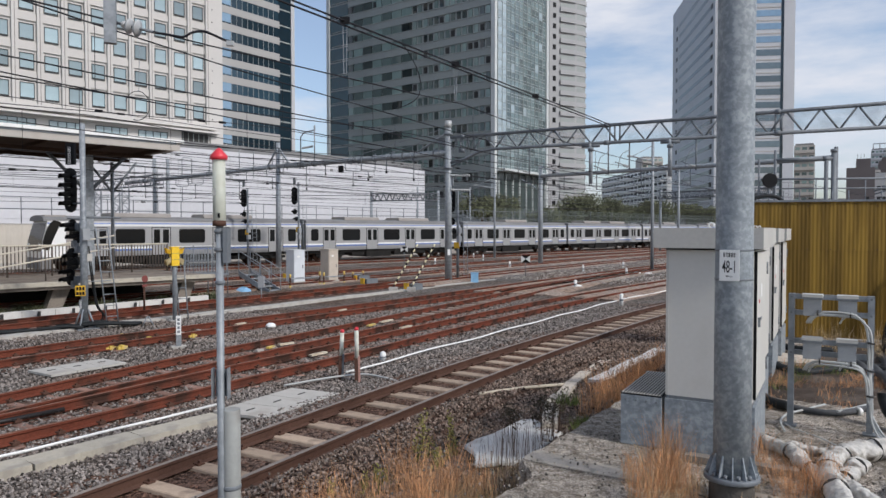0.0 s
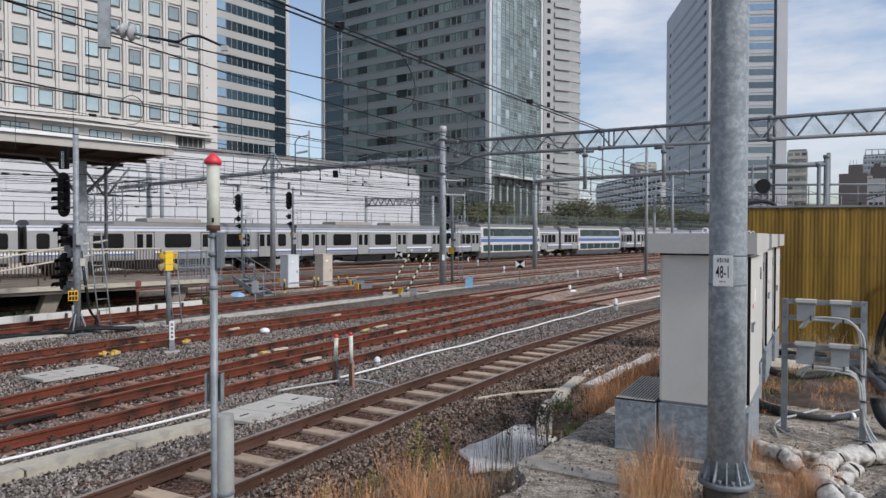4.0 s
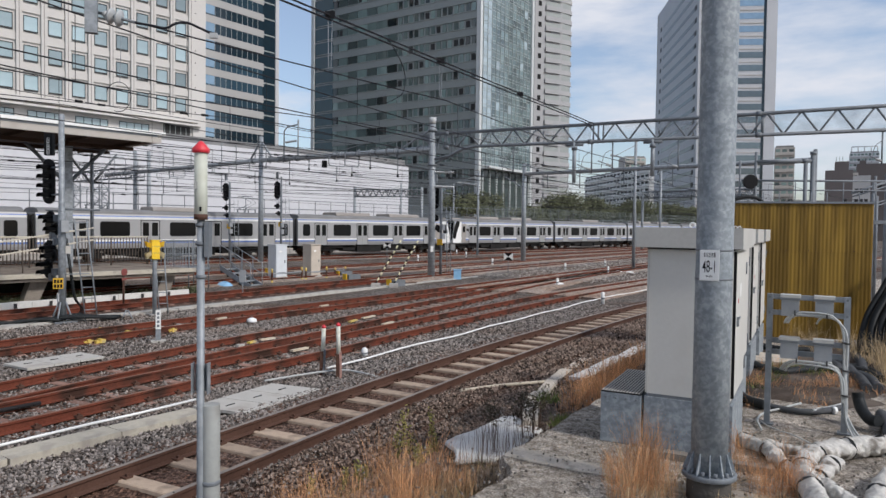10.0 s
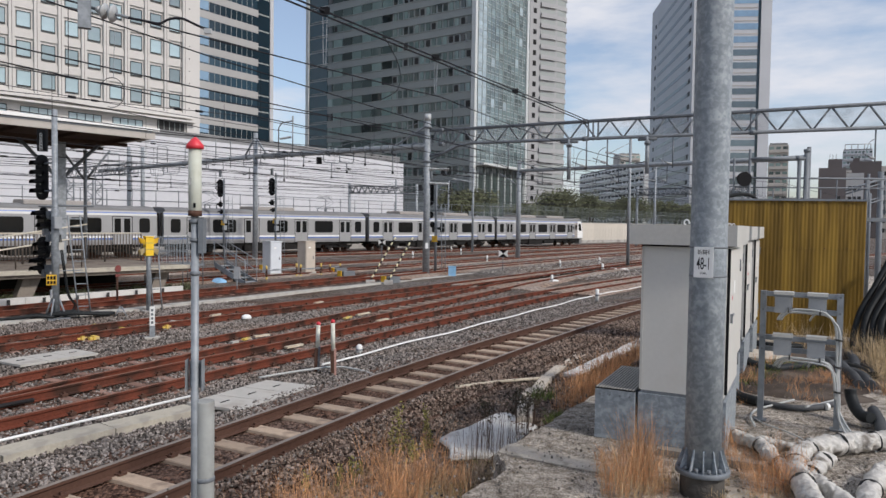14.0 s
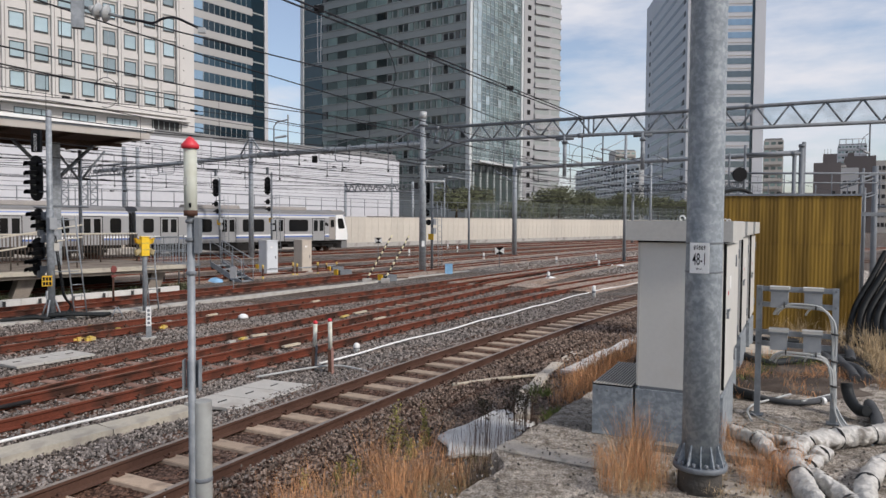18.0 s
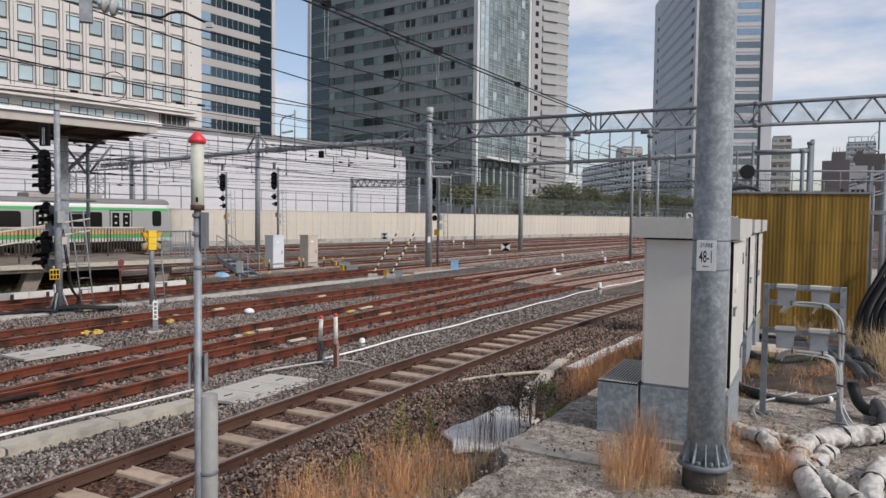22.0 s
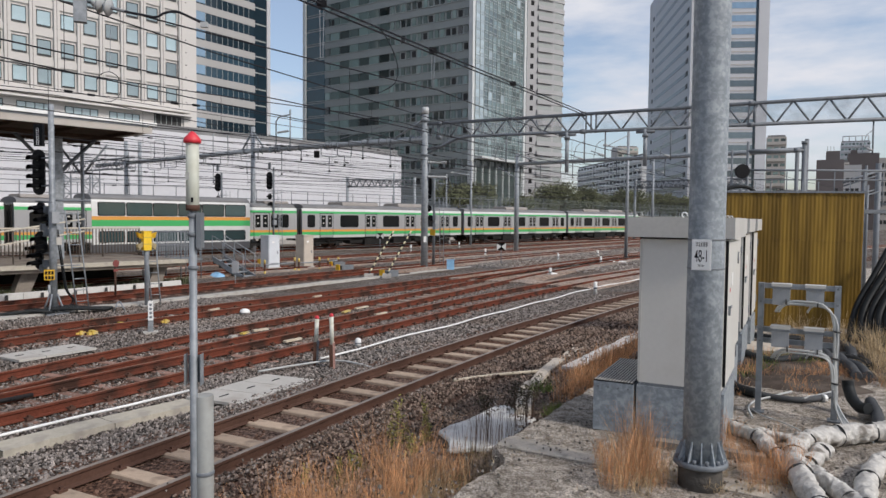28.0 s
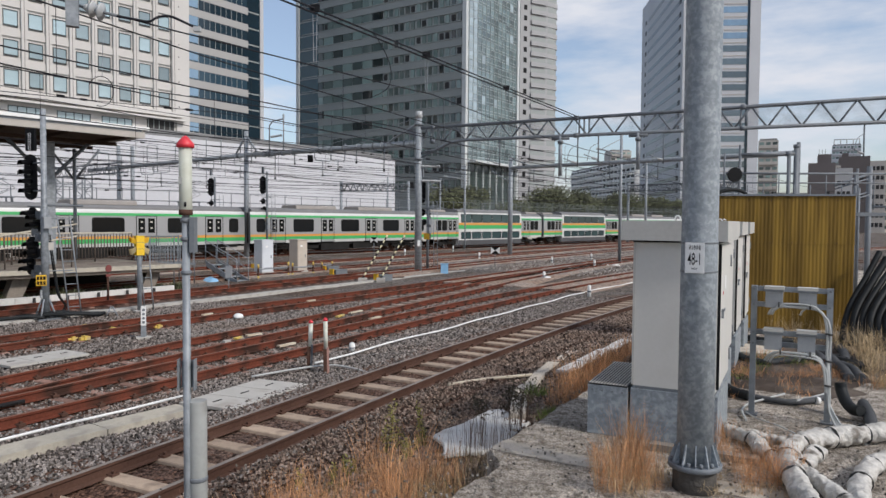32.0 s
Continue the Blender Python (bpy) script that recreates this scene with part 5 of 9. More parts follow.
    part("small_mark", bbox(-0.022, 0.022, -0.0165, -0.0135, -0.08, -0.068, 0.001, 1), "black", plate)


catenary_pole()


def cabinets():
    """A row of trackside cabinets along a line that recedes, doors to the far side of the track."""
    for x, y in ((1.755, 5.43), (2.40, 6.75), (3.20, 8.20), (3.86, 9.35)):
        t = thing("relay_cabinet", pose(x, y, 1.0, 0, 0, -29.5), "cream-painted steel equipment cabinet with overhanging cap", "cabinet", "row of trackside cabinets")
        part("base", bbox(-0.01, 0.64, -0.01, 0.87, 0, 0.4, 0.006), "spangle", t, "galvanised plinth")
        part("body", bbox(0, 0.62, 0, 0.86, 0.425, 1.58, 0.012), "cream", t)
        part("seat_rail", bbox(0.02, 0.62, 0.0, 0.85, 0.4, 0.425, 0.004), "galv_dark", t)
        part("cap", bbox(-0.09, 0.69, -0.07, 0.95, 1.58, 1.735, 0.012), "cap", t)
        part("gasket", bbox(-0.01, 0.63, -0.01, 0.87, 1.565, 1.579, 0.003, 1), "black", t)
        for k in (0.15, 0.7):
            eye = bmesh.new()
            tube(eye, [(0.3 + 0.02 * math.cos(a), k, 1.735 + 0.02 + 0.02 * math.sin(a)) for a in (math.pi * (q / 5) - 0.5 for q in range(9))], 0.006, 6)
            part("lifting_eye", eye, "white", t)
        # door, handle and hinges on the far side
        d = part("door", bbox(0.62, 0.642, 0.04, 0.82, 0.46, 1.55, 0.006), "cream", t)
        part("handle", bbox(0.642, 0.66, 0.1, 0.125, 0.99, 1.06, 0.004), "galv", d, "steel door handle")
        part("handle_lever", bbox(0.655, 0.665, 0.1, 0.19, 1.045, 1.062, 0.003), "galv", d)
        part("label_plate", bbox(0.642, 0.645, 0.3, 0.42, 1.2, 1.3, 0.002, 1), "white", d)
        for z in (0.6, 1.4):
            part("hinge", rod((0.644, 0.825, z - 0.05), (0.644, 0.825, z + 0.05), 0.01, 6), "galv_dark", d)
        part("red_mark", bbox(0.642, 0.6455, 0.2, 0.225, 1.16, 1.19, 0.001, 1), "red", d)
        part("door_groove", bbox(0.6205, 0.6425, 0.028, 0.036, 0.45, 1.56, 0.001, 1), "black", t)
        part("edge_strip", bbox(-0.006, 0.012, -0.006, 0.012, 0.43, 1.56, 0.003, 1), "cap", t)


cabinets()


M["straw_pipe_grey"] = material("weathered_plank", (0.20, 0.18, 0.155), 0.9, 0, 0.3, 4, 40, 0.3)


def plinth_step():
    """A steel trough beside the first cabinet with a chequered lid."""
    t = thing("steel_trough", pose(1.445, 5.59, 1.0, 0, 0, -29), "galvanised steel trough with a striped grating lid", "trough")
    part("body", bbox(0, 0.318, -0.02, 0.95, 0, 0.4, 0.006), "spangle", t)
    part("lid", bbox(0.0, 0.318, -0.02, 0.95, 0.4, 0.41, 0.003), "black", t)
    for k in range(13):
        part("grating_bar", solid([(0.004 + 0.0242 * k, 0.0), (0.0145 + 0.0242 * k, 0.0), (0.0145 + 0.0242 * k, 0.004), (0.004 + 0.0242 * k, 0.004)], 0.95, "y"), "pale", t, "", Matrix.Translation((0, -0.01, 0.41)))
    for k in range(4):
        part("bolt", rod((0.04 + 0.08 * k, -0.03, 0.36), (0.04 + 0.08 * k, -0.018, 0.36), 0.009, 6), "galv_dark", t)
    whole("timber_plank", bbox(0, 0.75, -0.1, -0.01, 0, 0.05, 0.01), "straw_pipe_grey", pose(1.85, 5.2, 1.0, 0, 0, -29), "weathered timber plank lying by the cabinet", "plank")


plinth_step()


def marker_post():
    t = thing("marker_post", pose(-1.222, 3.8, 0.0), "grey pole with a white tube and red cone cap", "post")
    part("sleeve", turned([(0.05, -0.15), (0.05, 1.722), (0.049, 1.726)], 24), "sleeve_grey", t, "", Matrix.Translation((0.046, 0.03, 0)))
    part("sleeve_band", turned([(0.05, 1.28), (0.0535, 1.285), (0.0535, 1.30), (0.05, 1.305)], 24), "galv_dark", t, "", Matrix.Translation((0.046, 0.03, 0)))
    part("pole", turned([(0.0205, -0.1), (0.0205, 2.80)], 16), "galv", t)
    part("white_tube", turned([(0.028, 2.765), (0.034, 2.77), (0.034, 3.105)], 20), "tube_ivory", t)
    part("collar", turned([(0.036, 2.74), (0.036, 2.77), (0.026, 2.772)], 18), "rust_dark", t)
    part("red_cap", turned([(0.034, 3.10), (0.046, 3.103), (0.046, 3.122), (0.016, 3.158), (0.006, 3.165)], 20), "red", t)
    part("box", bbox(-0.036, 0.036, 0.021, 0.026, 1.80, 1.95, 0.002), "galv_dark", t, "thin steel back plate with two side plates")
    for x in (-0.046, 0.04):
        part("side_plate", bbox(x, x + 0.0045, -0.02, 0.03, 1.79, 1.96, 0.002, 1), "galv", t)
    part("bracket_box", bbox(0.026, 0.052, -0.03, 0.03, 2.54, 2.73, 0.006), "galv_dark", t, "grey junction box")
    for z in (2.42, 2.6, 2.7):
        part("clamp", turned([(0.0205, z), (0.028, z + 0.003), (0.028, z + 0.02), (0.0205, z + 0.023)], 14), "galv_dark", t)
    part("printed_patch", bbox(-0.031, -0.013, -0.0315, -0.0235, 2.905, 2.945, 0.001, 1), "sleeve_grey", t, "", pose(0, 0, 0, 0, 0, 8))
    part("slot", bbox(0.002, 0.014, -0.036, -0.032, 2.785, 2.81, 0.002, 1), "black", t)


M["sleeve_grey"] = material("pale_grey_plastic", (0.33, 0.34, 0.325), 0.6, 0, 0.12, 5, 40, 0, (0.25, 0.25, 0.235), 0.3)
M["tube_ivory"] = material("weathered_ivory_tube", (0.50, 0.515, 0.44), 0.5, 0, 0.1, 4, 30, 0, (0.40, 0.40, 0.32), 0.25)
M["ivory"] = material("ivory_plastic", (0.66, 0.66, 0.58), 0.5, 0, 0.08, 4, 30, 0, (0.5, 0.48, 0.38), 0.25)
marker_post()


def yellow_wall():
    t = thing("corrugated_wall", pose(4.55, 10.95, 1.0, 0, 0, -12), "yellow-brown translucent corrugated sheet wall", "fence")

    def sheet(x0, x1, z0, z1, back=0.0):
        bm = bmesh.new()
        n = int((x1 - x0) / 0.007)
        prev = None
        for i in range(n + 1):
            x = x0 + (x1 - x0) * i / n
            y = back - 0.0022 * math.sin(2 * math.pi * x / 0.056)
            q = [bm.verts.new((x, y, z0)), bm.verts.new((x, y, z1)), bm.verts.new((x, y + 0.004, z1)), bm.verts.new((x, y + 0.004, z0))]
            if prev:
                for a in range(4):
                    f = bm.faces.new((prev[a], prev[(a + 1) % 4], q[(a + 1) % 4], q[a]))
                    f.smooth = False
            prev = q
        return bm

    for i in range(4):
        x0 = 0.65 * i
        part("sheet", sheet(x0 + 0.002, min(x0 + 0.68, 2.33), 0.05, 1.44, 0.004 * (i % 2)), "corrugated", t)
        part("sheet", sheet(x0 + 0.002, min(x0 + 0.68, 2.33), 1.40, 2.15, -0.007 + 0.004 * (i % 2)), "corrugated", t)
        part("post", bbox(x0 + 0.3, x0 + 0.36, 0.03, 0.09, 0, 2.13, 0.005, 1), "galv_dark", t)
        for z in (0.2, 1.42, 2.08):
            for k in (0.12, 0.45):
                part("bolt", rod((x0 + k, -0.012, z), (x0 + k, 0.0, z), 0.007, 6), "rust_dark", t)
    for z in (0.2, 1.42, 2.08):
        part("rail", bbox(0, 2.33, 0.028, 0.06, z - 0.03, z + 0.03, 0.004, 1), "galv_dark", t)
    part("top_trim", bbox(-0.02, 2.36, -0.035, 0.05, 2.15, 2.18, 0.004, 1), "galv_dark", t)


yellow_wall()


def soft_line(pts, n=6):
    """A smooth run of points through a few."""
    c = [Vector(p) for p in pts]
    c = [2 * c[0] - c[1]] + c + [2 * c[-1] - c[-2]]
    out = []
    for i in range(1, len(c) - 2):
        for j in range(n):
            t = j / n
            out.append(0.5 * (2 * c[i] + (c[i + 1] - c[i - 1]) * t + (2 * c[i - 1] - 5 * c[i] + 4 * c[i + 1] - c[i + 2]) * t * t + (3 * c[i] - c[i - 1] - 3 * c[i + 1] + c[i + 2]) * t ** 3))
    return out + [c[-2]]


def cable_rack():
    """Two posts with rails and four grey boxes, cables looped between them."""
    t = thing("junction_rack", pose(3.06, 6.08, 1.0, 0, 0, -31), "grey steel rack with four junction boxes and looped cables", "rack")
    for x in (0.0, 0.595):
        part("post", bbox(x - 0.024, x + 0.024, -0.02, 0.025, 0, 1.165, 0.004), "galv", t)
        part("foot", bbox(x - 0.05, x + 0.05, -0.05, 0.06, 0, 0.012, 0.002, 1), "galv_dark", t)
        for z in (1.14, 1.0, 0.75, 0.65):
            part("bolt", rod((x, -0.028, z), (x, -0.02, z), 0.01, 6), "galv_dark", t)
    for z in (1.14, 1.0, 0.75, 0.65):
        part("rail", bbox(0.024, 0.571, 0.0, 0.022, z - 0.022, z + 0.022, 0.003, 1), "galv", t)
    for x in (0.165, 0.425):
        for z in (0.985, 0.615):
            b = part("junction_box", bbox(x - 0.068, x + 0.068, -0.1, -0.002, z, z + 0.165, 0.01), "box_grey", t)
            part("lid", bbox(x - 0.078, x + 0.078, -0.115, 0.0, z + 0.14, z + 0.16, 0.005), "galv_dark", b, "dark rim of the lid")
            part("lid_top", bbox(x - 0.078, x + 0.078, -0.115, 0.0, z + 0.16, z + 0.185, 0.008), "cap", b)
    r = random.Random(8)
    for z, x0 in ((0.94, 0.12), (0.94, 0.13), (0.95, 0.37), (0.94, 0.15), (0.53, 0.10), (0.53, 0.12), (0.55, 0.37), (0.52, 0.14)):
        j, k = r.uniform(-0.014, 0.014), r.uniform(-0.012, 0.012)
        bm = bmesh.new()
        tube(bm, soft_line([(x0, -0.06, z - 0.02), (x0 + 0.02, -0.08, z + 0.02), (x0 + 0.06, -0.10 + k, z + 0.055), (x0 + 0.12, -0.11, z + 0.072 + j), (0.46, -0.115 + k, z + 0.065 + j), (0.535, -0.11 + k, z + 0.02), (0.575 + j, -0.10 + k, z - 0.06), (0.59 + j, -0.09 + k, z - 0.22), (0.60 + k, -0.08 + j, 0.28), (0.62 + j, -0.10 + k, 0.14), (0.68 + 2 * j, -0.18 + 2 * k, 0.04), (0.75 + 3 * j, -0.34 + 4 * k, 0.012), (0.82 + 3 * j, -0.5 + 5 * k, 0.012)], 4), 0.0085, 6)
        part("cable", bm, "grey_cable", t)
    for x, z in ((0.2, 1.015), (0.44, 1.01), (0.22, 0.605), (0.45, 0.6)):
        part("cable_band", rod((x, -0.108, z), (x + 0.012, -0.108, z), 0.024, 10), "tape", t, "dark tape round the cables")
    for z in (0.78, 0.55, 0.34):
        part("cable_band", rod((0.592, -0.09, z), (0.594, -0.09, z + 0.014), 0.03, 10), "tape", t, "dark tape round the cables")


cable_rack()


def wrapped_pipe(pts, r, label):
    """A pipe in creased white sheeting, tied with dark bands."""
    line = soft_line(pts, 22)
    a = line[0]
    t = thing("wrapped_pipe", pose(a.x, a.y, 1.0), label, "pipe", "wrapped cable pipes")
    o = Vector((a.x, a.y, 1.0))
    bm = bmesh.new()
    tube(bm, [p - o for p in line], r, 26)
    for v in bm.verts:
        q = v.co + o
        v.co += 0.020 * noise.noise_vector(q * 9) + 0.014 * noise.noise_vector(q * 24) + 0.006 * noise.noise_vector(q * 55)
    part("wrapping", bm, "wrap", t)
    for k in range(8, len(line) - 2, 30):
        bm = bmesh.new()
        k = min(len(line) - 2, k + int(4 * noise.noise(line[k] * 9)))
        tube(bm, [line[k] - o, line[k + 1] * 0.08 + line[k] * 0.92 - o], r + 0.009 + 0.005 * noise.noise(line[k] * 5), 14)
        part("tie", bm, "tape", t)


wrapped_pipe([(2.56, 5.86, 1.055), (2.53, 5.58, 1.055), (2.56, 5.39, 1.055), (2.61, 5.22, 1.055), (2.59, 4.95, 1.055), (2.53, 4.61, 1.055), (2.45, 4.29, 1.055), (2.34, 3.94, 1.055)], 0.05, "cable pipe wrapped in dirty white sheeting")
wrapped_pipe([(2.68, 5.29, 1.050), (2.80, 5.20, 1.050), (2.90, 5.07, 1.050)], 0.035, "short cable pipe wrapped in dirty white sheeting")
wrapped_pipe([(2.25, 3.66, 1.080), (2.38, 4.05, 1.080), (2.50, 4.41, 1.080), (2.62, 4.68, 1.080), (2.79, 4.91, 1.080), (3.01, 5.06, 1.080), (3.26, 5.16, 1.080), (3.49, 5.21, 1.080), (3.73, 5.27, 1.080), (4.21, 5.36, 1.080)], 0.072, "bent cable pipe wrapped in dirty white sheeting")
wrapped_pipe([(2.97, 4.90, 1.060), (2.75, 4.66, 1.060), (2.63, 4.52, 1.060), (2.60, 4.32, 1.060), (2.60, 4.10, 1.060), (2.56, 3.82, 1.060)], 0.055, "forked cable pipe wrapped in dirty white sheeting")
wrapped_pipe([(3.54, 4.76, 1.070), (3.28, 4.64, 1.070), (3.08, 4.49, 1.070), (2.88, 4.27, 1.070), (2.69, 3.99, 1.070), (2.49, 3.62, 1.070)], 0.062, "curved cable pipe wrapped in torn white sheeting")


def ribbed(bm, pts, r, pitch=0.016, seg=12):
    """A corrugated tube along points."""
    p = np.array([tuple(q) for q in pts])
    run = np.r_[0, np.cumsum(np.linalg.norm(np.diff(p, axis=0), axis=1))]
    n = min(420, max(6, int(run[-1] / pitch * 2)))
    at_s = np.linspace(0, run[-1], n)
    line = [Vector(tuple(np.interp(q, run, p[:, k]) for k in range(3))) for q in at_s]
    tube(bm, line, r, seg)
    bm.verts.ensure_lookup_table()
    for i, v in enumerate(bm.verts):
        if (i // seg) % 2:
            c = line[i // seg]
            v.co = c + (v.co - c) * 0.86


def hose(pts, r, mat="hose", label="black corrugated cable hose", group="black cable hoses", ribs=False):
    line = soft_line(pts, 8)
    a = line[0]
    o = Vector((a.x, a.y, a.z))
    bm = bmesh.new()
    if ribs:
        ribbed(bm, [p - o for p in line], r)
    else:
        tube(bm, [p - o for p in line], r, 10)
    return whole("cable_hose", bm, mat, Matrix.Translation(o), label, "hose", group)


M["duct_grey"] = material("duct_grey", (0.075, 0.078, 0.082), 0.6, 0, 0.3, 5, 40)
hose([(3.43, 7.57, 1.060), (3.22, 7.00, 1.055), (3.19, 6.72, 1.050), (3.28, 6.55, 1.045)], 0.048, "hose", "fat black cable hose beside the cabinets")
hose([(3.28, 6.59, 1.040), (3.41, 6.47, 1.030), (3.58, 6.37, 1.030), (3.80, 6.42, 1.030), (4.08, 6.58, 1.030)], 0.03, "duct_grey", "grey ribbed conduit behind the rack", ribs=True)
for p in ((3.28, 6.57, 1.045), (3.86, 6.42, 1.030)):
    hose([p, (p[0] + 0.03, p[1] + 0.004, p[2])], 0.05 if p[0] < 3.3 else 0.036, "white", "white tie round a hose", "hose ties")
hose([(4.86, 9.91, 1.05), (5.05, 9.65, 1.05), (5.41, 9.59, 1.05)], 0.045)
hose([(5.17, 8.37, 1.05), (5.38, 8.45, 1.05), (5.38, 8.19, 1.05), (5.23, 7.76, 1.05)], 0.04)
hose([(5.15, 8.71, 1.05), (5.055, 8.38, 1.07), (4.92, 8.05, 1.05)], 0.06, "duct_grey", "dark grey cable duct hose on the ground", "grey duct hoses", ribs=True)
hose([(5.27, 8.72, 1.05), (5.135, 8.265, 1.07), (4.96, 7.81, 1.05)], 0.06, "duct_grey", "dark grey cable duct hose on the ground", "grey duct hoses", ribs=True)
hose([(5.03, 8.05, 1.05), (4.9, 7.66, 1.07), (4.73, 7.27, 1.05)], 0.06, "duct_grey", "dark grey cable duct hose on the ground", "grey duct hoses", ribs=True)
hose([(5.06, 7.93, 1.05), (4.975, 7.6, 1.07), (4.85, 7.27, 1.05)], 0.06, "duct_grey", "dark grey cable duct hose on the ground", "grey duct hoses", ribs=True)
hose([(5.72, 9.03, 1.05), (5.514999999999999, 8.605, 1.07), (5.27, 8.18, 1.05)], 0.06, "duct_grey", "dark grey cable duct hose on the ground", "grey duct hoses", ribs=True)
hose([(4.19, 6.22, 1.05), (4.01, 5.87, 1.05), (3.75, 5.44, 1.05)], 0.05, "duct_grey", "dark grey cable duct hose on the ground", "grey duct hoses", ribs=True)
hose([(2.90, 5.85, 1.012), (2.98, 6.09, 1.030), (3.15, 6.32, 1.030), (3.40, 6.49, 1.030), (3.68, 6.65, 1.040)], 0.01, "grey_cable", "loose grey cable on the ground", "loose cables")
hose([(3.02, 6.15, 1.012), (3.02, 5.91, 1.012), (3.09, 5.70, 1.012), (3.12, 5.47, 1.012)], 0.006, "grey_cable", "loose grey cable on the ground", "loose cables")
hose([(3.62, 6.34, 1.050), (3.85, 6.47, 1.050), (4.05, 6.57, 1.060)], 0.01, "grey_cable", "loose grey cable on the ground", "loose cables")
hose([(3.89, 6.10, 1.28), (3.89, 6.08, 1.21), (3.88, 6.00, 1.13), (3.88, 5.90, 1.09), (3.89, 5.80, 1.10)], 0.05, "hose", "black hose elbow with a taped end")
hose([(4.1, 8.56, 1.06), (4.08, 8.21, 1.06), (4.19, 8.02, 1.06), (4.47, 8.1, 1.07), (4.83, 8.25, 1.07), (5.12, 8.27, 1.06), (5.22, 8.05, 1.06), (5.14, 7.65, 1.06)], 0.05)
rnd = random.Random(11)
for k in range(9):
    j = 0.1 * k
    hose([(7.05 + 0.05 * k, 10.2 - 0.1 * k, 2.3 - 0.09 * k), (6.8 + 0.03 * k, 10.1 - 0.1 * k, 1.95 - 0.06 * k), (6.45 + 0.03 * k, 9.95 - 0.12 * k, 1.5 - 0.03 * k), (6.2 + 0.05 * k, 9.7 - 0.15 * k, 1.12), (6.0 + 0.08 * k, 9.3 - 0.2 * k, 1.05)], 0.045 + 0.012 * (k % 2), "hose", "bundled black corrugated cable hose against the wall", ribs=True)

# ---- plants ----
M["russet"] = material("russet_grass", (0.36, 0.17, 0.085), 0.85, 0, 0.3, 8, 60, 0, None, 0, 0.5, island=True)

def blades(name, spots, height, spread, mat, label, seed, per=60, width=0.004, kind="stuff", droop=0.5, category="grass", seeds=False):
    """Tufts of thin bent blades as one object."""
    r = random.Random(seed)
    vs, fs = [], []
    for x, y, z, rad, hs in spots:
        for _ in range(int(per)):
            a, q = r.uniform(0, 2 * math.pi), rad * math.sqrt(r.random())
            bx, by = x + q * math.cos(a), y + q * math.sin(a)
            h = height * hs * r.uniform(0.45, 1.1)
            lean = r.uniform(0.05, spread)
            la = r.uniform(0, 2 * math.pi)
            dx, dy = math.cos(la) * lean * h, math.sin(la) * lean * h
            w = width * r.uniform(0.6, 1.4)
            sa = r.uniform(0, math.pi)
            wx, wy = math.cos(sa) * w, math.sin(sa) * w
            n = len(vs)
            for k in range(4):
                f = k / 3
                c = (bx + dx * f ** 1.7, by + dy * f ** 1.7, z + h * (f - droop * lean * f * f))
                s = 1 - 0.85 * f
                if seeds and k == 2:
                    s = 1.5
                vs += [(c[0] - wx * s, c[1] - wy * s, c[2]), (c[0] + wx * s, c[1] + wy * s, c[2])]
            for k in range(3):
                i = n + 2 * k
                fs.append((i, i + 1, i + 3, i + 2))
    me = bpy.data.meshes.new(name)
    me.from_pydata(vs, [], fs)
    me.materials.append(M[mat])
    ob = new(name, me)
    return tagged(ob, label, category, kind=kind)


def along_bank(n, seed, a, b, q0, q1, rad=0.12):
    r = random.Random(seed)
    out = []
    for _ in range(n):
        s, q = r.uniform(a, b), r.uniform(q0, q1)
        p = edge_spot(s, -q)
        z = float(bank_z(s, q))
        out.append((p.x, p.y, z - 0.02, rad, r.uniform(0.6, 1.2)))
    return out


blades("dry_grass", along_bank(46, 3, -2.2, 0.75, 0.05, 1.2, 0.12), 0.55, 0.45, "dry", "orange dry grass tufts on the bank", 1, 75, 0.0008, seeds=True)
blades("straw_grass", along_bank(40, 4, -2.2, 1.1, 0.02, 1.2, 0.2), 0.3, 1.0, "straw", "bent straw-coloured grass on the bank", 2, 60, 0.0009)
blades("dry_grass", along_bank(38, 33, 3.4, 5.8, 0.15, 0.8, 0.14), 0.45, 0.45, "dry", "russet dry grass along the slab edge", 5, 60, 0.0013, seeds=True)
blades("dry_grass", along_bank(30, 34, 5.6, 11.0, 0.3, 1.2, 0.14), 0.34, 0.6, "russet", "sparse russet grass on the bank", 6, 30, 0.0018)
blades("green_weed", along_bank(26, 19, -1.8, 1.4, 0.1, 1.6, 0.1), 0.2, 0.9, "weed", "short green shoots among dry grass", 16, 14, 0.003)
blades("green_weed", along_bank(4, 20, 2.75, 3.1, 0.3, 0.45, 0.1), 0.14, 1.1, "weed", "low green weed at the slab edge", 17, 90, 0.004)
blades("bare_stalks", along_bank(24, 10, 0.75, 2.0, 0.25, 0.8, 0.16), 0.66, 0.12, "stalk", "thin bare brown stalks of dead weeds", 7, 6, 0.0026, droop=0.2)
blades("bare_stalks", along_bank(16, 12, 0.6, 1.6, 0.15, 0.75, 0.14), 0.24, 0.7, "stalk", "broken brown stalks of dead weeds", 27, 14, 0.0014, droop=0.2)
blades("bare_stalks", along_bank(26, 13, 5.5, 12.0, 0.5, 2.0, 0.2), 0.5, 0.5, "stalk", "thin bare brown stalks of dead weeds", 28, 5, 0.003, droop=0.2)
blades("straw_grass", along_bank(30, 35, -0.5, 1.05, 0.0, 0.4, 0.13), 0.34, 0.7, "straw", "matted dead grass under the slab edge", 36, 40, 0.0011)
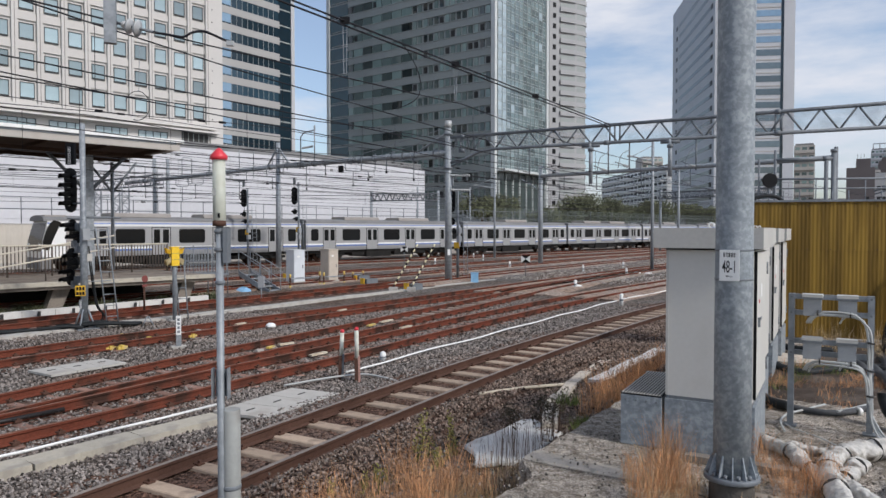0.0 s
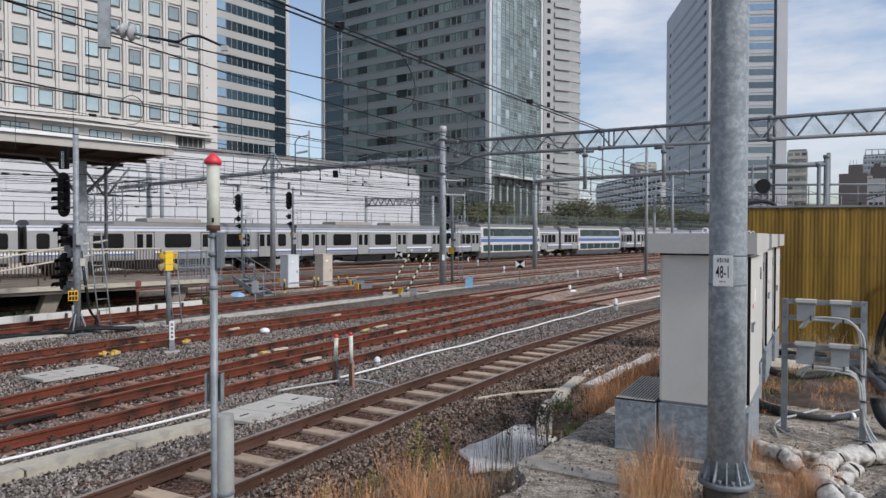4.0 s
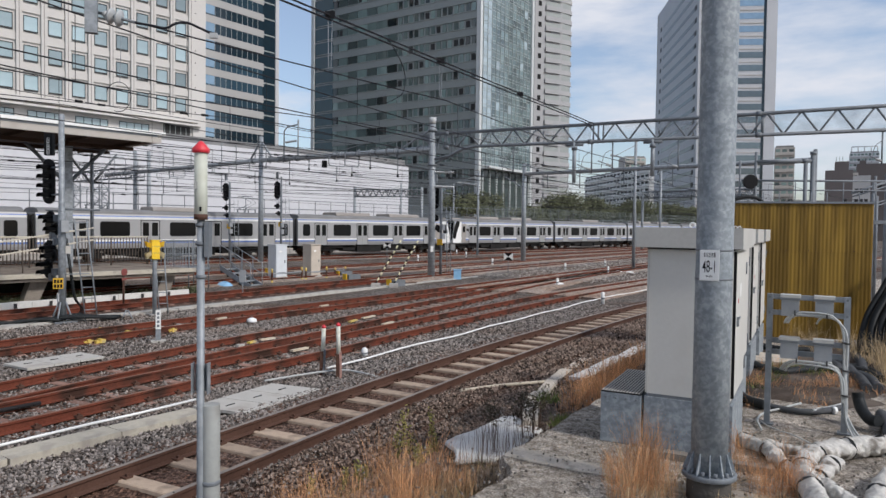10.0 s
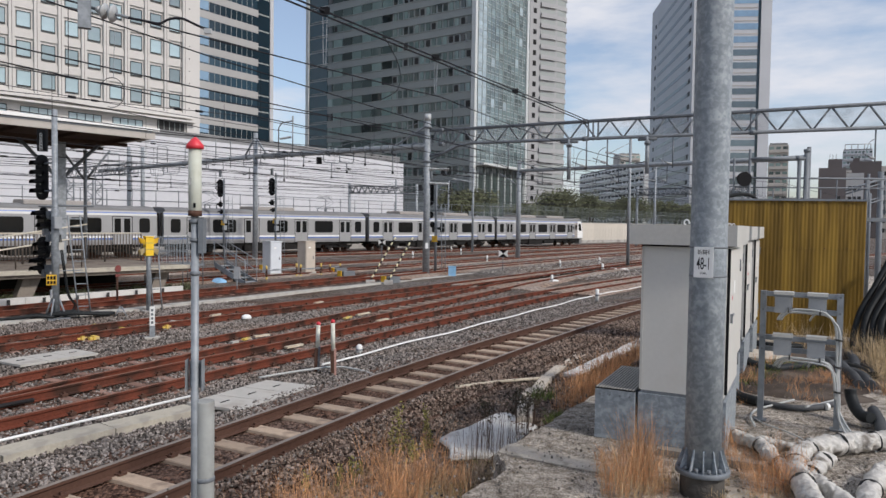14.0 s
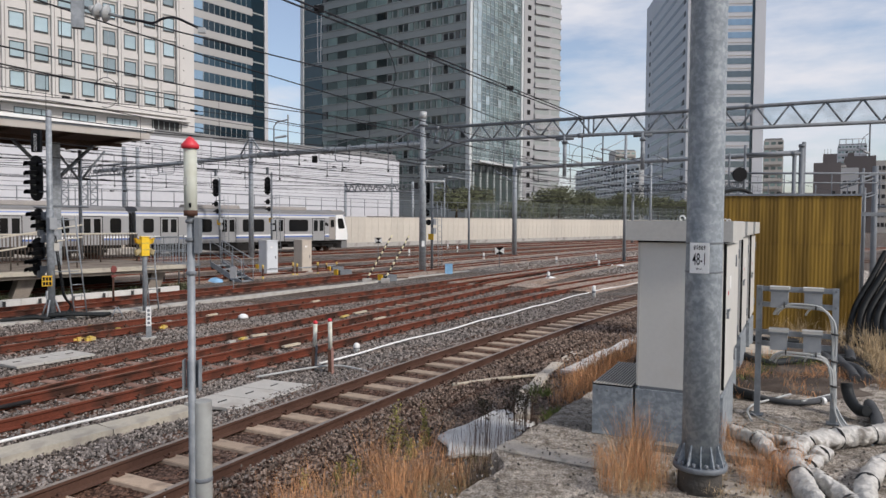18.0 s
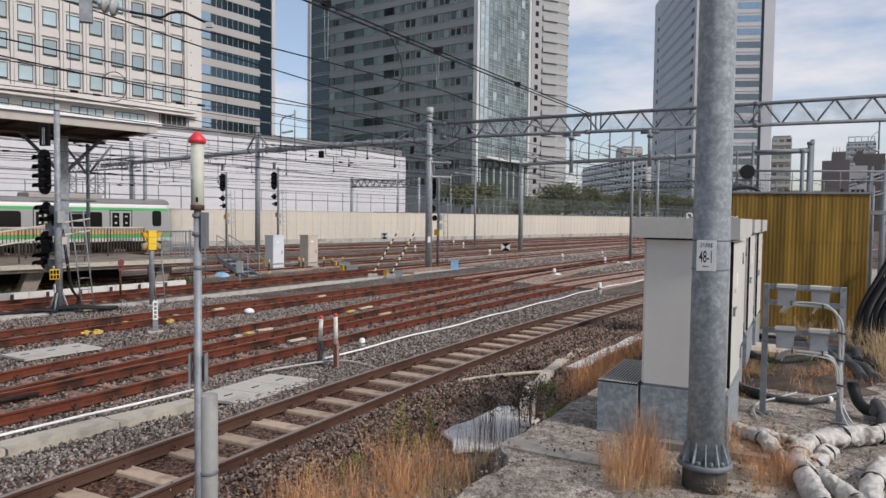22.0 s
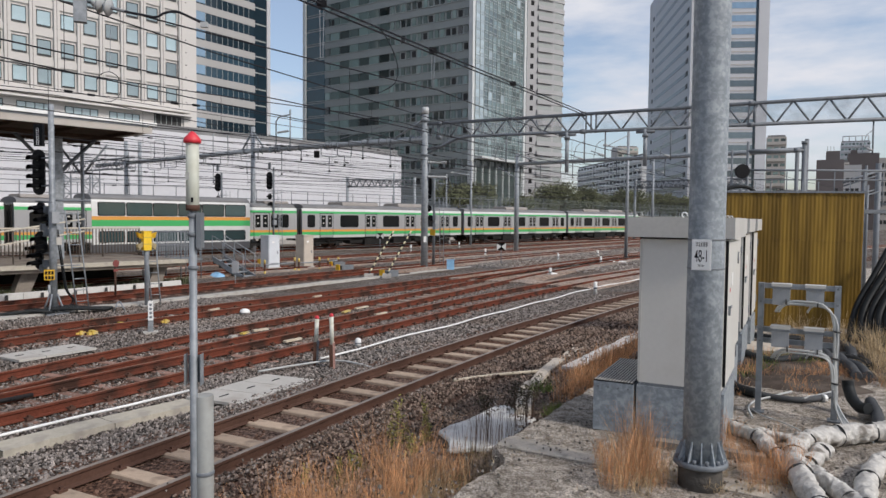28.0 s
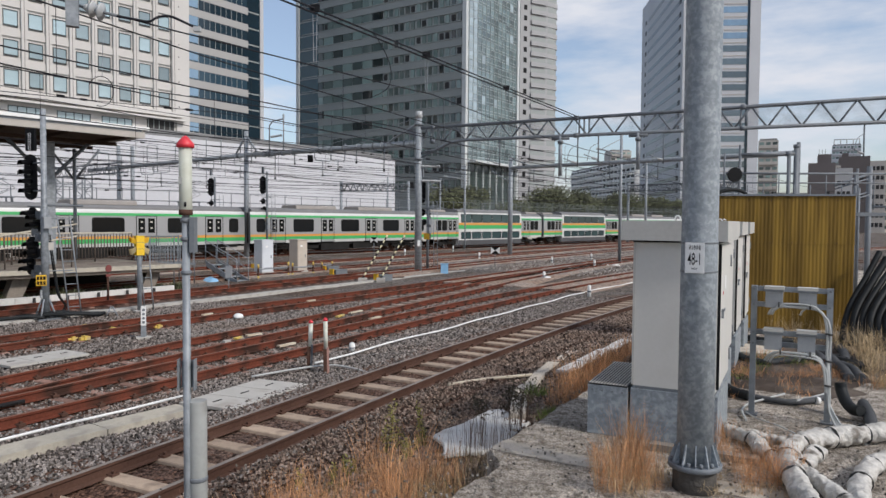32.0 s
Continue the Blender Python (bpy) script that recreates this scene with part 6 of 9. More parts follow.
blades("bare_stalks", along_bank(14, 37, -0.2, 1.0, 0.05, 0.45, 0.13), 0.5, 0.25, "stalk", "thin brown stalks at the slab edge", 38, 6, 0.002, droop=0.2)
r = random.Random(4)
clump = [(r.uniform(1.2, 1.58), r.uniform(4.3, 4.85), 1.0, 0.09, r.uniform(0.45, 1.2)) for _ in range(16)]
blades("dry_grass", clump, 0.48, 0.4, "dry", "wispy orange dry grass on the slab", 8, 75, 0.0006, seeds=True)
blades("straw_grass", clump, 0.42, 0.5, "straw", "pale dead stems among orange grass", 18, 22, 0.0006, seeds=True)
blades("straw_grass", [(r.uniform(1.3, 2.3), r.uniform(4.1, 4.6), 1.0, 0.1, r.uniform(0.4, 1.0)) for _ in range(14)], 0.2, 1.1, "straw", "pale straw grass round the pole foot", 9, 45, 0.0013, seeds=True)
blades("dry_grass", [(r.uniform(2.15, 2.6), r.uniform(4.25, 5.1), 1.0, 0.07, r.uniform(0.6, 1.1)) for _ in range(11)], 0.42, 0.4, "dry", "thin orange dry grass by the wrapped pipes", 10, 70, 0.0006, seeds=True)
blades("straw_litter", [(r.uniform(0.5, 2.6), r.uniform(4.1, 5.4), 1.012, 0.2, r.uniform(0.6, 1.2)) for _ in range(26)], 0.05, 2.6, "straw", "dead straw lying on the slab", 15, 9, 0.0012, droop=0.1)
blades("straw_grass", [(r.uniform(5.5, 7.6), r.uniform(6.4, 10.3), 1.0, 0.22, r.uniform(0.6, 1.2)) for _ in range(34)], 0.42, 0.9, "straw", "yellow straw grass beside the hoses", 12, 75, 0.003)
blades("dry_grass", [(r.uniform(2.9, 5.0), r.uniform(6.6, 9.4), 1.0, 0.15, r.uniform(0.4, 1.0)) for _ in range(26)], 0.2, 1.0, "dry", "low brown grass round the rack", 13, 40, 0.003)
blades("green_weed", [(1.25, 6.9, 0.98, 0.12, 1.0), (1.45, 7.85, 0.45, 0.14, 1.1), (3.2, 7.3, 1.0, 0.12, 0.9), (3.4, 7.9, 1.0, 0.15, 0.8), (3.9, 7.7, 1.0, 0.12, 0.8), (3.6, 7.5, 1.0, 0.2, 0.7)], 0.15, 1.2, "weed", "small green weeds in cracks", 14, 80, 0.006)


blades("green_weed", [(4.34, 8.45, 1.0, 0.12, 1.0), (4.35, 8.26, 1.0, 0.12, 1.0), (4.45, 8.14, 1.0, 0.12, 1.0), (4.54, 8.03, 1.0, 0.12, 1.0), (4.77, 8.15, 1.0, 0.12, 1.0), (4.09, 7.89, 1.0, 0.12, 1.0), (4.60, 8.27, 1.0, 0.12, 1.0), (4.53, 8.39, 1.0, 0.12, 1.0)], 0.16, 0.9, "weed", "low green weeds behind the rack", 44, 60, 0.004)
blades("dry_grass", [(3.64, 7.66, 1.0, 0.13, 1.0), (3.67, 7.55, 1.0, 0.13, 1.0), (3.81, 7.50, 1.0, 0.13, 1.0), (4.60, 7.69, 1.0, 0.13, 1.0), (4.43, 7.47, 1.0, 0.13, 1.0), (4.72, 7.80, 1.0, 0.13, 1.0), (4.08, 7.46, 1.0, 0.13, 1.0), (4.28, 7.47, 1.0, 0.13, 1.0), (3.88, 7.89, 1.0, 0.13, 1.0)], 0.18, 0.9, "dry", "low russet grass behind the rack", 45, 70, 0.0016)
r = random.Random(47)
blades("dead_twigs", [(r.uniform(3.0, 5.2), r.uniform(6.9, 8.5), 1.03, 0.25, r.uniform(0.5, 1.2)) for _ in range(34)], 0.07, 2.4, "stalk", "dead twigs and stems lying on the soil", 48, 10, 0.003, droop=0.1)
blades("straw_litter", [(r.uniform(3.0, 5.2), r.uniform(6.9, 8.5), 1.035, 0.25, r.uniform(0.5, 1.2)) for _ in range(22)], 0.06, 2.4, "straw", "dead straw lying on the soil", 49, 8, 0.002, droop=0.1)
blades("straw_grass", [(5.45, 7.94, 1.0, 0.14, 1.0), (5.65, 8.31, 1.0, 0.14, 1.0), (6.18, 9.01, 1.0, 0.14, 1.0), (5.2, 7.6, 1.0, 0.12, 0.7), (4.95, 7.05, 1.0, 0.1, 0.6)], 0.4, 0.9, "straw", "tall yellow straw beside the hoses", 46, 110, 0.0016, seeds=True)


def leafy_weed(x, y, z, h, n, seed, mat, label, slim=1.0):
    """A wiry dead weed: a few branching stems with small leaves."""
    r = random.Random(seed)
    t = thing("weed", pose(x, y, z), label, "weed", "wiry weeds by the slab")
    vs, fs = [], []
    for _ in range(n):
        bm = bmesh.new()
        a, q = r.uniform(0, 2 * math.pi), r.uniform(0.05, 0.3) * h * slim
        top = Vector((q * math.cos(a), q * math.sin(a), h * r.uniform(0.6, 1.0)))
        mid = top * 0.5 + Vector((r.gauss(0, 0.03), r.gauss(0, 0.03), 0.04))
        tube(bm, [(0, 0, -0.2), mid, top], 0.0035, 4, 0.0015)
        part("stem", bm, "stalk", t)
        for _ in range(22):
            c = mid.lerp(top, r.random()) + Vector((r.gauss(0, 0.035) * slim, r.gauss(0, 0.035) * slim, r.gauss(0, 0.03)))
            d = Vector((r.gauss(0, 1), r.gauss(0, 1), r.gauss(0, 1))).normalized() * 0.022
            e = d.orthogonal().normalized() * 0.008
            i = len(vs)
            vs += [c - d, c + e, c + d, c - e]
            fs.append((i, i + 1, i + 2, i + 3))
    me = bpy.data.meshes.new("leaves")
    me.from_pydata([tuple(v) for v in vs], [], fs)
    me.materials.append(M[mat])
    part("leaves", me, None, t)


M["fresh_weed"] = material("fresh_weed", (0.26, 0.24, 0.075), 0.8, 0, 0.3, 8, 60, 0, None, 0, 0.4, island=True)
M["dead_leaf"] = material("dead_leaf", (0.07, 0.06, 0.04), 0.9, 0, 0.3, 8, 60, 0, None, 0, 0.4, island=True)
for k, (along, out, h) in enumerate(((2.2, 0.5, 0.62), (2.5, 0.55, 0.75), (2.8, 0.6, 0.6), (2.0, 0.75, 0.6))):
    p = edge_spot(along, -out)
    leafy_weed(p.x, p.y, float(bank_z(along, out)), h * 0.8, 6, 70 + k, "dead_leaf", "wiry dark weed with withered leaves")


for k, (x, y, z, h) in enumerate(((-0.24, 8.03, -0.27, 1.01), (-0.17, 7.42, -0.07, 0.66), (-0.25, 7.15, -0.03, 0.81), (0.08, 7.59, -0.01, 0.73), (0.04, 6.78, 0.23, 0.44), (0.13, 7.12, 0.16, 0.49), (-0.75, 7.60, -0.35, 0.57), (-0.62, 7.37, -0.25, 0.49), (-1.19, 7.45, -0.40, 0.43), (-0.85, 7.50, -0.35, 0.46), (-0.04, 6.47, 0.29, 0.39))):
    leafy_weed(x, y, z, h, 4, 170 + k, "fresh_weed", "tall thin green weed with small leaves", 0.3)


def soil_patch(name, cx, cy, rx, ry, z, mat, label, seed):
    bm = bmesh.new()
    ring = []
    mid = bm.verts.new((0, 0, 0.05))
    for k in range(28):
        a = 2 * math.pi * k / 28
        s = 1 + 0.3 * noise.noise((math.cos(a) * 1.7, math.sin(a) * 1.7, seed))
        ring.append((bm.verts.new((rx * s * math.cos(a), ry * s * math.sin(a), -0.03)), bm.verts.new((0.7 * rx * s * math.cos(a), 0.7 * ry * s * math.sin(a), 0.028))))
    for k in range(28):
        a, b = ring[k], ring[(k + 1) % 28]
        bm.faces.new((a[0], b[0], b[1], a[1])).smooth = True
        bm.faces.new((a[1], b[1], mid)).smooth = True
    whole(name, bm, mat, pose(cx, cy, z, 0, 0, -30), label, "soil", kind="structure")


whole("cover_slab", bbox(-0.5, 0.5, -0.35, 0.35, 0, 0.05, 0.02), "slab_pale", pose(4.35, 9.0, 1.02, 0, 0, -25), "pale concrete slab lying behind the rack", "slab")
soil_patch("soil_patch", 4.3, 8.0, 1.25, 1.1, 1.0, "soil", "dark soil spread over the slab", 1)
soil_patch("soil_patch", 5.9, 8.6, 1.8, 1.9, 1.0, "soil", "brown soil under straw grass", 2)
soil_patch("soil_patch", 3.95, 7.18, 0.85, 0.55, 0.985, "soil", "thin dark soil on the slab", 4)


# ---- ballast stones ----
def stones(name, count, u0, u1, v0, v1, size, seed, z=-0.195, side=0, mat="stone", sloped=False):
    r = np.random.default_rng(seed)
    base = np.array([(-1, -1, -1), (1, -1, -1), (1, 1, -1), (-1, 1, -1), (-1, -1, 1), (1, -1, 1), (1, 1, 1), (-1, 1, 1)], float) * (0.5, 0.42, 0.34)
    quads = np.array([(3, 2, 1, 0), (4, 5, 6, 7), (0, 1, 5, 4), (1, 2, 6, 5), (2, 3, 7, 6), (3, 0, 4, 7)])
    u, v = r.uniform(u0, u1, count), r.uniform(v0, v1, count)
    # the near track's bed lies lower than its sleepers
    mid = np.array(spline(TRACKS["near"], 1.0))
    off = np.abs(v - np.interp(u, mid[:, 0], mid[:, 1]))
    if side:
        across = v - np.interp(u, mid[:, 0], mid[:, 1])
        keep = {1: (across > -0.85) & (off > 0.6), -1: across < -0.7, 2: off < 0.47}[side]
        u, v, off = u[keep], v[keep], off[keep]
        count = len(u)
    q = r.normal(size=(count, 4))
    q /= np.linalg.norm(q, axis=1)[:, None]
    w, x, y, zz = q.T
    rot = np.stack([1 - 2 * (y * y + zz * zz), 2 * (x * y - zz * w), 2 * (x * zz + y * w), 2 * (x * y + zz * w), 1 - 2 * (x * x + zz * zz), 2 * (y * zz - x * w), 2 * (x * zz - y * w), 2 * (y * zz + x * w), 1 - 2 * (x * x + y * y)], 1).reshape(-1, 3, 3)
    s = size * r.uniform(0.55, 1.35, count)
    shape = base[None] * (1 + r.uniform(-0.35, 0.35, (count, 8, 3)))
    pts = np.einsum("nij,nkj->nki", rot, shape) * s[:, None, None]
    cx, cy = u * UX - v * UY, u * UY + v * UX
    if sloped:    # on the bank, by the distance from the slab's edge
        q = -((cx - EDGE_A.x) * EDGE_N.x + (cy - EDGE_A.y) * EDGE_N.y)
        along = (cx - EDGE_A.x) * EDGE_D.x + (cy - EDGE_A.y) * EDGE_D.y
        z = np.where((q > 0) & (q < 2.2), bank_z(along, q) + 0.008, -0.6)
        off = off * 0 + 0.6
    pts[:, :, 0] += cx[:, None]
    pts[:, :, 1] += cy[:, None]
    pts[:, :, 2] += (z + r.uniform(-0.012, 0.02, count) - 0.035 * (off < 0.5) + 0.06 * ((off > 0.66) & (off < 1.45)))[:, None]
    faces = (quads[None] + 8 * np.arange(count)[:, None, None]).reshape(-1, 4)
    me = bpy.data.meshes.new(name)
    me.from_pydata(pts.reshape(-1, 3), [], faces)
    me.materials.append(M[mat])
    return tagged(new(name, me), "loose grey crushed ballast stones", "ballast", kind="stuff")


M["pale_stone"] = material("pale_rubble", (0.44, 0.395, 0.355), 0.95, 0, 0.25, 0.6, 60, 0, None, 0, 0.35, island=True)
M["stone"] = material("ballast_stone", (0.215, 0.19, 0.172), 0.95, 0, 0.25, 0.6, 60, 0, (0.19, 0.155, 0.132), 0.3, 0.85, island=True)
M["brown_stone"] = material("dusty_brown_stone", (0.205, 0.155, 0.125), 0.95, 0, 0.3, 0.6, 60, 0, (0.135, 0.095, 0.072), 0.4, 0.85, island=True)
M["dark_stone"] = material("dark_dusty_stone", (0.13, 0.076, 0.055), 0.95, 0, 0.3, 0.6, 60, 0, (0.085, 0.05, 0.036), 0.45, 0.7, island=True)
M["debris"] = material("debris", (0.21, 0.19, 0.165), 0.95, 0, 0.3, 2, 60, 0, None, 0, 0.5, island=True)
stones("ballast_stones", 66000, -3, 9, 3.5, 11.5, 0.029, 1, side=1)
stones("track_stones", 60000, -3, 20, 3.5, 11.5, 0.036, 24, -0.175, side=2, mat="dark_stone")
stones("brown_stones", 60000, -3, 11, 2.0, 9.5, 0.027, 21, -0.17, side=-1, mat="brown_stone")
stones("brown_stones", 36000, 11, 26, 5.0, 11.0, 0.04, 25, -0.16, side=-1, mat="brown_stone")
stones("bank_stones", 26000, 0.5, 14, 1.5, 6.8, 0.028, 22, mat="brown_stone", sloped=True)
stones("ballast_stones", 52000, 9, 24, 8, 20, 0.038, 2, side=1)
stones("ballast_stones", 46000, -3, 14, 11, 22, 0.034, 3)
stones("pale_rubble", 9000, 32, 68, 16, 34, 0.05, 6, -0.1, mat="pale_stone")
stones("slab_debris", 5000, -1.5, 9.5, -5.5, 4.2, 0.011, 4, 1.006, mat="debris")
stones("slab_debris", 600, 1.5, 7.5, -2.5, 3.2, 0.017, 14, 1.006, mat="debris")
stones("slab_debris", 700, 2.5, 6.0, 0.5, 3.0, 0.012, 15, 1.008, mat="stone")


# ---- platform ----
def platform():
    t = thing("platform", spot(-60, 26, 0), "low concrete platform on slanted legs", "platform")
    part("deck", bbox(0, 74.3, 0, 5.6, 0.66, 0.9, 0.03), "deck_brown", t)
    part("edge_beam", bbox(0, 74.32, -0.12, 0.12, 0.78, 0.93, 0.02), "trough_cream", t, "pale platform edge")
    # near-black sheet added below the deck in place of the shadow there
    part("back_wall", bbox(0, 73.5, 4.5, 4.8, -0.2, 0.66, 0.02), "dark", t)
    leg = mesh_of("leg", solid([(-0.3, -0.2), (0.2, -0.2), (0.55, 0.66), (0.0, 0.66)], 0.5, "y"), "deck_brown")
    for k in range(16):
        part("leg", leg, None, t, "", Matrix.Translation((2.7 + 4.7 * k, 0.4, 0)))


platform()


def canopy():
    t = thing("platform_canopy", spot(-60, 27, 0), "platform canopy with pale fascia and brown underside", "canopy")
    part("roof_sheet", bbox(0, 73.6, -0.08, 7.0, 6.22, 6.34, 0.02), "white", t, "pale roof sheet with a drip edge")
    part("gutter", bbox(0, 73.3, -0.02, 6.8, 6.14, 6.22, 0.02), "galv_dark", t)
    part("fascia", bbox(0, 73.45, 0, 0.16, 5.9, 6.14, 0.02), "fascia", t, "cream fascia board")
    part("fascia", bbox(73.28, 73.45, 0.16, 6.6, 5.93, 6.14, 0.02), "fascia", t)
    part("soffit", bbox(0.2, 73.25, 0.16, 6.4, 5.96, 6.13, 0.02), "brown", t, "brown boarded underside")
    joist = mesh_of("joist", bbox(-0.06, 0.06, 0.16, 6.4, 5.84, 5.96, 0.01, 1), "brown")
    for k in range(36):
        part("joist", joist, None, t, "", Matrix.Translation((1 + 2.05 * k, 0, 0)))
    for y in (1.9, 4.2):
        part("purlin", bbox(0.2, 73.2, y, y + 0.15, 5.7, 5.84, 0.01, 1), "brown", t)
    for x in (70.8, 62.8, 54.8):
        part("column", bbox(x - 0.16, x + 0.16, 2.3, 2.62, 0.9, 5.7, 0.02), "galv", t, "grey steel column")
        for s in (-1, 1):
            part("brace", rod((x, 2.46, 4.2), (x + s * 1.5, 2.46, 5.75), 0.07, 8), "galv_dark", t)
    x = 73.0
    part("column", rod((x, 5.6, 0.9), (x, 5.6, 5.8), 0.075, 10), "galv", t)
    for s in (-1, 1):
        part("brace", rod((x, 5.6, 4.4), (x + s * 1.1, 5.6, 5.85), 0.05, 8), "galv_dark", t)


canopy()


def railing(name, m, length, height, gap, label, mat="galv", top="white", rail=0.03, bar=0.012):
    t = thing(name, m, label, "railing")
    part("top_rail", rod((0, 0, height), (length, 0, height), rail, 8), top, t)
    part("low_rail", rod((0, 0, 0.12), (length, 0, 0.12), rail * 0.7, 8), mat, t)
    n = int(length / gap)
    b = mesh_of("baluster", rod((0, 0, 0.1), (0, 0, height), bar, 6), mat)
    p = mesh_of("post", rod((0, 0, 0), (0, 0, height), rail, 6), mat)
    for k in range(n + 1):
        x = length * k / n
        if k % 12 == 0:
            part("post", p, None, t, "", Matrix.Translation((x, 0, 0)))
        else:
            part("baluster", b, None, t, "", Matrix.Translation((x, 0, 0)))
    return t


railing("platform_railing", spot(-6, 30, 0.9), 20.3, 1.2, 0.13, "brown platform railing of close upright bars, cream top rail", "rail_brown", "rail_cream", 0.035, 0.02)


def stair_rails():
    t = thing("stair_handrail", Matrix(), "cream sloping handrail of the platform stair", "railing")
    for z in (0.0, 0.45):
        a, b = at(10.9, 27.2, 2.05 + z), at(3.0, 27.2, 0.75 + z)
        part("rail", rod(a, b, 0.03, 8), "rail_cream", t)
    for k in range(4):
        u = 10.7 - 2.2 * k
        part("post", rod(at(u, 27.2, 0.9), at(u, 27.2, 2.45 - 1.3 / 7.9 * 2.2 * k), 0.025, 8), "rail_brown", t)


stair_rails()


def steel_stairs():
    a = Vector((-9.83, 33.4, 0.62))
    b = Vector((-8.02, 32.0, -0.2))
    t = thing("steel_stairs", Matrix(), "grey steel stairs from platform end to the tracks", "stairs")
    side = Vector((0.45, 0.89, 0))
    for s in (0, 0.8):
        bm = bmesh.new()
        ring = [bm.verts.new(p + side * (s + d) + Vector((0, 0, h))) for d in (0.0, 0.05) for p, h in ((a, -0.13), (b, -0.13), (b, 0.12), (a, 0.12))]
        for f in ((0, 1, 2, 3), (7, 6, 5, 4), (0, 4, 5, 1), (1, 5, 6, 2), (2, 6, 7, 3), (3, 7, 4, 0)):
            bm.faces.new([ring[k] for k in f])
        bmesh.ops.recalc_face_normals(bm, faces=bm.faces)
        part("stringer", bm, "mast", t)
        for q in (0.6, 1.1):
            part("handrail", rod(a + side * s + Vector((0, 0, q)), b + side * s + Vector((0, 0, q)), 0.022, 6), "mast", t)
        for f in (0.0, 0.35, 0.7, 1.0):
            p = a.lerp(b, f) + side * s
            part("post", rod(p, p + Vector((0, 0, 1.12)), 0.022, 6), "mast", t)
    for k in range(5):
        p = a.lerp(b, (k + 0.5) / 5)
        part("tread", bbox(-0.15, 0.15, 0.02, 0.78, -0.02, 0.02, 0.005, 1), "mast", t, "", Matrix.Translation(p) @ pose(0, 0, 0, 0, 0, -27))
        part("riser", bbox(-0.16, -0.14, 0.02, 0.78, -0.17, -0.02, 0.004, 1), "black", t, "black kick plate", Matrix.Translation(p) @ pose(0, 0, 0, 0, 0, -27))
    post = thing("junction_post", pose(-7.63, 29.12, -0.2), "small grey junction box on a short post", "box")
    part("post", rod((0, 0, 0), (0, 0, 0.55), 0.025, 8), "mast", post)
    part("box", bbox(-0.12, 0.12, -0.08, 0.08, 0.5, 0.98, 0.02), "box_grey", post)
    deck = thing("steel_landing", spot(15.5, 28.2, 0.0), "grey steel landing frame with rails", "landing")
    part("deck", bbox(-1.3, 0.8, 0, 1.4, 0.7, 0.78, 0.01), "galv_dark", deck)
    for x in (-1.25, -0.2, 0.75):
        for y in (0.05, 1.35):
            part("post", rod((x, y, -0.2), (x, y, 2.0), 0.025, 6), "galv_dark", deck)
    for y in (0.05, 1.35):
        for z in (1.35, 1.95):
            part("rail", rod((-1.25, y, z), (0.75, y, z), 0.02, 6), "galv_dark", deck)
        for k in range(13):
            part("baluster", rod((-1.1 + 0.15 * k, y, 0.78), (-1.1 + 0.15 * k, y, 1.95), 0.014, 5), "mast", deck)
    bm = bmesh.new()
    bmesh.ops.create_icosphere(bm, subdivisions=3, radius=1)
    for v in bm.verts:
        v.co = Vector((v.co.x * 0.36, v.co.y * 0.45, max(0, v.co.z) * 0.26)) + 0.06 * noise.noise_vector(v.co * 2.2) * (v.co.z > 0)
    whole("blue_sheet", bm, "blue_tarp", pose(-9.25, 32.2, -0.2, 0, 0, 20), "crumpled light blue tarpaulin on the ballast", "tarpaulin")


M["blue_tarp"] = material("blue_tarpaulin", (0.22, 0.42, 0.62), 0.6, 0, 0.2, 5, 30)
steel_stairs()


def platform_foot():
    """Weeds and a low marked wall under the platform edge, and striped guards by the cabinets."""
    r = random.Random(61)
    spots = []
    for _ in range(70):
        p = at(r.uniform(2, 15), r.uniform(26.4, 27.6), -0.15)
        spots.append((p.x, p.y, -0.15, 0.25, r.uniform(0.5, 1.2)))
    blades("green_weed", spots, 0.38, 1.1, "leaf", "dark green weeds under the platform", 62, 60, 0.022)
    mark = mesh_of("mark", bbox(-0.05, 0.05, -0.012, 0.012, -0.09, 0.09, 0.003, 1), "window_dark")
    for k in range(12):
        u = 1.0 + 1.1 * k
        v = float(np.interp(u, (-4, 6, 14), (21.9, 24.9, 25.9)))
        tagged(new("wall_mark", mark), "small dark mark on the low pale wall", "mark", "marks on the low wall").matrix_basis = spot(u, v - 0.1, -0.02, 14)
    for p, q, h in (((-7.49, 34.01), (-6.39, 35.99), 0.75), ((-6.2, 36.1), (-5.3, 37.2), 0.7), ((-5.08, 39.08), (-4.63, 40.08), 0.55)):
        d = Vector((q[0] - p[0], q[1] - p[1], 0))
        t = thing("guard_hoop", pose(p[0], p[1], -0.2), "low grey guard rail on worn yellow and black posts", "guard", "guard rails by the cabinets")
        for e in (Vector((0, 0, 0)), d):
            for k in range(4):
                part("stripe", rod(e + Vector((0, 0, h * k / 4)), e + Vector((0, 0, h * (k + 1) / 4)), 0.05, 8), "worn_yellow" if k in (0, 3) else "rust_dark", t)
        part("rail", rod(Vector((0, 0, h * 0.66)), d + Vector((0, 0, h * 0.66)), 0.03, 8), "mast", t)


platform_foot()


# ---- signals ----
def capsule(w, h, n=8):
    r = w / 2
    top = [(r * math.cos(math.pi * k / n), h / 2 - r + r * math.sin(math.pi * k / n)) for k in range(n + 1)]
    return top + [(-a, -b) for a, b in top]


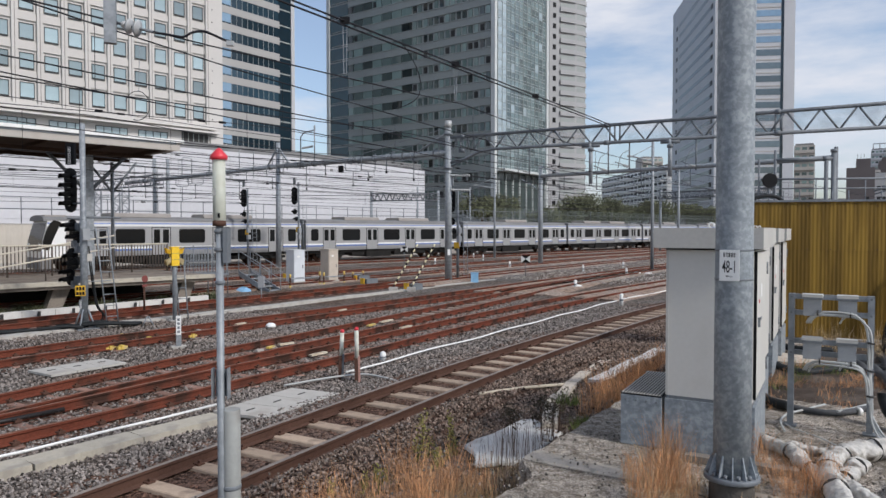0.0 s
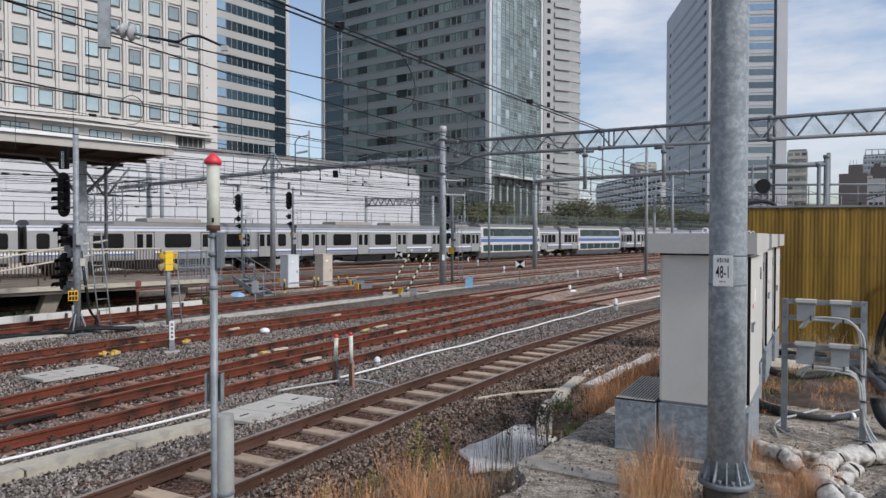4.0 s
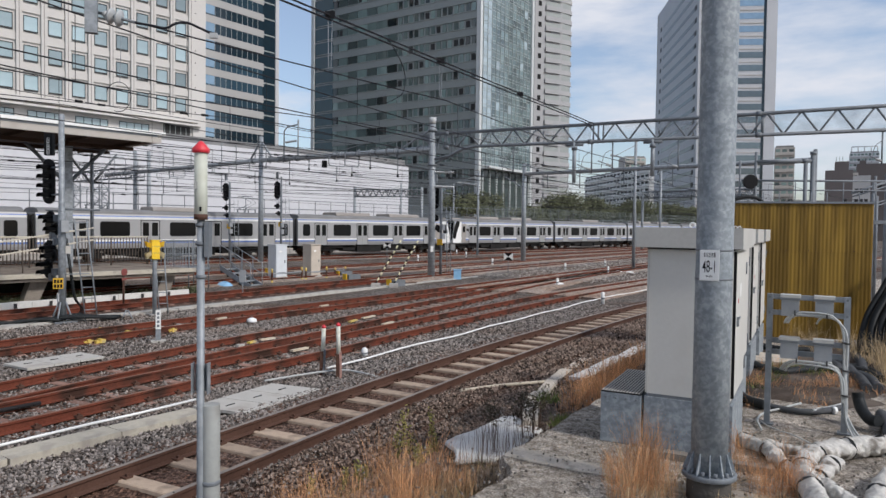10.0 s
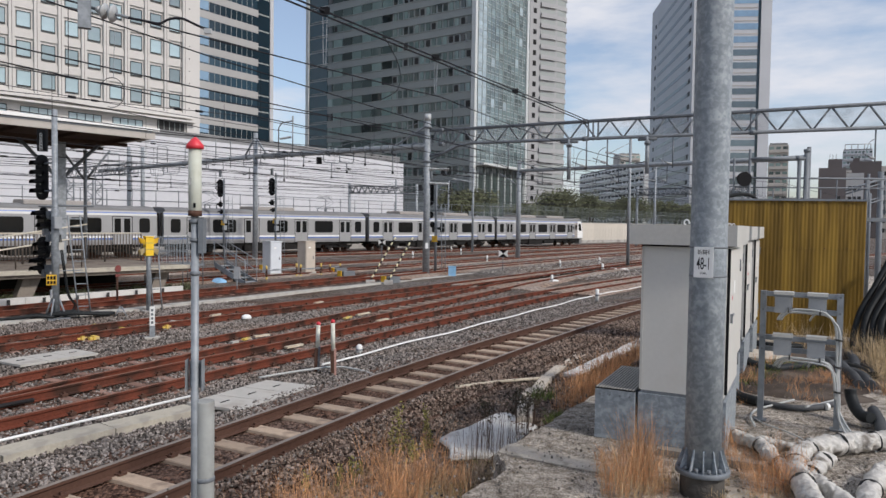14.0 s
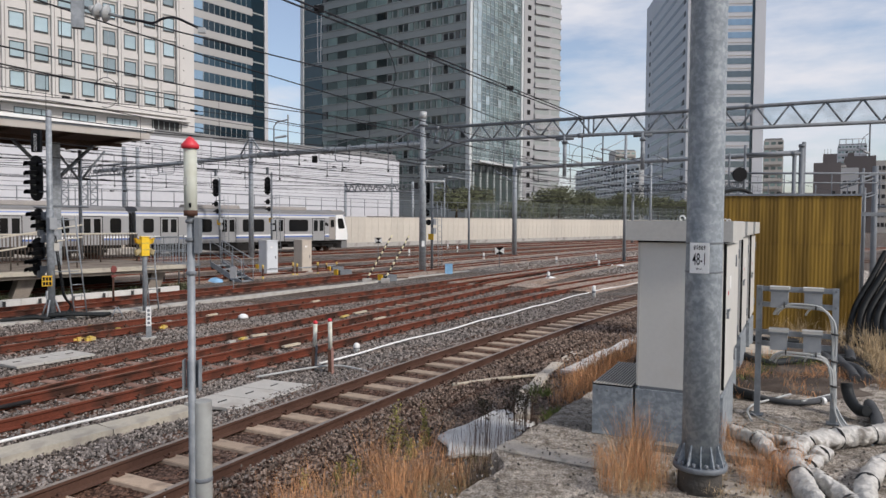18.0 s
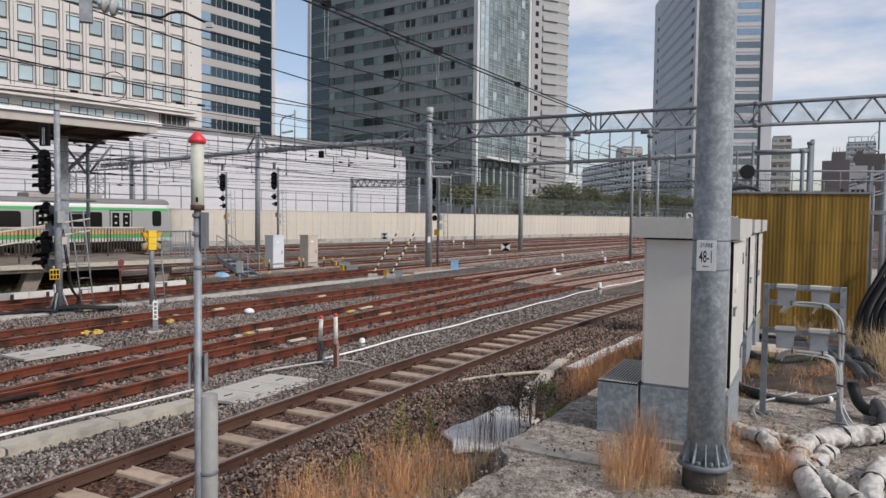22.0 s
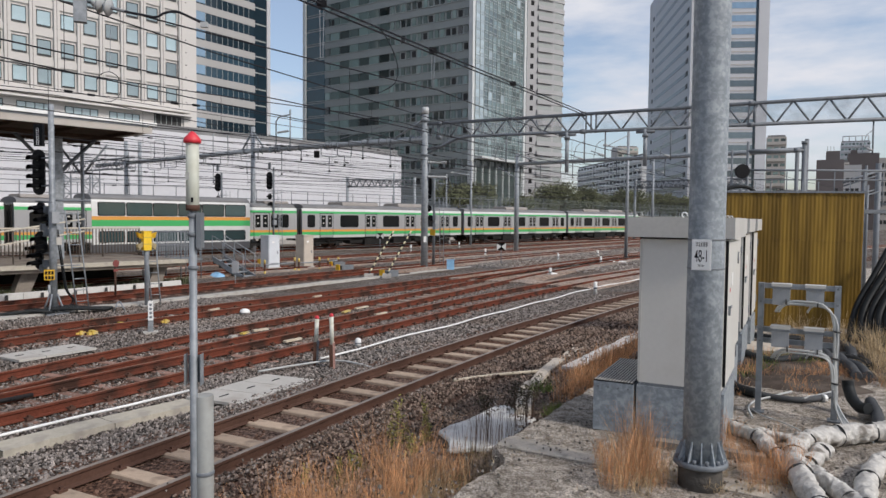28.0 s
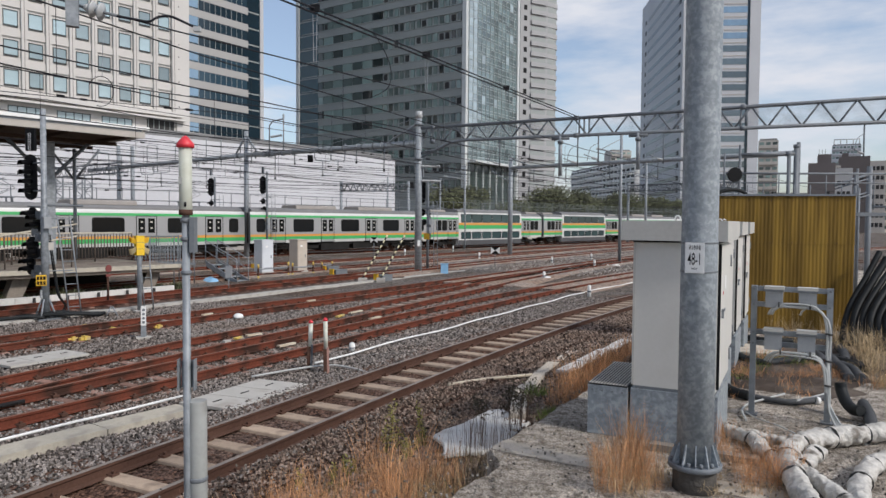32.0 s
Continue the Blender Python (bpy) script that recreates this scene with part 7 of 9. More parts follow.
def signal_head(t, x, y, z, lamps, w=0.42, pitch=0.3, face=-1, turn=24):
    """A black backplate with hooded lamps; it looks along the line."""
    h = pitch * lamps + w * 0.55
    bm = solid(capsule(w, h), 0.05, "x")
    head = part("signal_head", bm, "black", t, "black signal backplate", Matrix.Translation((x, y, z)) @ pose(0, 0, 0, 0, 0, turn))
    for k in range(lamps):
        zz = (k - (lamps - 1) / 2) * pitch
        bm = bmesh.new()
        prof = [(0.1 * math.cos(a), 0.1 * math.sin(a)) for a in (radians(d) for d in range(-20, 201, 20))]
        outer = [bm.verts.new((0.0 if face < 0 else 0.05, p, zz + q)) for p, q in prof]
        tip = [bm.verts.new((face * 0.34, p * 0.95, zz + q * 0.95 - 0.03)) for p, q in prof]
        for i in range(len(prof) - 1):
            bm.faces.new((outer[i], outer[i + 1], tip[i + 1], tip[i]))
        bmesh.ops.solidify(bm, geom=bm.faces[:], thickness=0.012)
        part("hood", bm, "black", head)
        part("lens", rod((face * 0.02, 0, zz), (face * 0.035, 0, zz), 0.085, 12), "lens", head, "dark unlit lens")
    return head


M["lens"] = glass_like("signal_lens", (0.03, 0.035, 0.035), 0.1)


def ladder(t, x, y, z0, z1, w=0.36, lean=0.0):
    lad = part("ladder", rod((x - w / 2, y, z0), (x - w / 2 + lean, y, z1), 0.02, 6), "galv", t, "narrow steel ladder")
    part("stile", rod((x + w / 2, y, z0), (x + w / 2 + lean, y, z1), 0.02, 6), "galv", lad)
    n = int((z1 - z0) / 0.33)
    for k in range(1, n):
        f = k / n
        part("rung", rod((x - w / 2 + lean * f, y, z0 + (z1 - z0) * f), (x + w / 2 + lean * f, y, z0 + (z1 - z0) * f), 0.014, 6), "galv", lad)


def main_signal():
    t = thing("railway_signal", pose(-10.5, 20.3, -0.2, 0, 0, TURN), "tall signal mast with black lamp heads and ladder", "signal")
    part("mast", turned([(0.10, 0), (0.10, 3.2), (0.078, 3.25), (0.078, 6.0), (0.0, 6.02)], 16), "galv", t)
    part("base_plate", bbox(-0.3, 0.3, -0.3, 0.3, 0, 0.06, 0.01), "galv_dark", t)
    for k in range(4):
        a = radians(45 + 90 * k)
        part("base_fin", rod((0.3 * math.cos(a), 0.3 * math.sin(a), 0.05), (0.1 * math.cos(a), 0.1 * math.sin(a), 0.6), 0.025, 6), "galv", t)
    signal_head(t, -0.1, 0.74, 4.1, 4, 0.44, 0.27)
    ind = part("route_indicator", bbox(-0.12, 0.0, 0.62, 0.88, 4.86, 5.5, 0.02), "black", t, "black route indicator with dotted figures", Matrix.Translation((-0.06, 0.75, 0)) @ pose(0, 0, 0, 0, 0, 38) @ Matrix.Translation((0.06, -0.75, 0)))
    for z in (5.3, 5.12, 4.96):
        for s in (-1, 1):
            bm = bmesh.new()
            tube(bm, [(-0.13, 0.75 + 0.04 * math.cos(a), z + s * 0.0 + 0.04 * math.sin(a) + s * 0.035) for a in (2 * math.pi * q / 8 for q in range(9))], 0.007, 5)
            part("figure_dots", bm, "white", ind)
    signal_head(t, -0.05, 0.78, 3.05, 1, 0.3, 0.2)
    signal_head(t, 0.0, 0.55, 2.82, 2, 0.28, 0.22)
    signal_head(t, -0.1, 0.66, 2.15, 1, 0.36, 0.26, turn=35)
    signal_head(t, -0.1, 0.5, 1.92, 1, 0.3, 0.2)
    signal_head(t, -0.1, 0.82, 1.55, 2, 0.28, 0.22)
    for y, z in ((0.3, 3.02), (0.62, 2.5), (0.35, 2.35), (0.7, 1.3), (0.45, 1.45)):
        part("small_box", bbox(-0.1, 0.06, y - 0.09, y + 0.09, z - 0.1, z + 0.1, 0.015), "galv_dark", t)
    part("cross_arm", rod((-0.05, -0.1, 3.22), (-0.05, 1.1, 3.26), 0.022, 6), "galv_dark", t)
    for z, y in ((4.5, 0.74), (3.7, 0.74), (2.9, 0.55), (2.25, 0.6), (1.75, 0.75)):
        part("bracket", rod((0, 0, z), (-0.05, y, z), 0.025, 6), "galv_dark", t)
    part("junction_box", bbox(-0.1, 0.1, -0.24, -0.09, 2.62, 2.95, 0.02), "box_grey", t)
    part("pale_box", bbox(0.06, 0.2, -0.1, 0.06, 2.0, 2.22, 0.02), "pale", t)
    plate = part("yellow_plate", bbox(-0.13, 0.13, -0.02, 0.0, 1.0, 1.3, 0.005), "yellow", t, "yellow plate with dark marks", pose(0, 0, 0, 0, 0, -20) @ Matrix.Translation((-0.1, -0.13, 0)))
    for k in range(6):
        part("mark", bbox(-0.11 + 0.078 * (k % 3), -0.05 + 0.078 * (k % 3), -0.026, -0.019, 1.025 + 0.135 * (k // 3), 1.125 + 0.135 * (k // 3), 0.002, 1), "black", plate)
    part("white_plate", bbox(-0.13, -0.115, -0.08, 0.06, 0.62, 0.86, 0.004), "white", t)
    ladder(t, 0.75, -0.15, 0.0, 3.0, 0.34, -0.3)
    for z in (1.4, 2.9):
        part("stay", rod((0, 0, z), (0.7, -0.15, z), 0.018, 6), "galv", t)
    part("arm", rod((0.0, 0, 3.28), (1.1, 0.1, 3.28), 0.03, 6), "galv_dark", t)
    for y, z in ((0.05, 0.5), (-0.05, 0.8), (0.1, 1.2)):
        bm = bmesh.new()
        tube(bm, soft_line([(0.12, y, 2.2 + z * 0.3), (0.25, y, 1.4), (0.32, y - 0.1, 0.7), (0.55, y, 0.35), (0.35, y, 0.12), (0.1, y, 0.05)], 5), 0.016, 6)
        part("cable", bm, "hose", t)
    for k in range(3):
        hose([(-10.4, 20.0 + 0.15 * k, -0.10), (-10.8, 19.75 + 0.1 * k, -0.04), (-11.4, 19.4, -0.08), (-12.2, 19.2 - 0.2 * k, -0.09), (-13.6, 18.4, -0.1)], 0.045, "hose", "black cable on the ballast by the signal", "cables by the signal")
    for k in range(3):
        hose([(-11.0 + 0.1 * k, 19.9 + 0.1 * k, -0.09), (-10.3, 20.15 + 0.12 * k, -0.03 + 0.02 * k), (-9.7, 20.45 + 0.1 * k, -0.05), (-9.15, 20.75 + 0.15 * k, -0.10)], 0.05, "hose", "black cable on the ballast by the signal", "cables by the signal")


main_signal()


def small_signal(x, y, h, head_z, label, ladder_side=1):
    t = thing("railway_signal", pose(x, y, -0.2, 0, 0, TURN), label, "signal", "smaller signals")
    part("mast", turned([(0.08, 0), (0.07, h)], 10), "galv_dark", t)
    signal_head(t, -0.05, 0.45, head_z, 4, 0.46, 0.27)
    part("route_indicator", bbox(-0.08, 0.02, 0.33, 0.57, head_z + 0.85, head_z + 1.35, 0.02), "galv_dark", t)
    part("bracket", rod((0, 0, head_z - 0.5), (0, 0.45, head_z - 0.4), 0.03, 6), "galv_dark", t)
    signal_head(t, -0.1, 0.35, head_z - 1.2, 1, 0.36, 0.2)
    signal_head(t, -0.1, 0.2, head_z - 1.75, 1, 0.26, 0.2)
    part("lamp_bracket", rod((-0.1, 0.6, head_z - 1.2), (0.0, 0.0, head_z - 1.2), 0.022, 6), "galv_dark", t)
    part("yellow_plate", bbox(-0.11, -0.09, -0.2, 0.2, head_z - 2.75, head_z - 2.4, 0.01), "yellow", t)
    part("crossbar", rod((-0.1, -0.7, head_z - 0.95), (0.0, 0.6, head_z - 0.95), 0.025, 6), "galv_dark", t)
    for z in (2.2, 2.7):
        part("junction_box", bbox(-0.12, 0.12, -0.22, 0.0, z, z + 0.35, 0.02), "box_grey", t)
    ladder(t, 0.5, -0.2, 0.0, head_z - 0.6, 0.34, -0.1)


small_signal(-14.6, 52.0, 6.0, 5.3, "signal mast with black heads beyond the platform end")
small_signal(-10.9, 52.5, 6.5, 5.5, "signal mast with black heads beside the pipe column")
small_signal(0.85, 40.0, 5.2, 4.6, "signal mast with black head beside the portal column")


M["lamp_yellow"] = material("lamp_yellow", (0.86, 0.56, 0.025), 0.5, 0, 0.12, 4, 30)
M["hood_pale"] = material("faded_hood", (0.62, 0.52, 0.30), 0.6, 0, 0.2, 6, 30)


def yellow_lamp():
    t = thing("yellow_signal", pose(-8.55, 22.1, -0.2, 0, 0, 40), "yellow hooded lamp box on a grey post", "signal")
    part("post", turned([(0.07, 0), (0.07, 1.75), (0.05, 1.8)], 12), "galv", t)
    part("foot", bbox(-0.18, 0.18, -0.18, 0.18, 0, 0.05, 0.01), "concrete", t)
    part("lamp_box", bbox(-0.12, 0.12, -0.12, 0.12, 1.78, 2.36, 0.03), "lamp_yellow", t)
    for e in (-1, 1):
        for z, dz, mat in ((2.2, 0.06, "lamp_yellow"), (1.99, -0.12, "hood_pale")):
            bm = bmesh.new()
            a = [bm.verts.new((e * 0.10, 0.075 * p, z + 0.075 * q)) for p, q in ((-1, -1), (1, -1), (1, 1), (-1, 1))]
            b = [bm.verts.new((e * (0.25 + 0.04 * (q > 0)), 0.085 * p, z + dz + 0.082 * q)) for p, q in ((-1, -1), (1, -1), (1, 1), (-1, 1))]
            for k in range(4):
                bm.faces.new((a[k], a[(k + 1) % 4], b[(k + 1) % 4], b[k]))
            bmesh.ops.solidify(bm, geom=bm.faces[:], thickness=0.012)
            bmesh.ops.recalc_face_normals(bm, faces=bm.faces)
            hood = part("hood", bm, mat, t, "pale hood" if dz < 0 else "")
            part("lens", rod((e * 0.12, 0, z), (e * 0.2, 0, z + 0.4 * dz), 0.066, 12), "black", hood, "dark lens inside the hood")
    part("roof", bbox(-0.14, 0.14, -0.14, 0.14, 2.36, 2.385, 0.008), "lamp_yellow", t)
    for z in (1.97, 2.17):
        part("seam", bbox(-0.123, 0.123, -0.123, 0.123, z, z + 0.01, 0.002, 1), "galv_dark", t)
    ladder(t, 0.32, 0.1, 0.0, 1.75, 0.28, -0.12)


yellow_lamp()


def red_disc_sign():
    t = thing("disc_sign", pose(-10.17, 23.6, -0.2, 0, 0, 62), "small faded red disc sign on a brown post", "sign")
    part("post", turned([(0.035, 0), (0.035, 1.1)], 8), "rust_dark", t)
    part("disc", rod((0, -0.05, 1.25), (0, -0.03, 1.25), 0.12, 18), "red_faded", t)
    part("rib", bbox(-0.09, 0.09, -0.04, -0.02, 0.98, 1.06, 0.005, 1), "red_faded", t)


M["red_faded"] = material("faded_red", (0.21, 0.066, 0.06), 0.7, 0, 0.25, 8, 40)
red_disc_sign()


def km_post():
    t = thing("marker_stake", pose(-6.53, 17.1, -0.2, 0, 0, 20), "white stake with dark marks on concrete pad", "marker")
    part("pad", bbox(-0.17, 0.17, -0.13, 0.13, 0, 0.05, 0.01), "pale", t)
    part("stake", bbox(-0.06, 0.06, -0.04, 0.04, 0.05, 0.78, 0.012), "galv", t)
    part("plate", bbox(-0.058, 0.058, -0.055, -0.04, 0.33, 0.8, 0.02), "white", t)
    for k in range(4):
        part("mark", bbox(-0.028, 0.028, -0.06, -0.055, 0.38 + 0.1 * k, 0.44 + 0.1 * k, 0.002, 1), "galv_dark", t)


km_post()


def red_top_posts():
    for x, y, h, lean in ((-2.0, 13.5, 0.98, 2), (-1.64, 13.25, 1.06, -1)):
        t = thing("red_topped_stake", pose(x, y, -0.2, 0, lean, 10), "white stake with red top and rusty foot", "marker", "red-topped stakes")
        part("foot", bbox(-0.05, 0.012, -0.05, 0.05, 0, 0.47, 0.01), "rust_dark", t)
        part("stake", turned([(0.04, 0.43), (0.04, h - 0.06)], 14), "ivory", t)
        part("top", turned([(0.044, h - 0.06), (0.044, h - 0.03), (0.018, h), (0.0, h + 0.004)], 14), "red", t)
        part("strap", bbox(0.016, 0.056, -0.04, 0.04, 0.0, 0.5, 0.006), "galv_dark" if lean > 0 else "rust_pink", t)


M["rust_pink"] = material("pale_rust", (0.42, 0.24, 0.2), 0.8, 0, 0.3, 8, 40)
red_top_posts()


def yard_cabinet(x, y, w, d, h, turn, mat, label):
    t = thing("trackside_cabinet", pose(x, y, -0.2, 0, 0, turn), label, "cabinet", "cabinets beside the tracks")
    part("plinth", bbox(-w / 2 - 0.05, w / 2 + 0.05, -0.05, d + 0.05, 0, 0.2, 0.02), "concrete", t)
    part("body", bbox(-w / 2, w / 2, 0, d, 0.2, h, 0.015), mat, t)
    part("roof", bbox(-w / 2 - 0.04, w / 2 + 0.04, -0.04, d + 0.04, h, h + 0.05, 0.01), mat, t)
    dr = part("door", bbox(-w / 2 + 0.04, w / 2 - 0.04, -0.02, 0.0, 0.28, h - 0.06, 0.006), mat, t)
    part("handle", bbox(w / 2 - 0.16, w / 2 - 0.12, -0.045, -0.018, 0.9, 1.05, 0.005), "galv_dark", dr)
    part("small_plate", bbox(-0.14, 0.0, -0.026, -0.02, h - 0.35, h - 0.26, 0.002, 1), "white", dr)
    part("vent", bbox(-w / 2 + 0.1, w / 2 - 0.1, -0.026, -0.02, 0.34, 0.42, 0.002, 1), "galv_dark", dr)


M["pale_blue_paint"] = material("pale_blue_paint", (0.60, 0.63, 0.66), 0.5, 0, 0.1, 2, 30)
M["beige_paint"] = material("beige_paint", (0.50, 0.44, 0.37), 0.6, 0, 0.15, 2, 30)
yard_cabinet(-7.55, 36.5, 0.66, 0.75, 1.82, 45, "pale_blue_paint", "pale blue-grey steel cabinet on the ballast")
yard_cabinet(-5.95, 37.7, 0.62, 0.75, 1.82, 45, "beige_paint", "beige steel cabinet on the ballast")


# ---- small things of the yard ----
def flat_slab(pts, label, thick=0.045):
    """A pair of concrete cover slabs lying flush in the ballast, from one corner along two edges."""
    o, a, b = Vector((*pts[0], -0.16)), Vector((*pts[1], -0.16)), Vector((*pts[2], -0.16))
    t = thing("cover_slab", Matrix.Translation(o), label, "slab")
    x, y = a - o, b - o
    n = 3
    for k in range(n):
        bm = bmesh.new()
        p, q = x * (k / n) + x * 0.004, x * ((k + 1) / n) - x * 0.004
        lo = [bm.verts.new(v) for v in (p, q, q + y, p + y)]
        hi = [bm.verts.new(v.co + Vector((0, 0, thick))) for v in lo]
        bm.faces.new(lo[::-1]), bm.faces.new(hi)
        for i in range(4):
            j = (i + 1) % 4
            bm.faces.new((lo[i], lo[j], hi[j], hi[i]))
        bevelled(bm, 0.01, 1)
        part("slab_piece", bm, "pale", t)
        slot = [x * ((k + 0.35) / n) + y * 0.45, x * ((k + 0.65) / n) + y * 0.45]
        part("slot", rod(slot[0] + Vector((0, 0, thick)), slot[1] + Vector((0, 0, thick)), 0.012, 6), "black", t)


flat_slab([(-8.38, 13.94), (-7.5, 15.25), (-7.66, 13.5)], "pale concrete cover slabs flush with the ballast")
flat_slab([(-3.6, 10.8), (-2.72, 12.4), (-2.67, 10.4)], "pale concrete cover slabs beside the near track")


def troughs():
    """Rows of concrete trough lids along the tracks."""
    runs = [("cable_trough", [(-4, 9.1), (0, 9.3), (2.7, 9.42), (4.1, 9.58), (5.4, 9.68)], 0.42, "trough_cream", -0.1),
            ("cable_trough", [(-2, 20.1), (5.4, 21.2), (8.6, 21.75), (12.6, 22.2), (18.6, 23.2), (24.3, 24.0), (34, 25.4)], 0.42, "pale", -0.12),
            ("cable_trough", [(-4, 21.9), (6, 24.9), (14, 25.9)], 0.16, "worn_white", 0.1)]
    for name, ctrl, w, mat, z in runs:
        line = spline(ctrl, 1.0)
        t = thing(name, Matrix(), "line of pale concrete cable trough lids", "trough", "cable troughs")
        for p, q in zip(line, line[1:]):
            d = q - p
            L = float(np.linalg.norm(d))
            part("lid", bbox(0.008, L - 0.008, -w / 2, w / 2, -0.4, 0, 0.012, 1), mat, t, "", spot(*p, z + random.uniform(-0.01, 0.01), math.degrees(math.atan2(d[1], d[0])) + random.uniform(-0.7, 0.7)))
    t = thing("cable_trough", Matrix(), "broken pale concrete trough pieces by the slab", "trough", "cable troughs")
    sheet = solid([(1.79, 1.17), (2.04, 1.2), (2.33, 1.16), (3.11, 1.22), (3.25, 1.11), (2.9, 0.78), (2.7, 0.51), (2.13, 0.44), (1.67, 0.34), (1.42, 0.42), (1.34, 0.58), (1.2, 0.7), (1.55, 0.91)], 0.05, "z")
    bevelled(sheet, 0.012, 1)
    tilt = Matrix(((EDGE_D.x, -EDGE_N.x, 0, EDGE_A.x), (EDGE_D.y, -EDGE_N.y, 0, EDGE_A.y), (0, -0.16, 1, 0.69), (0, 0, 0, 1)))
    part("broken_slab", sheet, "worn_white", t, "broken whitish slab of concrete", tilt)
    for p, q in (((1.15, 7.48, 0.59), (1.33, 8.44, 0.55)), ((1.335, 8.48, 0.54), (1.62, 10.05, 0.25)), ((1.63, 10.1, 0.24), (1.955, 11.7, -0.09))):
        d = Vector(q) - Vector(p)
        part("trough_piece", bbox(0, d.length, -0.09, 0.09, -0.2, 0.03, 0.02, 2), "slab_pale", t, "", pose(*p, 0, -math.degrees(math.asin(d.z / d.length)), math.degrees(math.atan2(d.y, d.x))))
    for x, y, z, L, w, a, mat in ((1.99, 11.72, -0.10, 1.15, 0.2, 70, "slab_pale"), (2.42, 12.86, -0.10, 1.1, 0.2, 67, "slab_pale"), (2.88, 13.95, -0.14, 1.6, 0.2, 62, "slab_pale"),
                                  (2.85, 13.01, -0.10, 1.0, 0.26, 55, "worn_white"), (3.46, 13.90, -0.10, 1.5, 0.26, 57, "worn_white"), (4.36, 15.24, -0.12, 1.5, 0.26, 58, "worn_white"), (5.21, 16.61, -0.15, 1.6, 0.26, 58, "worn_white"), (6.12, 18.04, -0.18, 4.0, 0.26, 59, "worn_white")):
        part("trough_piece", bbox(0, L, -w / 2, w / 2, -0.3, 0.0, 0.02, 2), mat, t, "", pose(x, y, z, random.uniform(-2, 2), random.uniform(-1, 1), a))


troughs()


def white_conduit():
    pts = [at(u, v, -0.12 + 0.015 * math.sin(u * 1.7)) for u, v in spline([(8.75, 10.75), (10, 11.03), (11.3, 11.3), (13.7, 11.69), (17.2, 12.37), (21.8, 13.2), (25, 13.8), (29.9, 14.25), (40, 14.9)], 0.7)]
    o = pts[0].copy()
    bm = bmesh.new()
    tube(bm, [p - o for p in pts], 0.022, 8)
    whole("cable_conduit", bm, "white", Matrix.Translation(o), "long white cable conduit on the ballast", "conduit")
    pts = [at(u, v, -0.06) for u, v in spline([(-3, 9.6), (2.8, 9.74), (3.9, 9.9), (4.6, 9.96), (5.6, 10.12)], 0.7)]
    o = pts[0].copy()
    bm = bmesh.new()
    tube(bm, [p - o for p in pts], 0.02, 8)
    whole("cable_conduit", bm, "white", Matrix.Translation(o), "white cable conduit beside trough lids", "conduit")
    hose([(-2.9, 12.6, -0.12), (-2.2, 13.2, -0.11), (-1.6, 13.5, -0.1), (-1.1, 13.25, -0.12), (-0.75, 12.85, -0.14)], 0.02, "grey_cable", "thin pale cable looped over the ballast", "loose cables")
    hose([(0.62, 11.9, -0.11), (1.4, 12.3, -0.1), (2.2, 12.6, -0.1)], 0.03, "straw_pipe", "thin pale pole lying beside the track", "loose cables")
    hose([(3.6, 10.6, 0.5), (4.3, 13.0, 0.35), (5.6, 16.0, 0.1), (7.0, 18.0, 0.3)], 0.012, "grey_cable", "thin slack cable near the slab", "loose cables")


M["straw_pipe"] = material("weathered_pole", (0.46, 0.40, 0.31), 0.8, 0, 0.2, 5, 30)
white_conduit()


def stakes():
    """Small white stakes with grey bands here and there in the yard."""
    for x, y, h in ((-1.34, 15.45, 0.16), (6.52, 34.2, 0.42), (6.82, 26.5, 0.45), (3.04, 69.0, 0.6), (3.71, 64.0, 0.6), (4.98, 51.8, 0.55), (9.49, 47.0, 0.5), (-0.64, 56.0, 0.6), (11.5, 43.5, 0.5), (13.5, 52.0, 0.5)):
        t = thing("white_stake", pose(x, y, -0.2, 0, 0, 15), "small white stake with dark band in ballast", "marker", "white stakes")
        part("stake", turned([(0.07, 0), (0.07, h), (0.03, h + 0.04), (0.0, h + 0.045)], 10), "white", t)
        part("band", turned([(0.0715, h * 0.45), (0.0725, h * 0.46), (0.0725, h * 0.6), (0.0715, h * 0.61)], 10), "galv_dark", t)
    t = whole("white_dome", turned([(0.14, 0), (0.155, 0.03), (0.13, 0.09), (0.06, 0.125), (0.0, 0.13)], 16), "white", pose(-5.1, 20.5, -0.16), "white domed cap lying on the ballast", "cap")
    for x, y in ((6.7, 34.6), (12.6, 45.0), (13.2, 44.6)):
        whole("white_dome", turned([(0.26, 0), (0.3, 0.04), (0.2, 0.12), (0.0, 0.16)], 14), "white", pose(x, y, -0.16), "white domed cap lying on the ballast", "cap")


stakes()


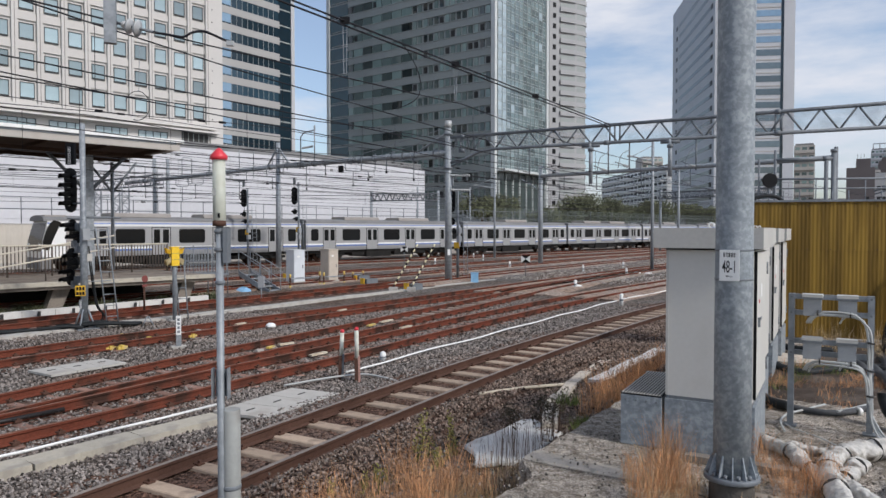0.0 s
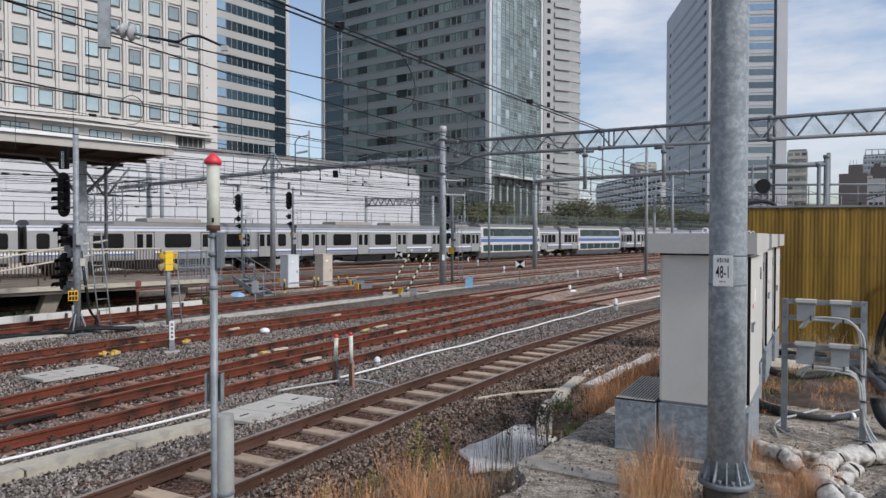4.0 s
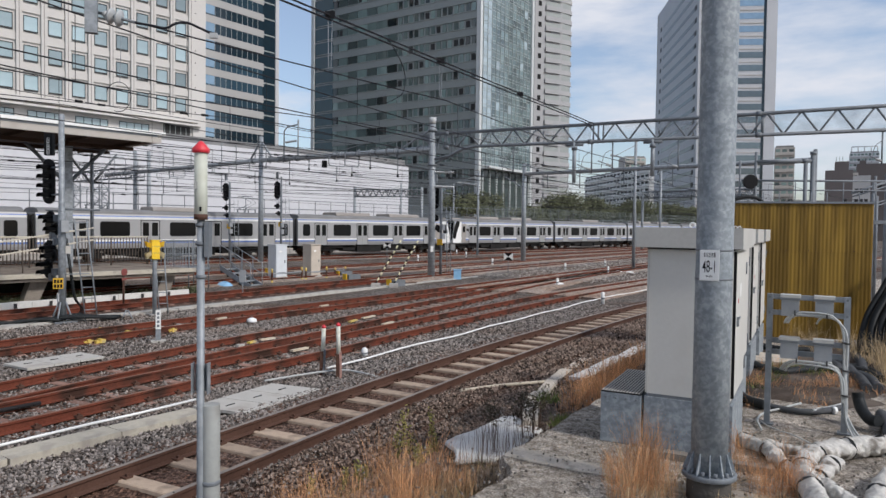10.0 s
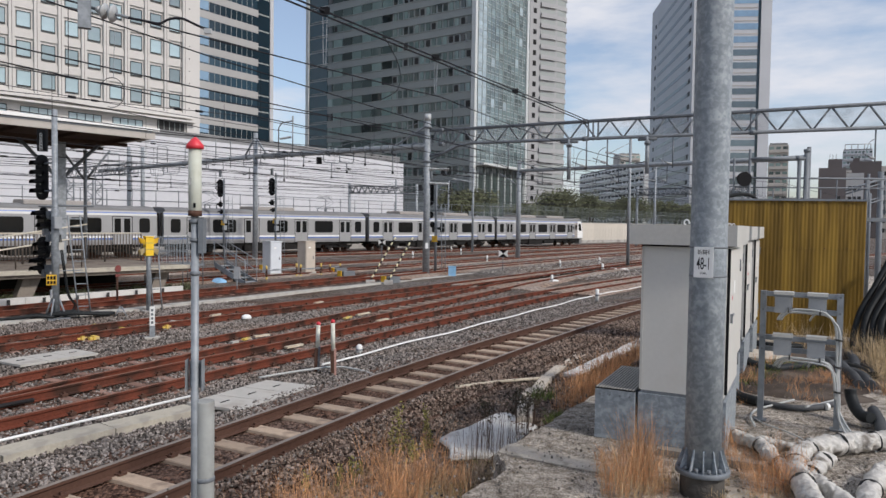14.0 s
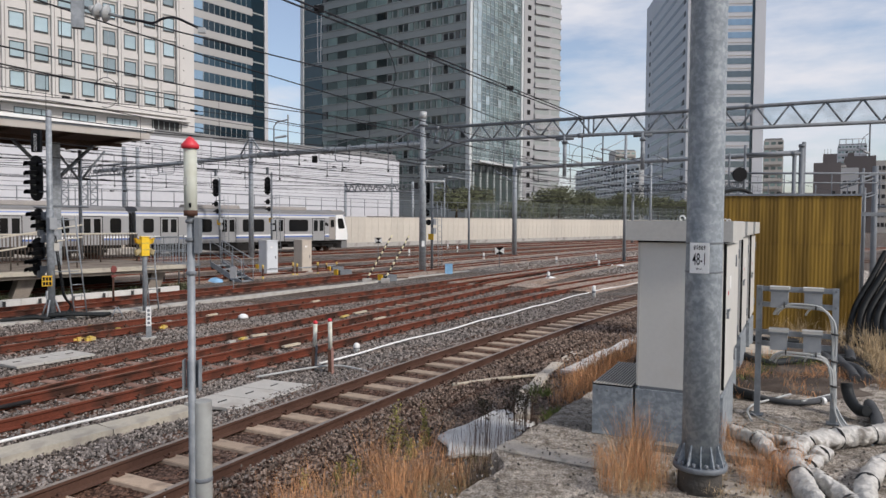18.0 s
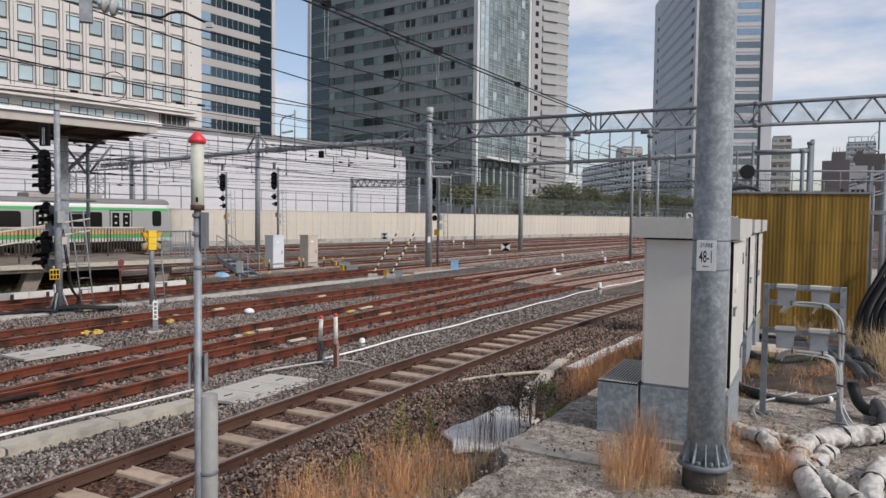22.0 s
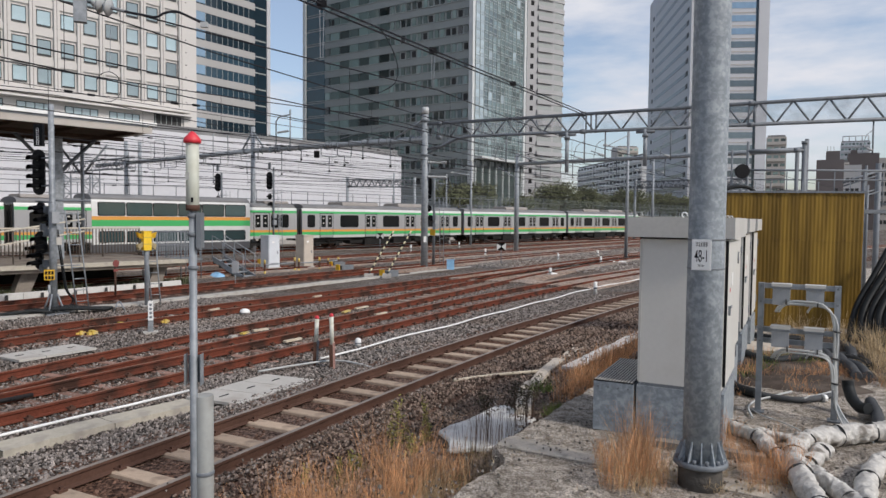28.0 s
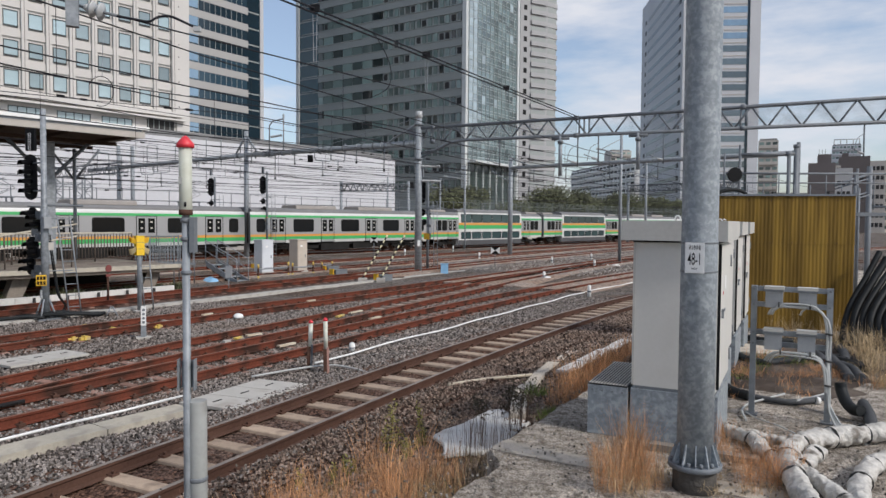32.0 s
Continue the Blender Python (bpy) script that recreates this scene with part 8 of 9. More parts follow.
def yellow_blocks():
    for x, y, mat in ((-8.55, 18.5, "worn_yellow"), (-7.64, 18.0, "worn_yellow"), (-7.99, 16.6, "worn_yellow"), (-7.75, 16.7, "worn_yellow"), (-6.95, 18.3, "worn_yellow"), (-6.7, 18.5, "worn_yellow"), (-9.3, 17.2, "pale"), (-8.9, 17.4, "worn_yellow"), (-7.2, 18.9, "pale"), (-6.8, 19.3, "pale")):
        t = thing("rail_block", pose(x, y, -0.16, 0, 0, TURN + 10), "small painted block fixed beside the rail", "block", "painted rail blocks")
        part("block", bbox(-0.12, 0.12, -0.045, 0.045, 0, 0.07, 0.015), mat, t)
        part("clamp", bbox(-0.04, 0.04, -0.07, 0.07, 0.0, 0.10, 0.01), mat, t)
    for x, y, a, h, mat in ((-4.16, 16.70, 69.2, 0.18, "yellow"), (-3.90, 17.19, 50.3, 0.31, "timber_new"), (-2.14, 20.61, 72.9, 0.34, "yellow"), (-1.76, 21.50, 62.5, 0.49, "timber_new"), (-2.85, 15.79, 57.3, 0.37, "timber_new"), (-1.09, 20.16, 63.1, 0.42, "timber_new"), (-4.31, 16.24, 59.8, 0.14, "pale"), (-6.11, 20.89, 67.6, 0.30, "timber_new"), (-3.56, 24.47, 64.3, 0.32, "timber_new")):
        whole("timber_board", bbox(-0.7 * h, 0.7 * h, -0.05, 0.05, 0, 0.04, 0.012), "worn_yellow" if mat == "yellow" else mat, pose(x, y, -0.13, 0, 0, a), "short pale board between the rails", "board", "boards between rails")
    for k in range(26):
        u = 15.6 + 0.62 * k
        v = float(np.interp(u, (13.5, 16.7, 20.9, 24, 30, 45), (15.25, 16.1, 17.2, 18.05, 19.6, 22.3)))
        whole("timber_board", bbox(-0.07, 0.07, -0.36, 0.36, 0, 0.05, 0.012), "timber_grey", spot(u, v, -0.15, 14), "pale cross board between the rails", "board", "boards between rails")


M["timber_grey"] = material("grey_timber", (0.42, 0.33, 0.265), 0.85, 0, 0.3, 5, 40, 0.1, (0.28, 0.2, 0.155), 0.4, 0.2)
M["timber_new"] = material("pale_timber", (0.54, 0.45, 0.33), 0.8, 0, 0.2, 5, 40, 0.1, (0.6, 0.55, 0.45), 0.4, 0, (0.3, 3, 3))
yellow_blocks()


def cross_board(x, y, z, s, label):
    t = thing("cross_board", pose(x, y, -0.2, 0, 0, 8), label, "sign", "crossed marker boards")
    part("post", rod((0, 0.03, 0), (0, 0.03, z + 0.2), 0.03, 6), "galv_dark", t)
    bm = bmesh.new()
    c = bm.verts.new((0, 0, z + 0.2))
    q = [bm.verts.new((a * s, 0, z + 0.2 + b * s)) for a, b in ((-1, -0.8), (1, -0.8), (1, 0.8), (-1, 0.8))]
    for i in range(4):
        bm.faces.new((q[i], q[(i + 1) % 4], c)).material_index = 0 if i % 2 == 0 else 1
    bmesh.ops.solidify(bm, geom=bm.faces[:], thickness=0.02)
    part("board", bm, ["black", "white"], t, "black and white board of four triangles")


cross_board(5.0, 42.0, 0.95, 0.28, "black and white crossed marker board on a stake")
cross_board(-3.1, 55.5, 1.15, 0.28, "black and white crossed marker board by striped stays")


def striped_stays():
    for x in (-2.35, -1.5):
        t = thing("striped_stay", pose(x, 32.7, -0.2), "slanting stay striped black and pale yellow", "stay", "striped guy stays")
        part("anchor", bbox(-0.2, 0.2, -0.15, 0.15, 0, 0.22, 0.04), "concrete", t)
        a, b = Vector((0, 0, 0.2)), Vector((1.1, 1.5, 2.2))
        for k in range(16):
            part("stripe", rod(a.lerp(b, k / 16), a.lerp(b, (k + 1) / 16), 0.035, 8), "pale_yellow" if k % 2 else "black", t)
    for x, y in ((1.73, 37.9),):
        t = thing("blue_box", pose(x, y, -0.2), "small blue steel box on the ballast", "box")
        part("body", bbox(-0.2, 0.2, -0.15, 0.15, 0, 0.55, 0.02), "blue_tarp", t)
        part("lid", bbox(-0.22, 0.22, -0.17, 0.17, 0.55, 0.59, 0.01), "blue_tarp", t)
    for x, y in ((-3.9, 37.0), (-4.6, 39.5), (-8.9, 41.0), (-1.4, 33.6)):
        t = thing("point_machine", pose(x, y, -0.19, 0, 0, TURN), "grey switch machine box with yellow marks", "machine", "switch machines")
        part("case", bbox(-0.4, 0.4, -0.2, 0.2, 0, 0.3, 0.03), "galv_dark", t)
        part("yellow_mark", bbox(-0.55, -0.5, -0.15, 0.15, 0.05, 0.35, 0.01), "yellow", t)
        part("rodding", rod((0.5, 0, 0.12), (1.4, 0, 0.1), 0.03, 6), "rust_dark", t)


M["pale_yellow"] = material("pale_yellow", (0.72, 0.66, 0.42), 0.6, 0, 0.1, 5, 30)
striped_stays()


# ---- far wall, railing and planting behind the main line ----
def long_wall():
    t = thing("long_wall", spot(-60, 56, -0.19), "cream panel wall behind the main line", "wall", kind="structure")
    bm = bmesh.new()
    for i in range(2):
        for j in range(4):
            box(bm, 0.012 + 0.99 * i, 0.975 + 0.99 * i, 0, 0.15, 0.825 * j + 0.006, 0.825 * (j + 1) - 0.006)
    box(bm, 0, 2.0, 0.02, 0.14, 0, 3.295)
    p = mesh_of("panel", bm, "fence_cream")
    for k in range(140):
        part("panel", p, None, t, "", Matrix.Translation((2.0 * k, 0, 0)))
    part("coping", bbox(0, 280, -0.03, 0.22, 3.3, 3.36, 0.02, 1), "concrete", t)
    part("footing", bbox(0, 280, -0.12, 0, 0, 0.55, 0.02, 1), "concrete", t, "stained concrete footing")
    r = thing("wall_railing", spot(-20, 56.1, 3.22), "thin grey pipe railing on the wall", "railing")
    post = mesh_of("post", rod((0, 0, 0), (0, 0, 1.9), 0.035, 6), "galv_dark")
    for k in range(52):
        part("post", post, None, r, "", Matrix.Translation((2.0 * k, 0, 0)))
    for z in (1.0, 1.88):
        part("rail", rod((0, 0, z), (102, 0, z), 0.03, 6), "galv_dark", r)
    g = thing("mesh_fence", spot(72, 57.5, 3.0), "green-grey wire mesh fence with posts", "fence")
    tall = mesh_of("post", rod((0, 0, 0), (0, 0, 2.6), 0.04, 6), "galv_dark")
    for k in range(46):
        part("post", tall, None, g, "", Matrix.Translation((2.2 * k, 0, 0)))
    for z in (0.3, 1.1, 1.9, 2.5):
        part("rail", rod((0, 0, z), (99, 0, z), 0.03, 6), "mesh_green", g)
    bars = bmesh.new()
    for k in range(495):
        box(bars, 0.2 * k, 0.2 * k + 0.025, -0.012, 0.012, 0.1, 2.55)
    part("mesh_panel", bars, "mesh_green", g, "thin upright bars of the fence mesh")
    bank = bmesh.new()
    vs = [bank.verts.new(at(u, v, z)) for u, v, z in ((70, 56.3, 3.0), (70, 75, 3.4), (260, 75, 3.4), (260, 56.3, 3.0))]
    lo = [bank.verts.new((v.co.x, v.co.y, -0.2)) for v in vs]
    bank.faces.new(vs)
    for i in range(4):
        bank.faces.new((vs[i], vs[(i + 1) % 4], lo[(i + 1) % 4], lo[i]))
    bmesh.ops.recalc_face_normals(bank, faces=bank.faces)
    whole("raised_ground", bank, "soil", Matrix(), "raised ground behind the wall", "ground", kind="structure")


M["mesh_green"] = material("mesh_green", (0.20, 0.225, 0.20), 0.7, 0, 0.2, 3, 30)
long_wall()


def tree(x, y, z, h, spread, seed, label):
    r = random.Random(seed)
    t = thing("tree", pose(x, y, z), label, "tree", "trees behind the wall")
    bm = bmesh.new()
    tube(bm, [(0, 0, 0), (0.1, 0, h * 0.3), (0.0, 0.1, h * 0.62)], 0.22, 8, 0.1)
    part("trunk", bm, "bark", t)
    tips = []
    for k in range(9):
        a = 2 * math.pi * k / 9 + r.uniform(-0.3, 0.3)
        z0 = h * r.uniform(0.25, 0.55)
        q = spread * r.uniform(0.45, 0.95)
        tip = Vector((q * math.cos(a), q * math.sin(a), z0 + h * r.uniform(0.1, 0.42)))
        part("limb", rod((0, 0, z0), tip, 0.07, 5, 0.02), "bark", t)
        tips.append(tip)
    tips += [Vector((r.uniform(-0.3, 0.3) * spread, r.uniform(-0.3, 0.3) * spread, h * r.uniform(0.6, 0.95))) for _ in range(7)]
    vs, fs = [], []
    for tip in tips:
        rad = spread * r.uniform(0.28, 0.5)
        for _ in range(130):
            d = Vector((r.gauss(0, 1), r.gauss(0, 1), r.gauss(0, 0.75))).normalized() * rad * r.random() ** 0.4
            c = tip + d
            n1 = Vector((r.gauss(0, 1), r.gauss(0, 1), r.gauss(0, 1))).normalized()
            n2 = n1.orthogonal().normalized() * 0.12
            n1 = n1 * 0.22 * r.uniform(0.6, 1.5)
            i = len(vs)
            vs += [c - n1, c + n2, c + n1, c - n2]
            fs.append((i, i + 1, i + 2, i + 3))
    me = bpy.data.meshes.new("crown")
    me.from_pydata([tuple(v) for v in vs], [], fs)
    me.materials.append(M["leaf"])
    part("crown", me, None, t, "dense green leaves with gaps")


r = random.Random(21)
for k in range(30):
    u = 82 + 4.6 * k + r.uniform(-2, 2)
    v = r.uniform(60, 70)
    p = at(u, v)
    tree(p.x, p.y, 2.9, r.uniform(2.6, 5.2), r.uniform(2.6, 4.6), 50 + k, "leafy dark green tree behind the wall")


# ---- overhead line structures ----
def lattice(t, a, b, z0, z1, wide, step, chord=0.06, web=0.035, mat="galv_dark"):
    a, b = Vector((*a, 0)), Vector((*b, 0))
    d = (b - a).normalized()
    n = Vector((-d.y, d.x, 0)) * wide
    L = (b - a).length
    for z in (z0, z1):
        for s in (-1, 1):
            p, q = a + n * s, b + n * s
            part("chord", rod((p.x, p.y, z), (q.x, q.y, z), chord, 8), mat, t)
    k = int(L / step)
    for s in (-1, 1):
        for i in range(k):
            p, q = a + d * (L * i / k) + n * s, a + d * (L * (i + 1) / k) + n * s
            za, zb = (z0, z1) if i % 2 else (z1, z0)
            part("diagonal", rod((p.x, p.y, za), (q.x, q.y, zb), web, 6), mat, t)
            if i % 2 == 0:
                o = a + d * (L * i / k)
                part("strut", rod((o.x - n.x, o.y - n.y, z1), (o.x + n.x, o.y + n.y, z1), web * 0.8, 6), mat, t)


def insulator(t, p, q, r=0.07, n=5):
    """A string of ribbed insulator discs between two points."""
    p, q = Vector(p), Vector(q)
    prof = []
    for k in range(n):
        prof += [(0.025, k / n), (r, (k + 0.35) / n), (r * 0.9, (k + 0.5) / n), (0.025, (k + 0.7) / n)]
    prof.append((0.025, 1.0))
    L = (q - p).length
    bm = turned([(a, b * L) for a, b in prof], 10)
    rot = (q - p).to_track_quat("Z", "Y").to_matrix().to_4x4()
    part("insulator", bm, "porcelain", t, "grey porcelain insulator", Matrix.Translation(p) @ rot)


M["porcelain"] = material("porcelain", (0.40, 0.41, 0.41), 0.35, 0, 0.15, 6, 30)


def hanger(t, p, drop, arm, heading):
    """A drop bracket below a beam: stem, arm and insulator that steady a wire."""
    p = Vector(p)
    d = Vector((math.cos(heading), math.sin(heading), 0))
    part("stem", rod(p, p - Vector((0, 0, drop)), 0.035, 6), "galv_dark", t)
    part("arm", rod(p - Vector((0, 0, drop * 0.9)), p - Vector((0, 0, drop * 0.75)) + d * arm, 0.022, 6), "galv_dark", t)
    insulator(t, p - Vector((0, 0, drop * 0.88)) + d * 0.05, p - Vector((0, 0, drop * 0.84)) + d * 0.4, 0.06, 4)
    bm = bmesh.new()
    tube(bm, soft_line([p - Vector((0, 0, drop * 0.3)), p - Vector((0, 0, drop * 0.5)) + d * 0.5, p - Vector((0, 0, drop * 0.95)) + d * 0.7], 4), 0.015, 5)
    part("loop", bm, "galv_dark", t)


def drop_frame(t, p, wide, deep, stem):
    """A U-shaped frame under a beam, in line with the tracks, with a stem and steady arm below."""
    p = Vector(p)
    d = Vector((UX, UY, 0)) * wide / 2
    up = Vector((0, 0, 1))
    bm = bmesh.new()
    tube(bm, [p - d + up * 0.1, p - d - up * deep * 0.8, p - d * 0.8 - up * deep, p + d * 0.8 - up * deep, p + d - up * deep * 0.8, p + d + up * 0.1], 0.032, 6)
    part("drop_frame", bm, "galv_dark", t)
    q = p - up * deep
    part("stem", rod(q, q - up * stem, 0.028, 6), "galv_dark", t)
    insulator(t, q - up * stem * 0.55, q - up * stem * 0.85, 0.075, 4)
    part("steady_arm", rod(q - up * stem, q - up * stem * 0.9 + d * 1.6, 0.018, 6), "galv_dark", t)
    part("clamp", rod(q - up * (stem + 0.05), q - up * (stem - 0.05), 0.06, 8), "black", t)


def net_material():
    """Fine bird net: mostly open, with dusty grey threads in patches."""
    m = material("bird_net", (0.34, 0.36, 0.38), 0.7, 0, 0.3, 1.2, 14)
    n, l = m.node_tree.nodes, m.node_tree.links
    co, tex, rmp = n.new("ShaderNodeTexCoord"), n.new("ShaderNodeTexNoise"), n.new("ShaderNodeMapRange")
    tex.inputs["Scale"].default_value, tex.inputs["Detail"].default_value = 1.1, 5
    rmp.inputs["From Min"].default_value, rmp.inputs["From Max"].default_value = 0.35, 0.7
    rmp.inputs["To Min"].default_value, rmp.inputs["To Max"].default_value = 0.07, 0.24
    l.new(co.outputs["Object"], tex.inputs["Vector"]), l.new(tex.outputs["Fac"], rmp.inputs["Value"])
    l.new(rmp.outputs["Result"], n["Principled BSDF"].inputs["Alpha"])
    return m


M["net"] = net_material()


def truss_portal():
    t = thing("truss_portal", Matrix(), "grey steel lattice beam over the tracks on a round column", "gantry")
    a, b = (0.3, 39.0), (27.0, 25.8)
    part("column", rod((*a, -0.2), (*a, 8.42), 0.20, 18, 0.17), "mast", t, "thick galvanised column")
    part("column", rod((*b, -0.2), (*b, 8.75), 0.20, 18, 0.17), "mast", t)
    va, vb = Vector((*a, 0)), Vector((*b, 0))
    along = (vb - va).normalized()

    def on_beam(q, z):
        p = va + along * q
        return Vector((p.x, p.y, z))

    def top(q):
        return 7.86 + 0.0125 * q

    run = (vb - va).length
    bm = bmesh.new()
    tube(bm, [on_beam(0, 6.45), on_beam(1.0, 6.62), on_beam(1.8, 6.98), on_beam(2.6, 7.1), on_beam(run, 7.1)], 0.088, 10)
    part("chord", bm, "galv_dark", t)
    part("chord", rod(on_beam(0, top(0)), on_beam(run, top(run)), 0.088, 10), "galv_dark", t)
    k, q = 0, 1.5
    while q < run - 0.7:
        step = 0.65 + 0.0035 * max(0.0, q - 3)
        p, n = (on_beam(q, 7.1), on_beam(q + step, top(q + step))) if k % 2 == 0 else (on_beam(q, top(q)), on_beam(q + step, 7.1))
        part("diagonal", rod(p, n, 0.046, 8), "galv_dark", t)
        q, k = q + step, k + 1
    for q in (0.75, 9.0, 9.25, 9.5, 16.5, 16.75):
        part("upright", rod(on_beam(q, 7.0), on_beam(q, top(q)), 0.045, 8), "galv_dark", t)
    for q in (0.9, 8.85, 16.6, 24.0):
        part("splice", rod(on_beam(q - 0.12, 7.1), on_beam(q + 0.12, 7.1), 0.12, 12), "galv_dark", t)
        part("splice", rod(on_beam(q - 0.12, top(q)), on_beam(q + 0.12, top(q)), 0.12, 12), "galv_dark", t)
    net = bmesh.new()
    side = Vector((-along.y, along.x, 0)) * 0.01
    for q0, q1 in ((2.8, 8.9), (9.5, 16.5), (16.8, 23.9), (24.2, run - 0.3)):
        ring = [on_beam(q0, 7.12), on_beam(q1, 7.12), on_beam(q1, top(q1) - 0.03), on_beam(q0, top(q0) - 0.03)]
        lo, hi = [net.verts.new(p - side) for p in ring], [net.verts.new(p + side) for p in ring]
        net.faces.new(lo), net.faces.new(hi[::-1])
        for m in range(4):
            net.faces.new((lo[m], lo[(m + 1) % 4], hi[(m + 1) % 4], hi[m]))
    bmesh.ops.recalc_face_normals(net, faces=net.faces)
    part("bird_net", net, "net", t, "thin greyish net stretched between the chords")
    part("knee", rod((0.35, 38.97, 6.2), (1.7, 38.3, 6.85), 0.06, 8), "galv_dark", t)
    for k in range(9):
        f0, f1 = 0.004 + 0.006 * k, 0.010 + 0.006 * k
        q0, q1 = (a[0] + (b[0] - a[0]) * f0, a[1] + (b[1] - a[1]) * f0), (a[0] + (b[0] - a[0]) * f1, a[1] + (b[1] - a[1]) * f1)
        part("close_brace", rod((*q0, 7.0 if k % 2 else 7.86), (*q1, 7.86 if k % 2 else 7.0), 0.03, 5), "galv_dark", t)
    part("cap_plate", rod((*a, 8.42), (*a, 8.8), 0.19, 16), "porcelain", t)
    for z in (6.1, 8.0):
        part("collar", rod((*a, z), (*a, z + 0.12), 0.25, 16), "galv_dark", t)
    for f, drop in ((0.3, 1.3), (0.335, 1.1), (0.44, 1.25), (0.16, 1.2), (0.72, 1.2)):
        x, y = a[0] + (b[0] - a[0]) * f, a[1] + (b[1] - a[1]) * f
        hanger(t, (x, y, 7.1), drop + 0.3, 0.9, radians(205))
    for f, drop in ((0.27, 1.75), (0.40, 1.5)):
        x, y = a[0] + (b[0] - a[0]) * f, a[1] + (b[1] - a[1]) * f
        part("drop_post", rod((x, y, 7.1), (x, y, 6.8 - drop), 0.10, 10), "mast", t)
        part("drop_head", rod((x - 0.4, y + 0.2, 6.98), (x + 0.4, y - 0.2, 6.98), 0.09, 8), "galv_dark", t)
        part("drop_collar", rod((x, y, 6.7), (x, y, 6.85), 0.15, 10), "galv_dark", t)
    part("name_plate", bbox(-0.08, 0.08, -0.23, -0.21, 1.3, 1.62, 0.01), "white", t, "small white plate", pose(*a, 0, 0, 0, 8))
    for z, s in ((5.75, 1), (4.95, 1)):
        insulator(t, (0.45, 38.9, z), (1.5, 38.4, z - 0.05), 0.085, 12)


truss_portal()


def pipe_beam():
    t = thing("pipe_beam", Matrix(), "long grey steel pipe beam carrying overhead wires", "gantry")
    p0, p1, p2, p3 = (0.3, 39.0, 7.05), (-12.3, 52.0, 7.45), (-30.5, 67.0, 7.2), (-46.0, 80.0, 7.2)
    part("pipe", rod(p0, p1, 0.17, 14), "mast", t)
    part("pipe", rod(p1, p2, 0.17, 14), "mast", t)
    lattice(t, (-25.5, 62.9), (-46, 80), 6.8, 7.7, 0.2, 0.8, 0.05, 0.03)
    for x, y in ((p1[0], p1[1]), (-26.3, 63.5), (-25.2, 63.8), (p3[0], p3[1])):
        part("column", rod((x, y, -0.2), (x, y, 9.2), 0.2, 14, 0.16), "mast", t)
    for s in (-1, 1):
        part("head_brace", rod((p1[0], p1[1], 8.9), (p1[0] + s * 1.1, p1[1] - s * 1.1, 7.5), 0.07, 8), "mast", t)
    part("head_brace", rod((0.3, 39.0, 8.2), (-1.7, 41.1, 7.15), 0.06, 8), "mast", t)
    r = random.Random(31)
    way = (Vector(p1) - Vector(p0)).normalized()
    up = Vector((0, 0, 1))
    for k, f in enumerate((0.03, 0.055, 0.147, 0.165, 0.205, 0.26, 0.29, 0.36, 0.43, 0.455, 0.475, 0.5, 0.56, 0.66, 0.73, 0.79, 0.81, 0.835, 0.86, 0.93)):
        q = Vector(p0).lerp(Vector(p1), f)
        part("collar", rod(q, q + way * r.uniform(0.05, 0.2), 0.20 + 0.03 * r.random(), 12), "galv_dark" if k % 3 else "mast", t)
        if k % 2:
            part("clamp_bolt", rod(q - up * 0.3, q + up * 0.3, 0.04, 6), "galv_dark", t)
    for f, wide, deep, stem in ((0.487, 1.35, 0.55, 0.95), (0.4, 1.15, 0.62, 0.55)):
        drop_frame(t, Vector(p0).lerp(Vector(p1), f) - up * 0.15, wide, deep, stem)
    for f, drop in ((0.79, 1.75), (0.16, 1.45), (0.66, 0.8), (0.3, 0.9)):
        q = Vector(p0).lerp(Vector(p1), f)
        part("loose_tail", rod(q, q - up * drop, 0.03, 6), "galv_dark", t)
        insulator(t, q - up * drop * 0.65, q - up * drop * 0.95, 0.07, 4)
        part("tail_clamp", rod(q - up * (drop + 0.08), q - up * (drop - 0.06), 0.06, 8), "black", t)
    q0, q1 = Vector(p0).lerp(Vector(p1), 0.83), Vector(p0).lerp(Vector(p1), 0.733)
    loop = bmesh.new()
    tube(loop, [q0, q0 + up * 1.95, q0.lerp(q1, 0.25) + up * 2.25, q1 + up * 2.3], 0.05, 6)
    part("riser", loop, "mast", t)
    part("riser", rod(q1, q1 + up * 2.5, 0.05, 6), "mast", t)
    insulator(t, q0.lerp(q1, 0.1) + up * 1.15, q0.lerp(q1, 0.9) + up * 1.2, 0.09, 6)
    insulator(t, q1 + up * 2.35, q1 + up * 2.65, 0.09, 4)
    part("speaker", bbox(-0.16, 0.16, -0.15, 0.15, -0.75, -0.3, 0.03), "dark", t, "small dark box below the pipe", Matrix.Translation(Vector(p0).lerp(Vector(p1), 0.562)))
    for f, z in ((0.5, 8.45), (0.3, 8.1)):
        part("stay_wire", rod(Vector(p0).lerp(Vector(p1), f) + up * 0.2, Vector((0.3, 39.0, z)), 0.02, 5), "galv", t)
    part("gusset", solid([(0, 7.9), (-1.3, 7.9), (-1.0, 7.75), (0, 7.1)], 0.06, "y"), "galv_dark", t, "", pose(0.3, 39.0, 0, 0, 0, -46))
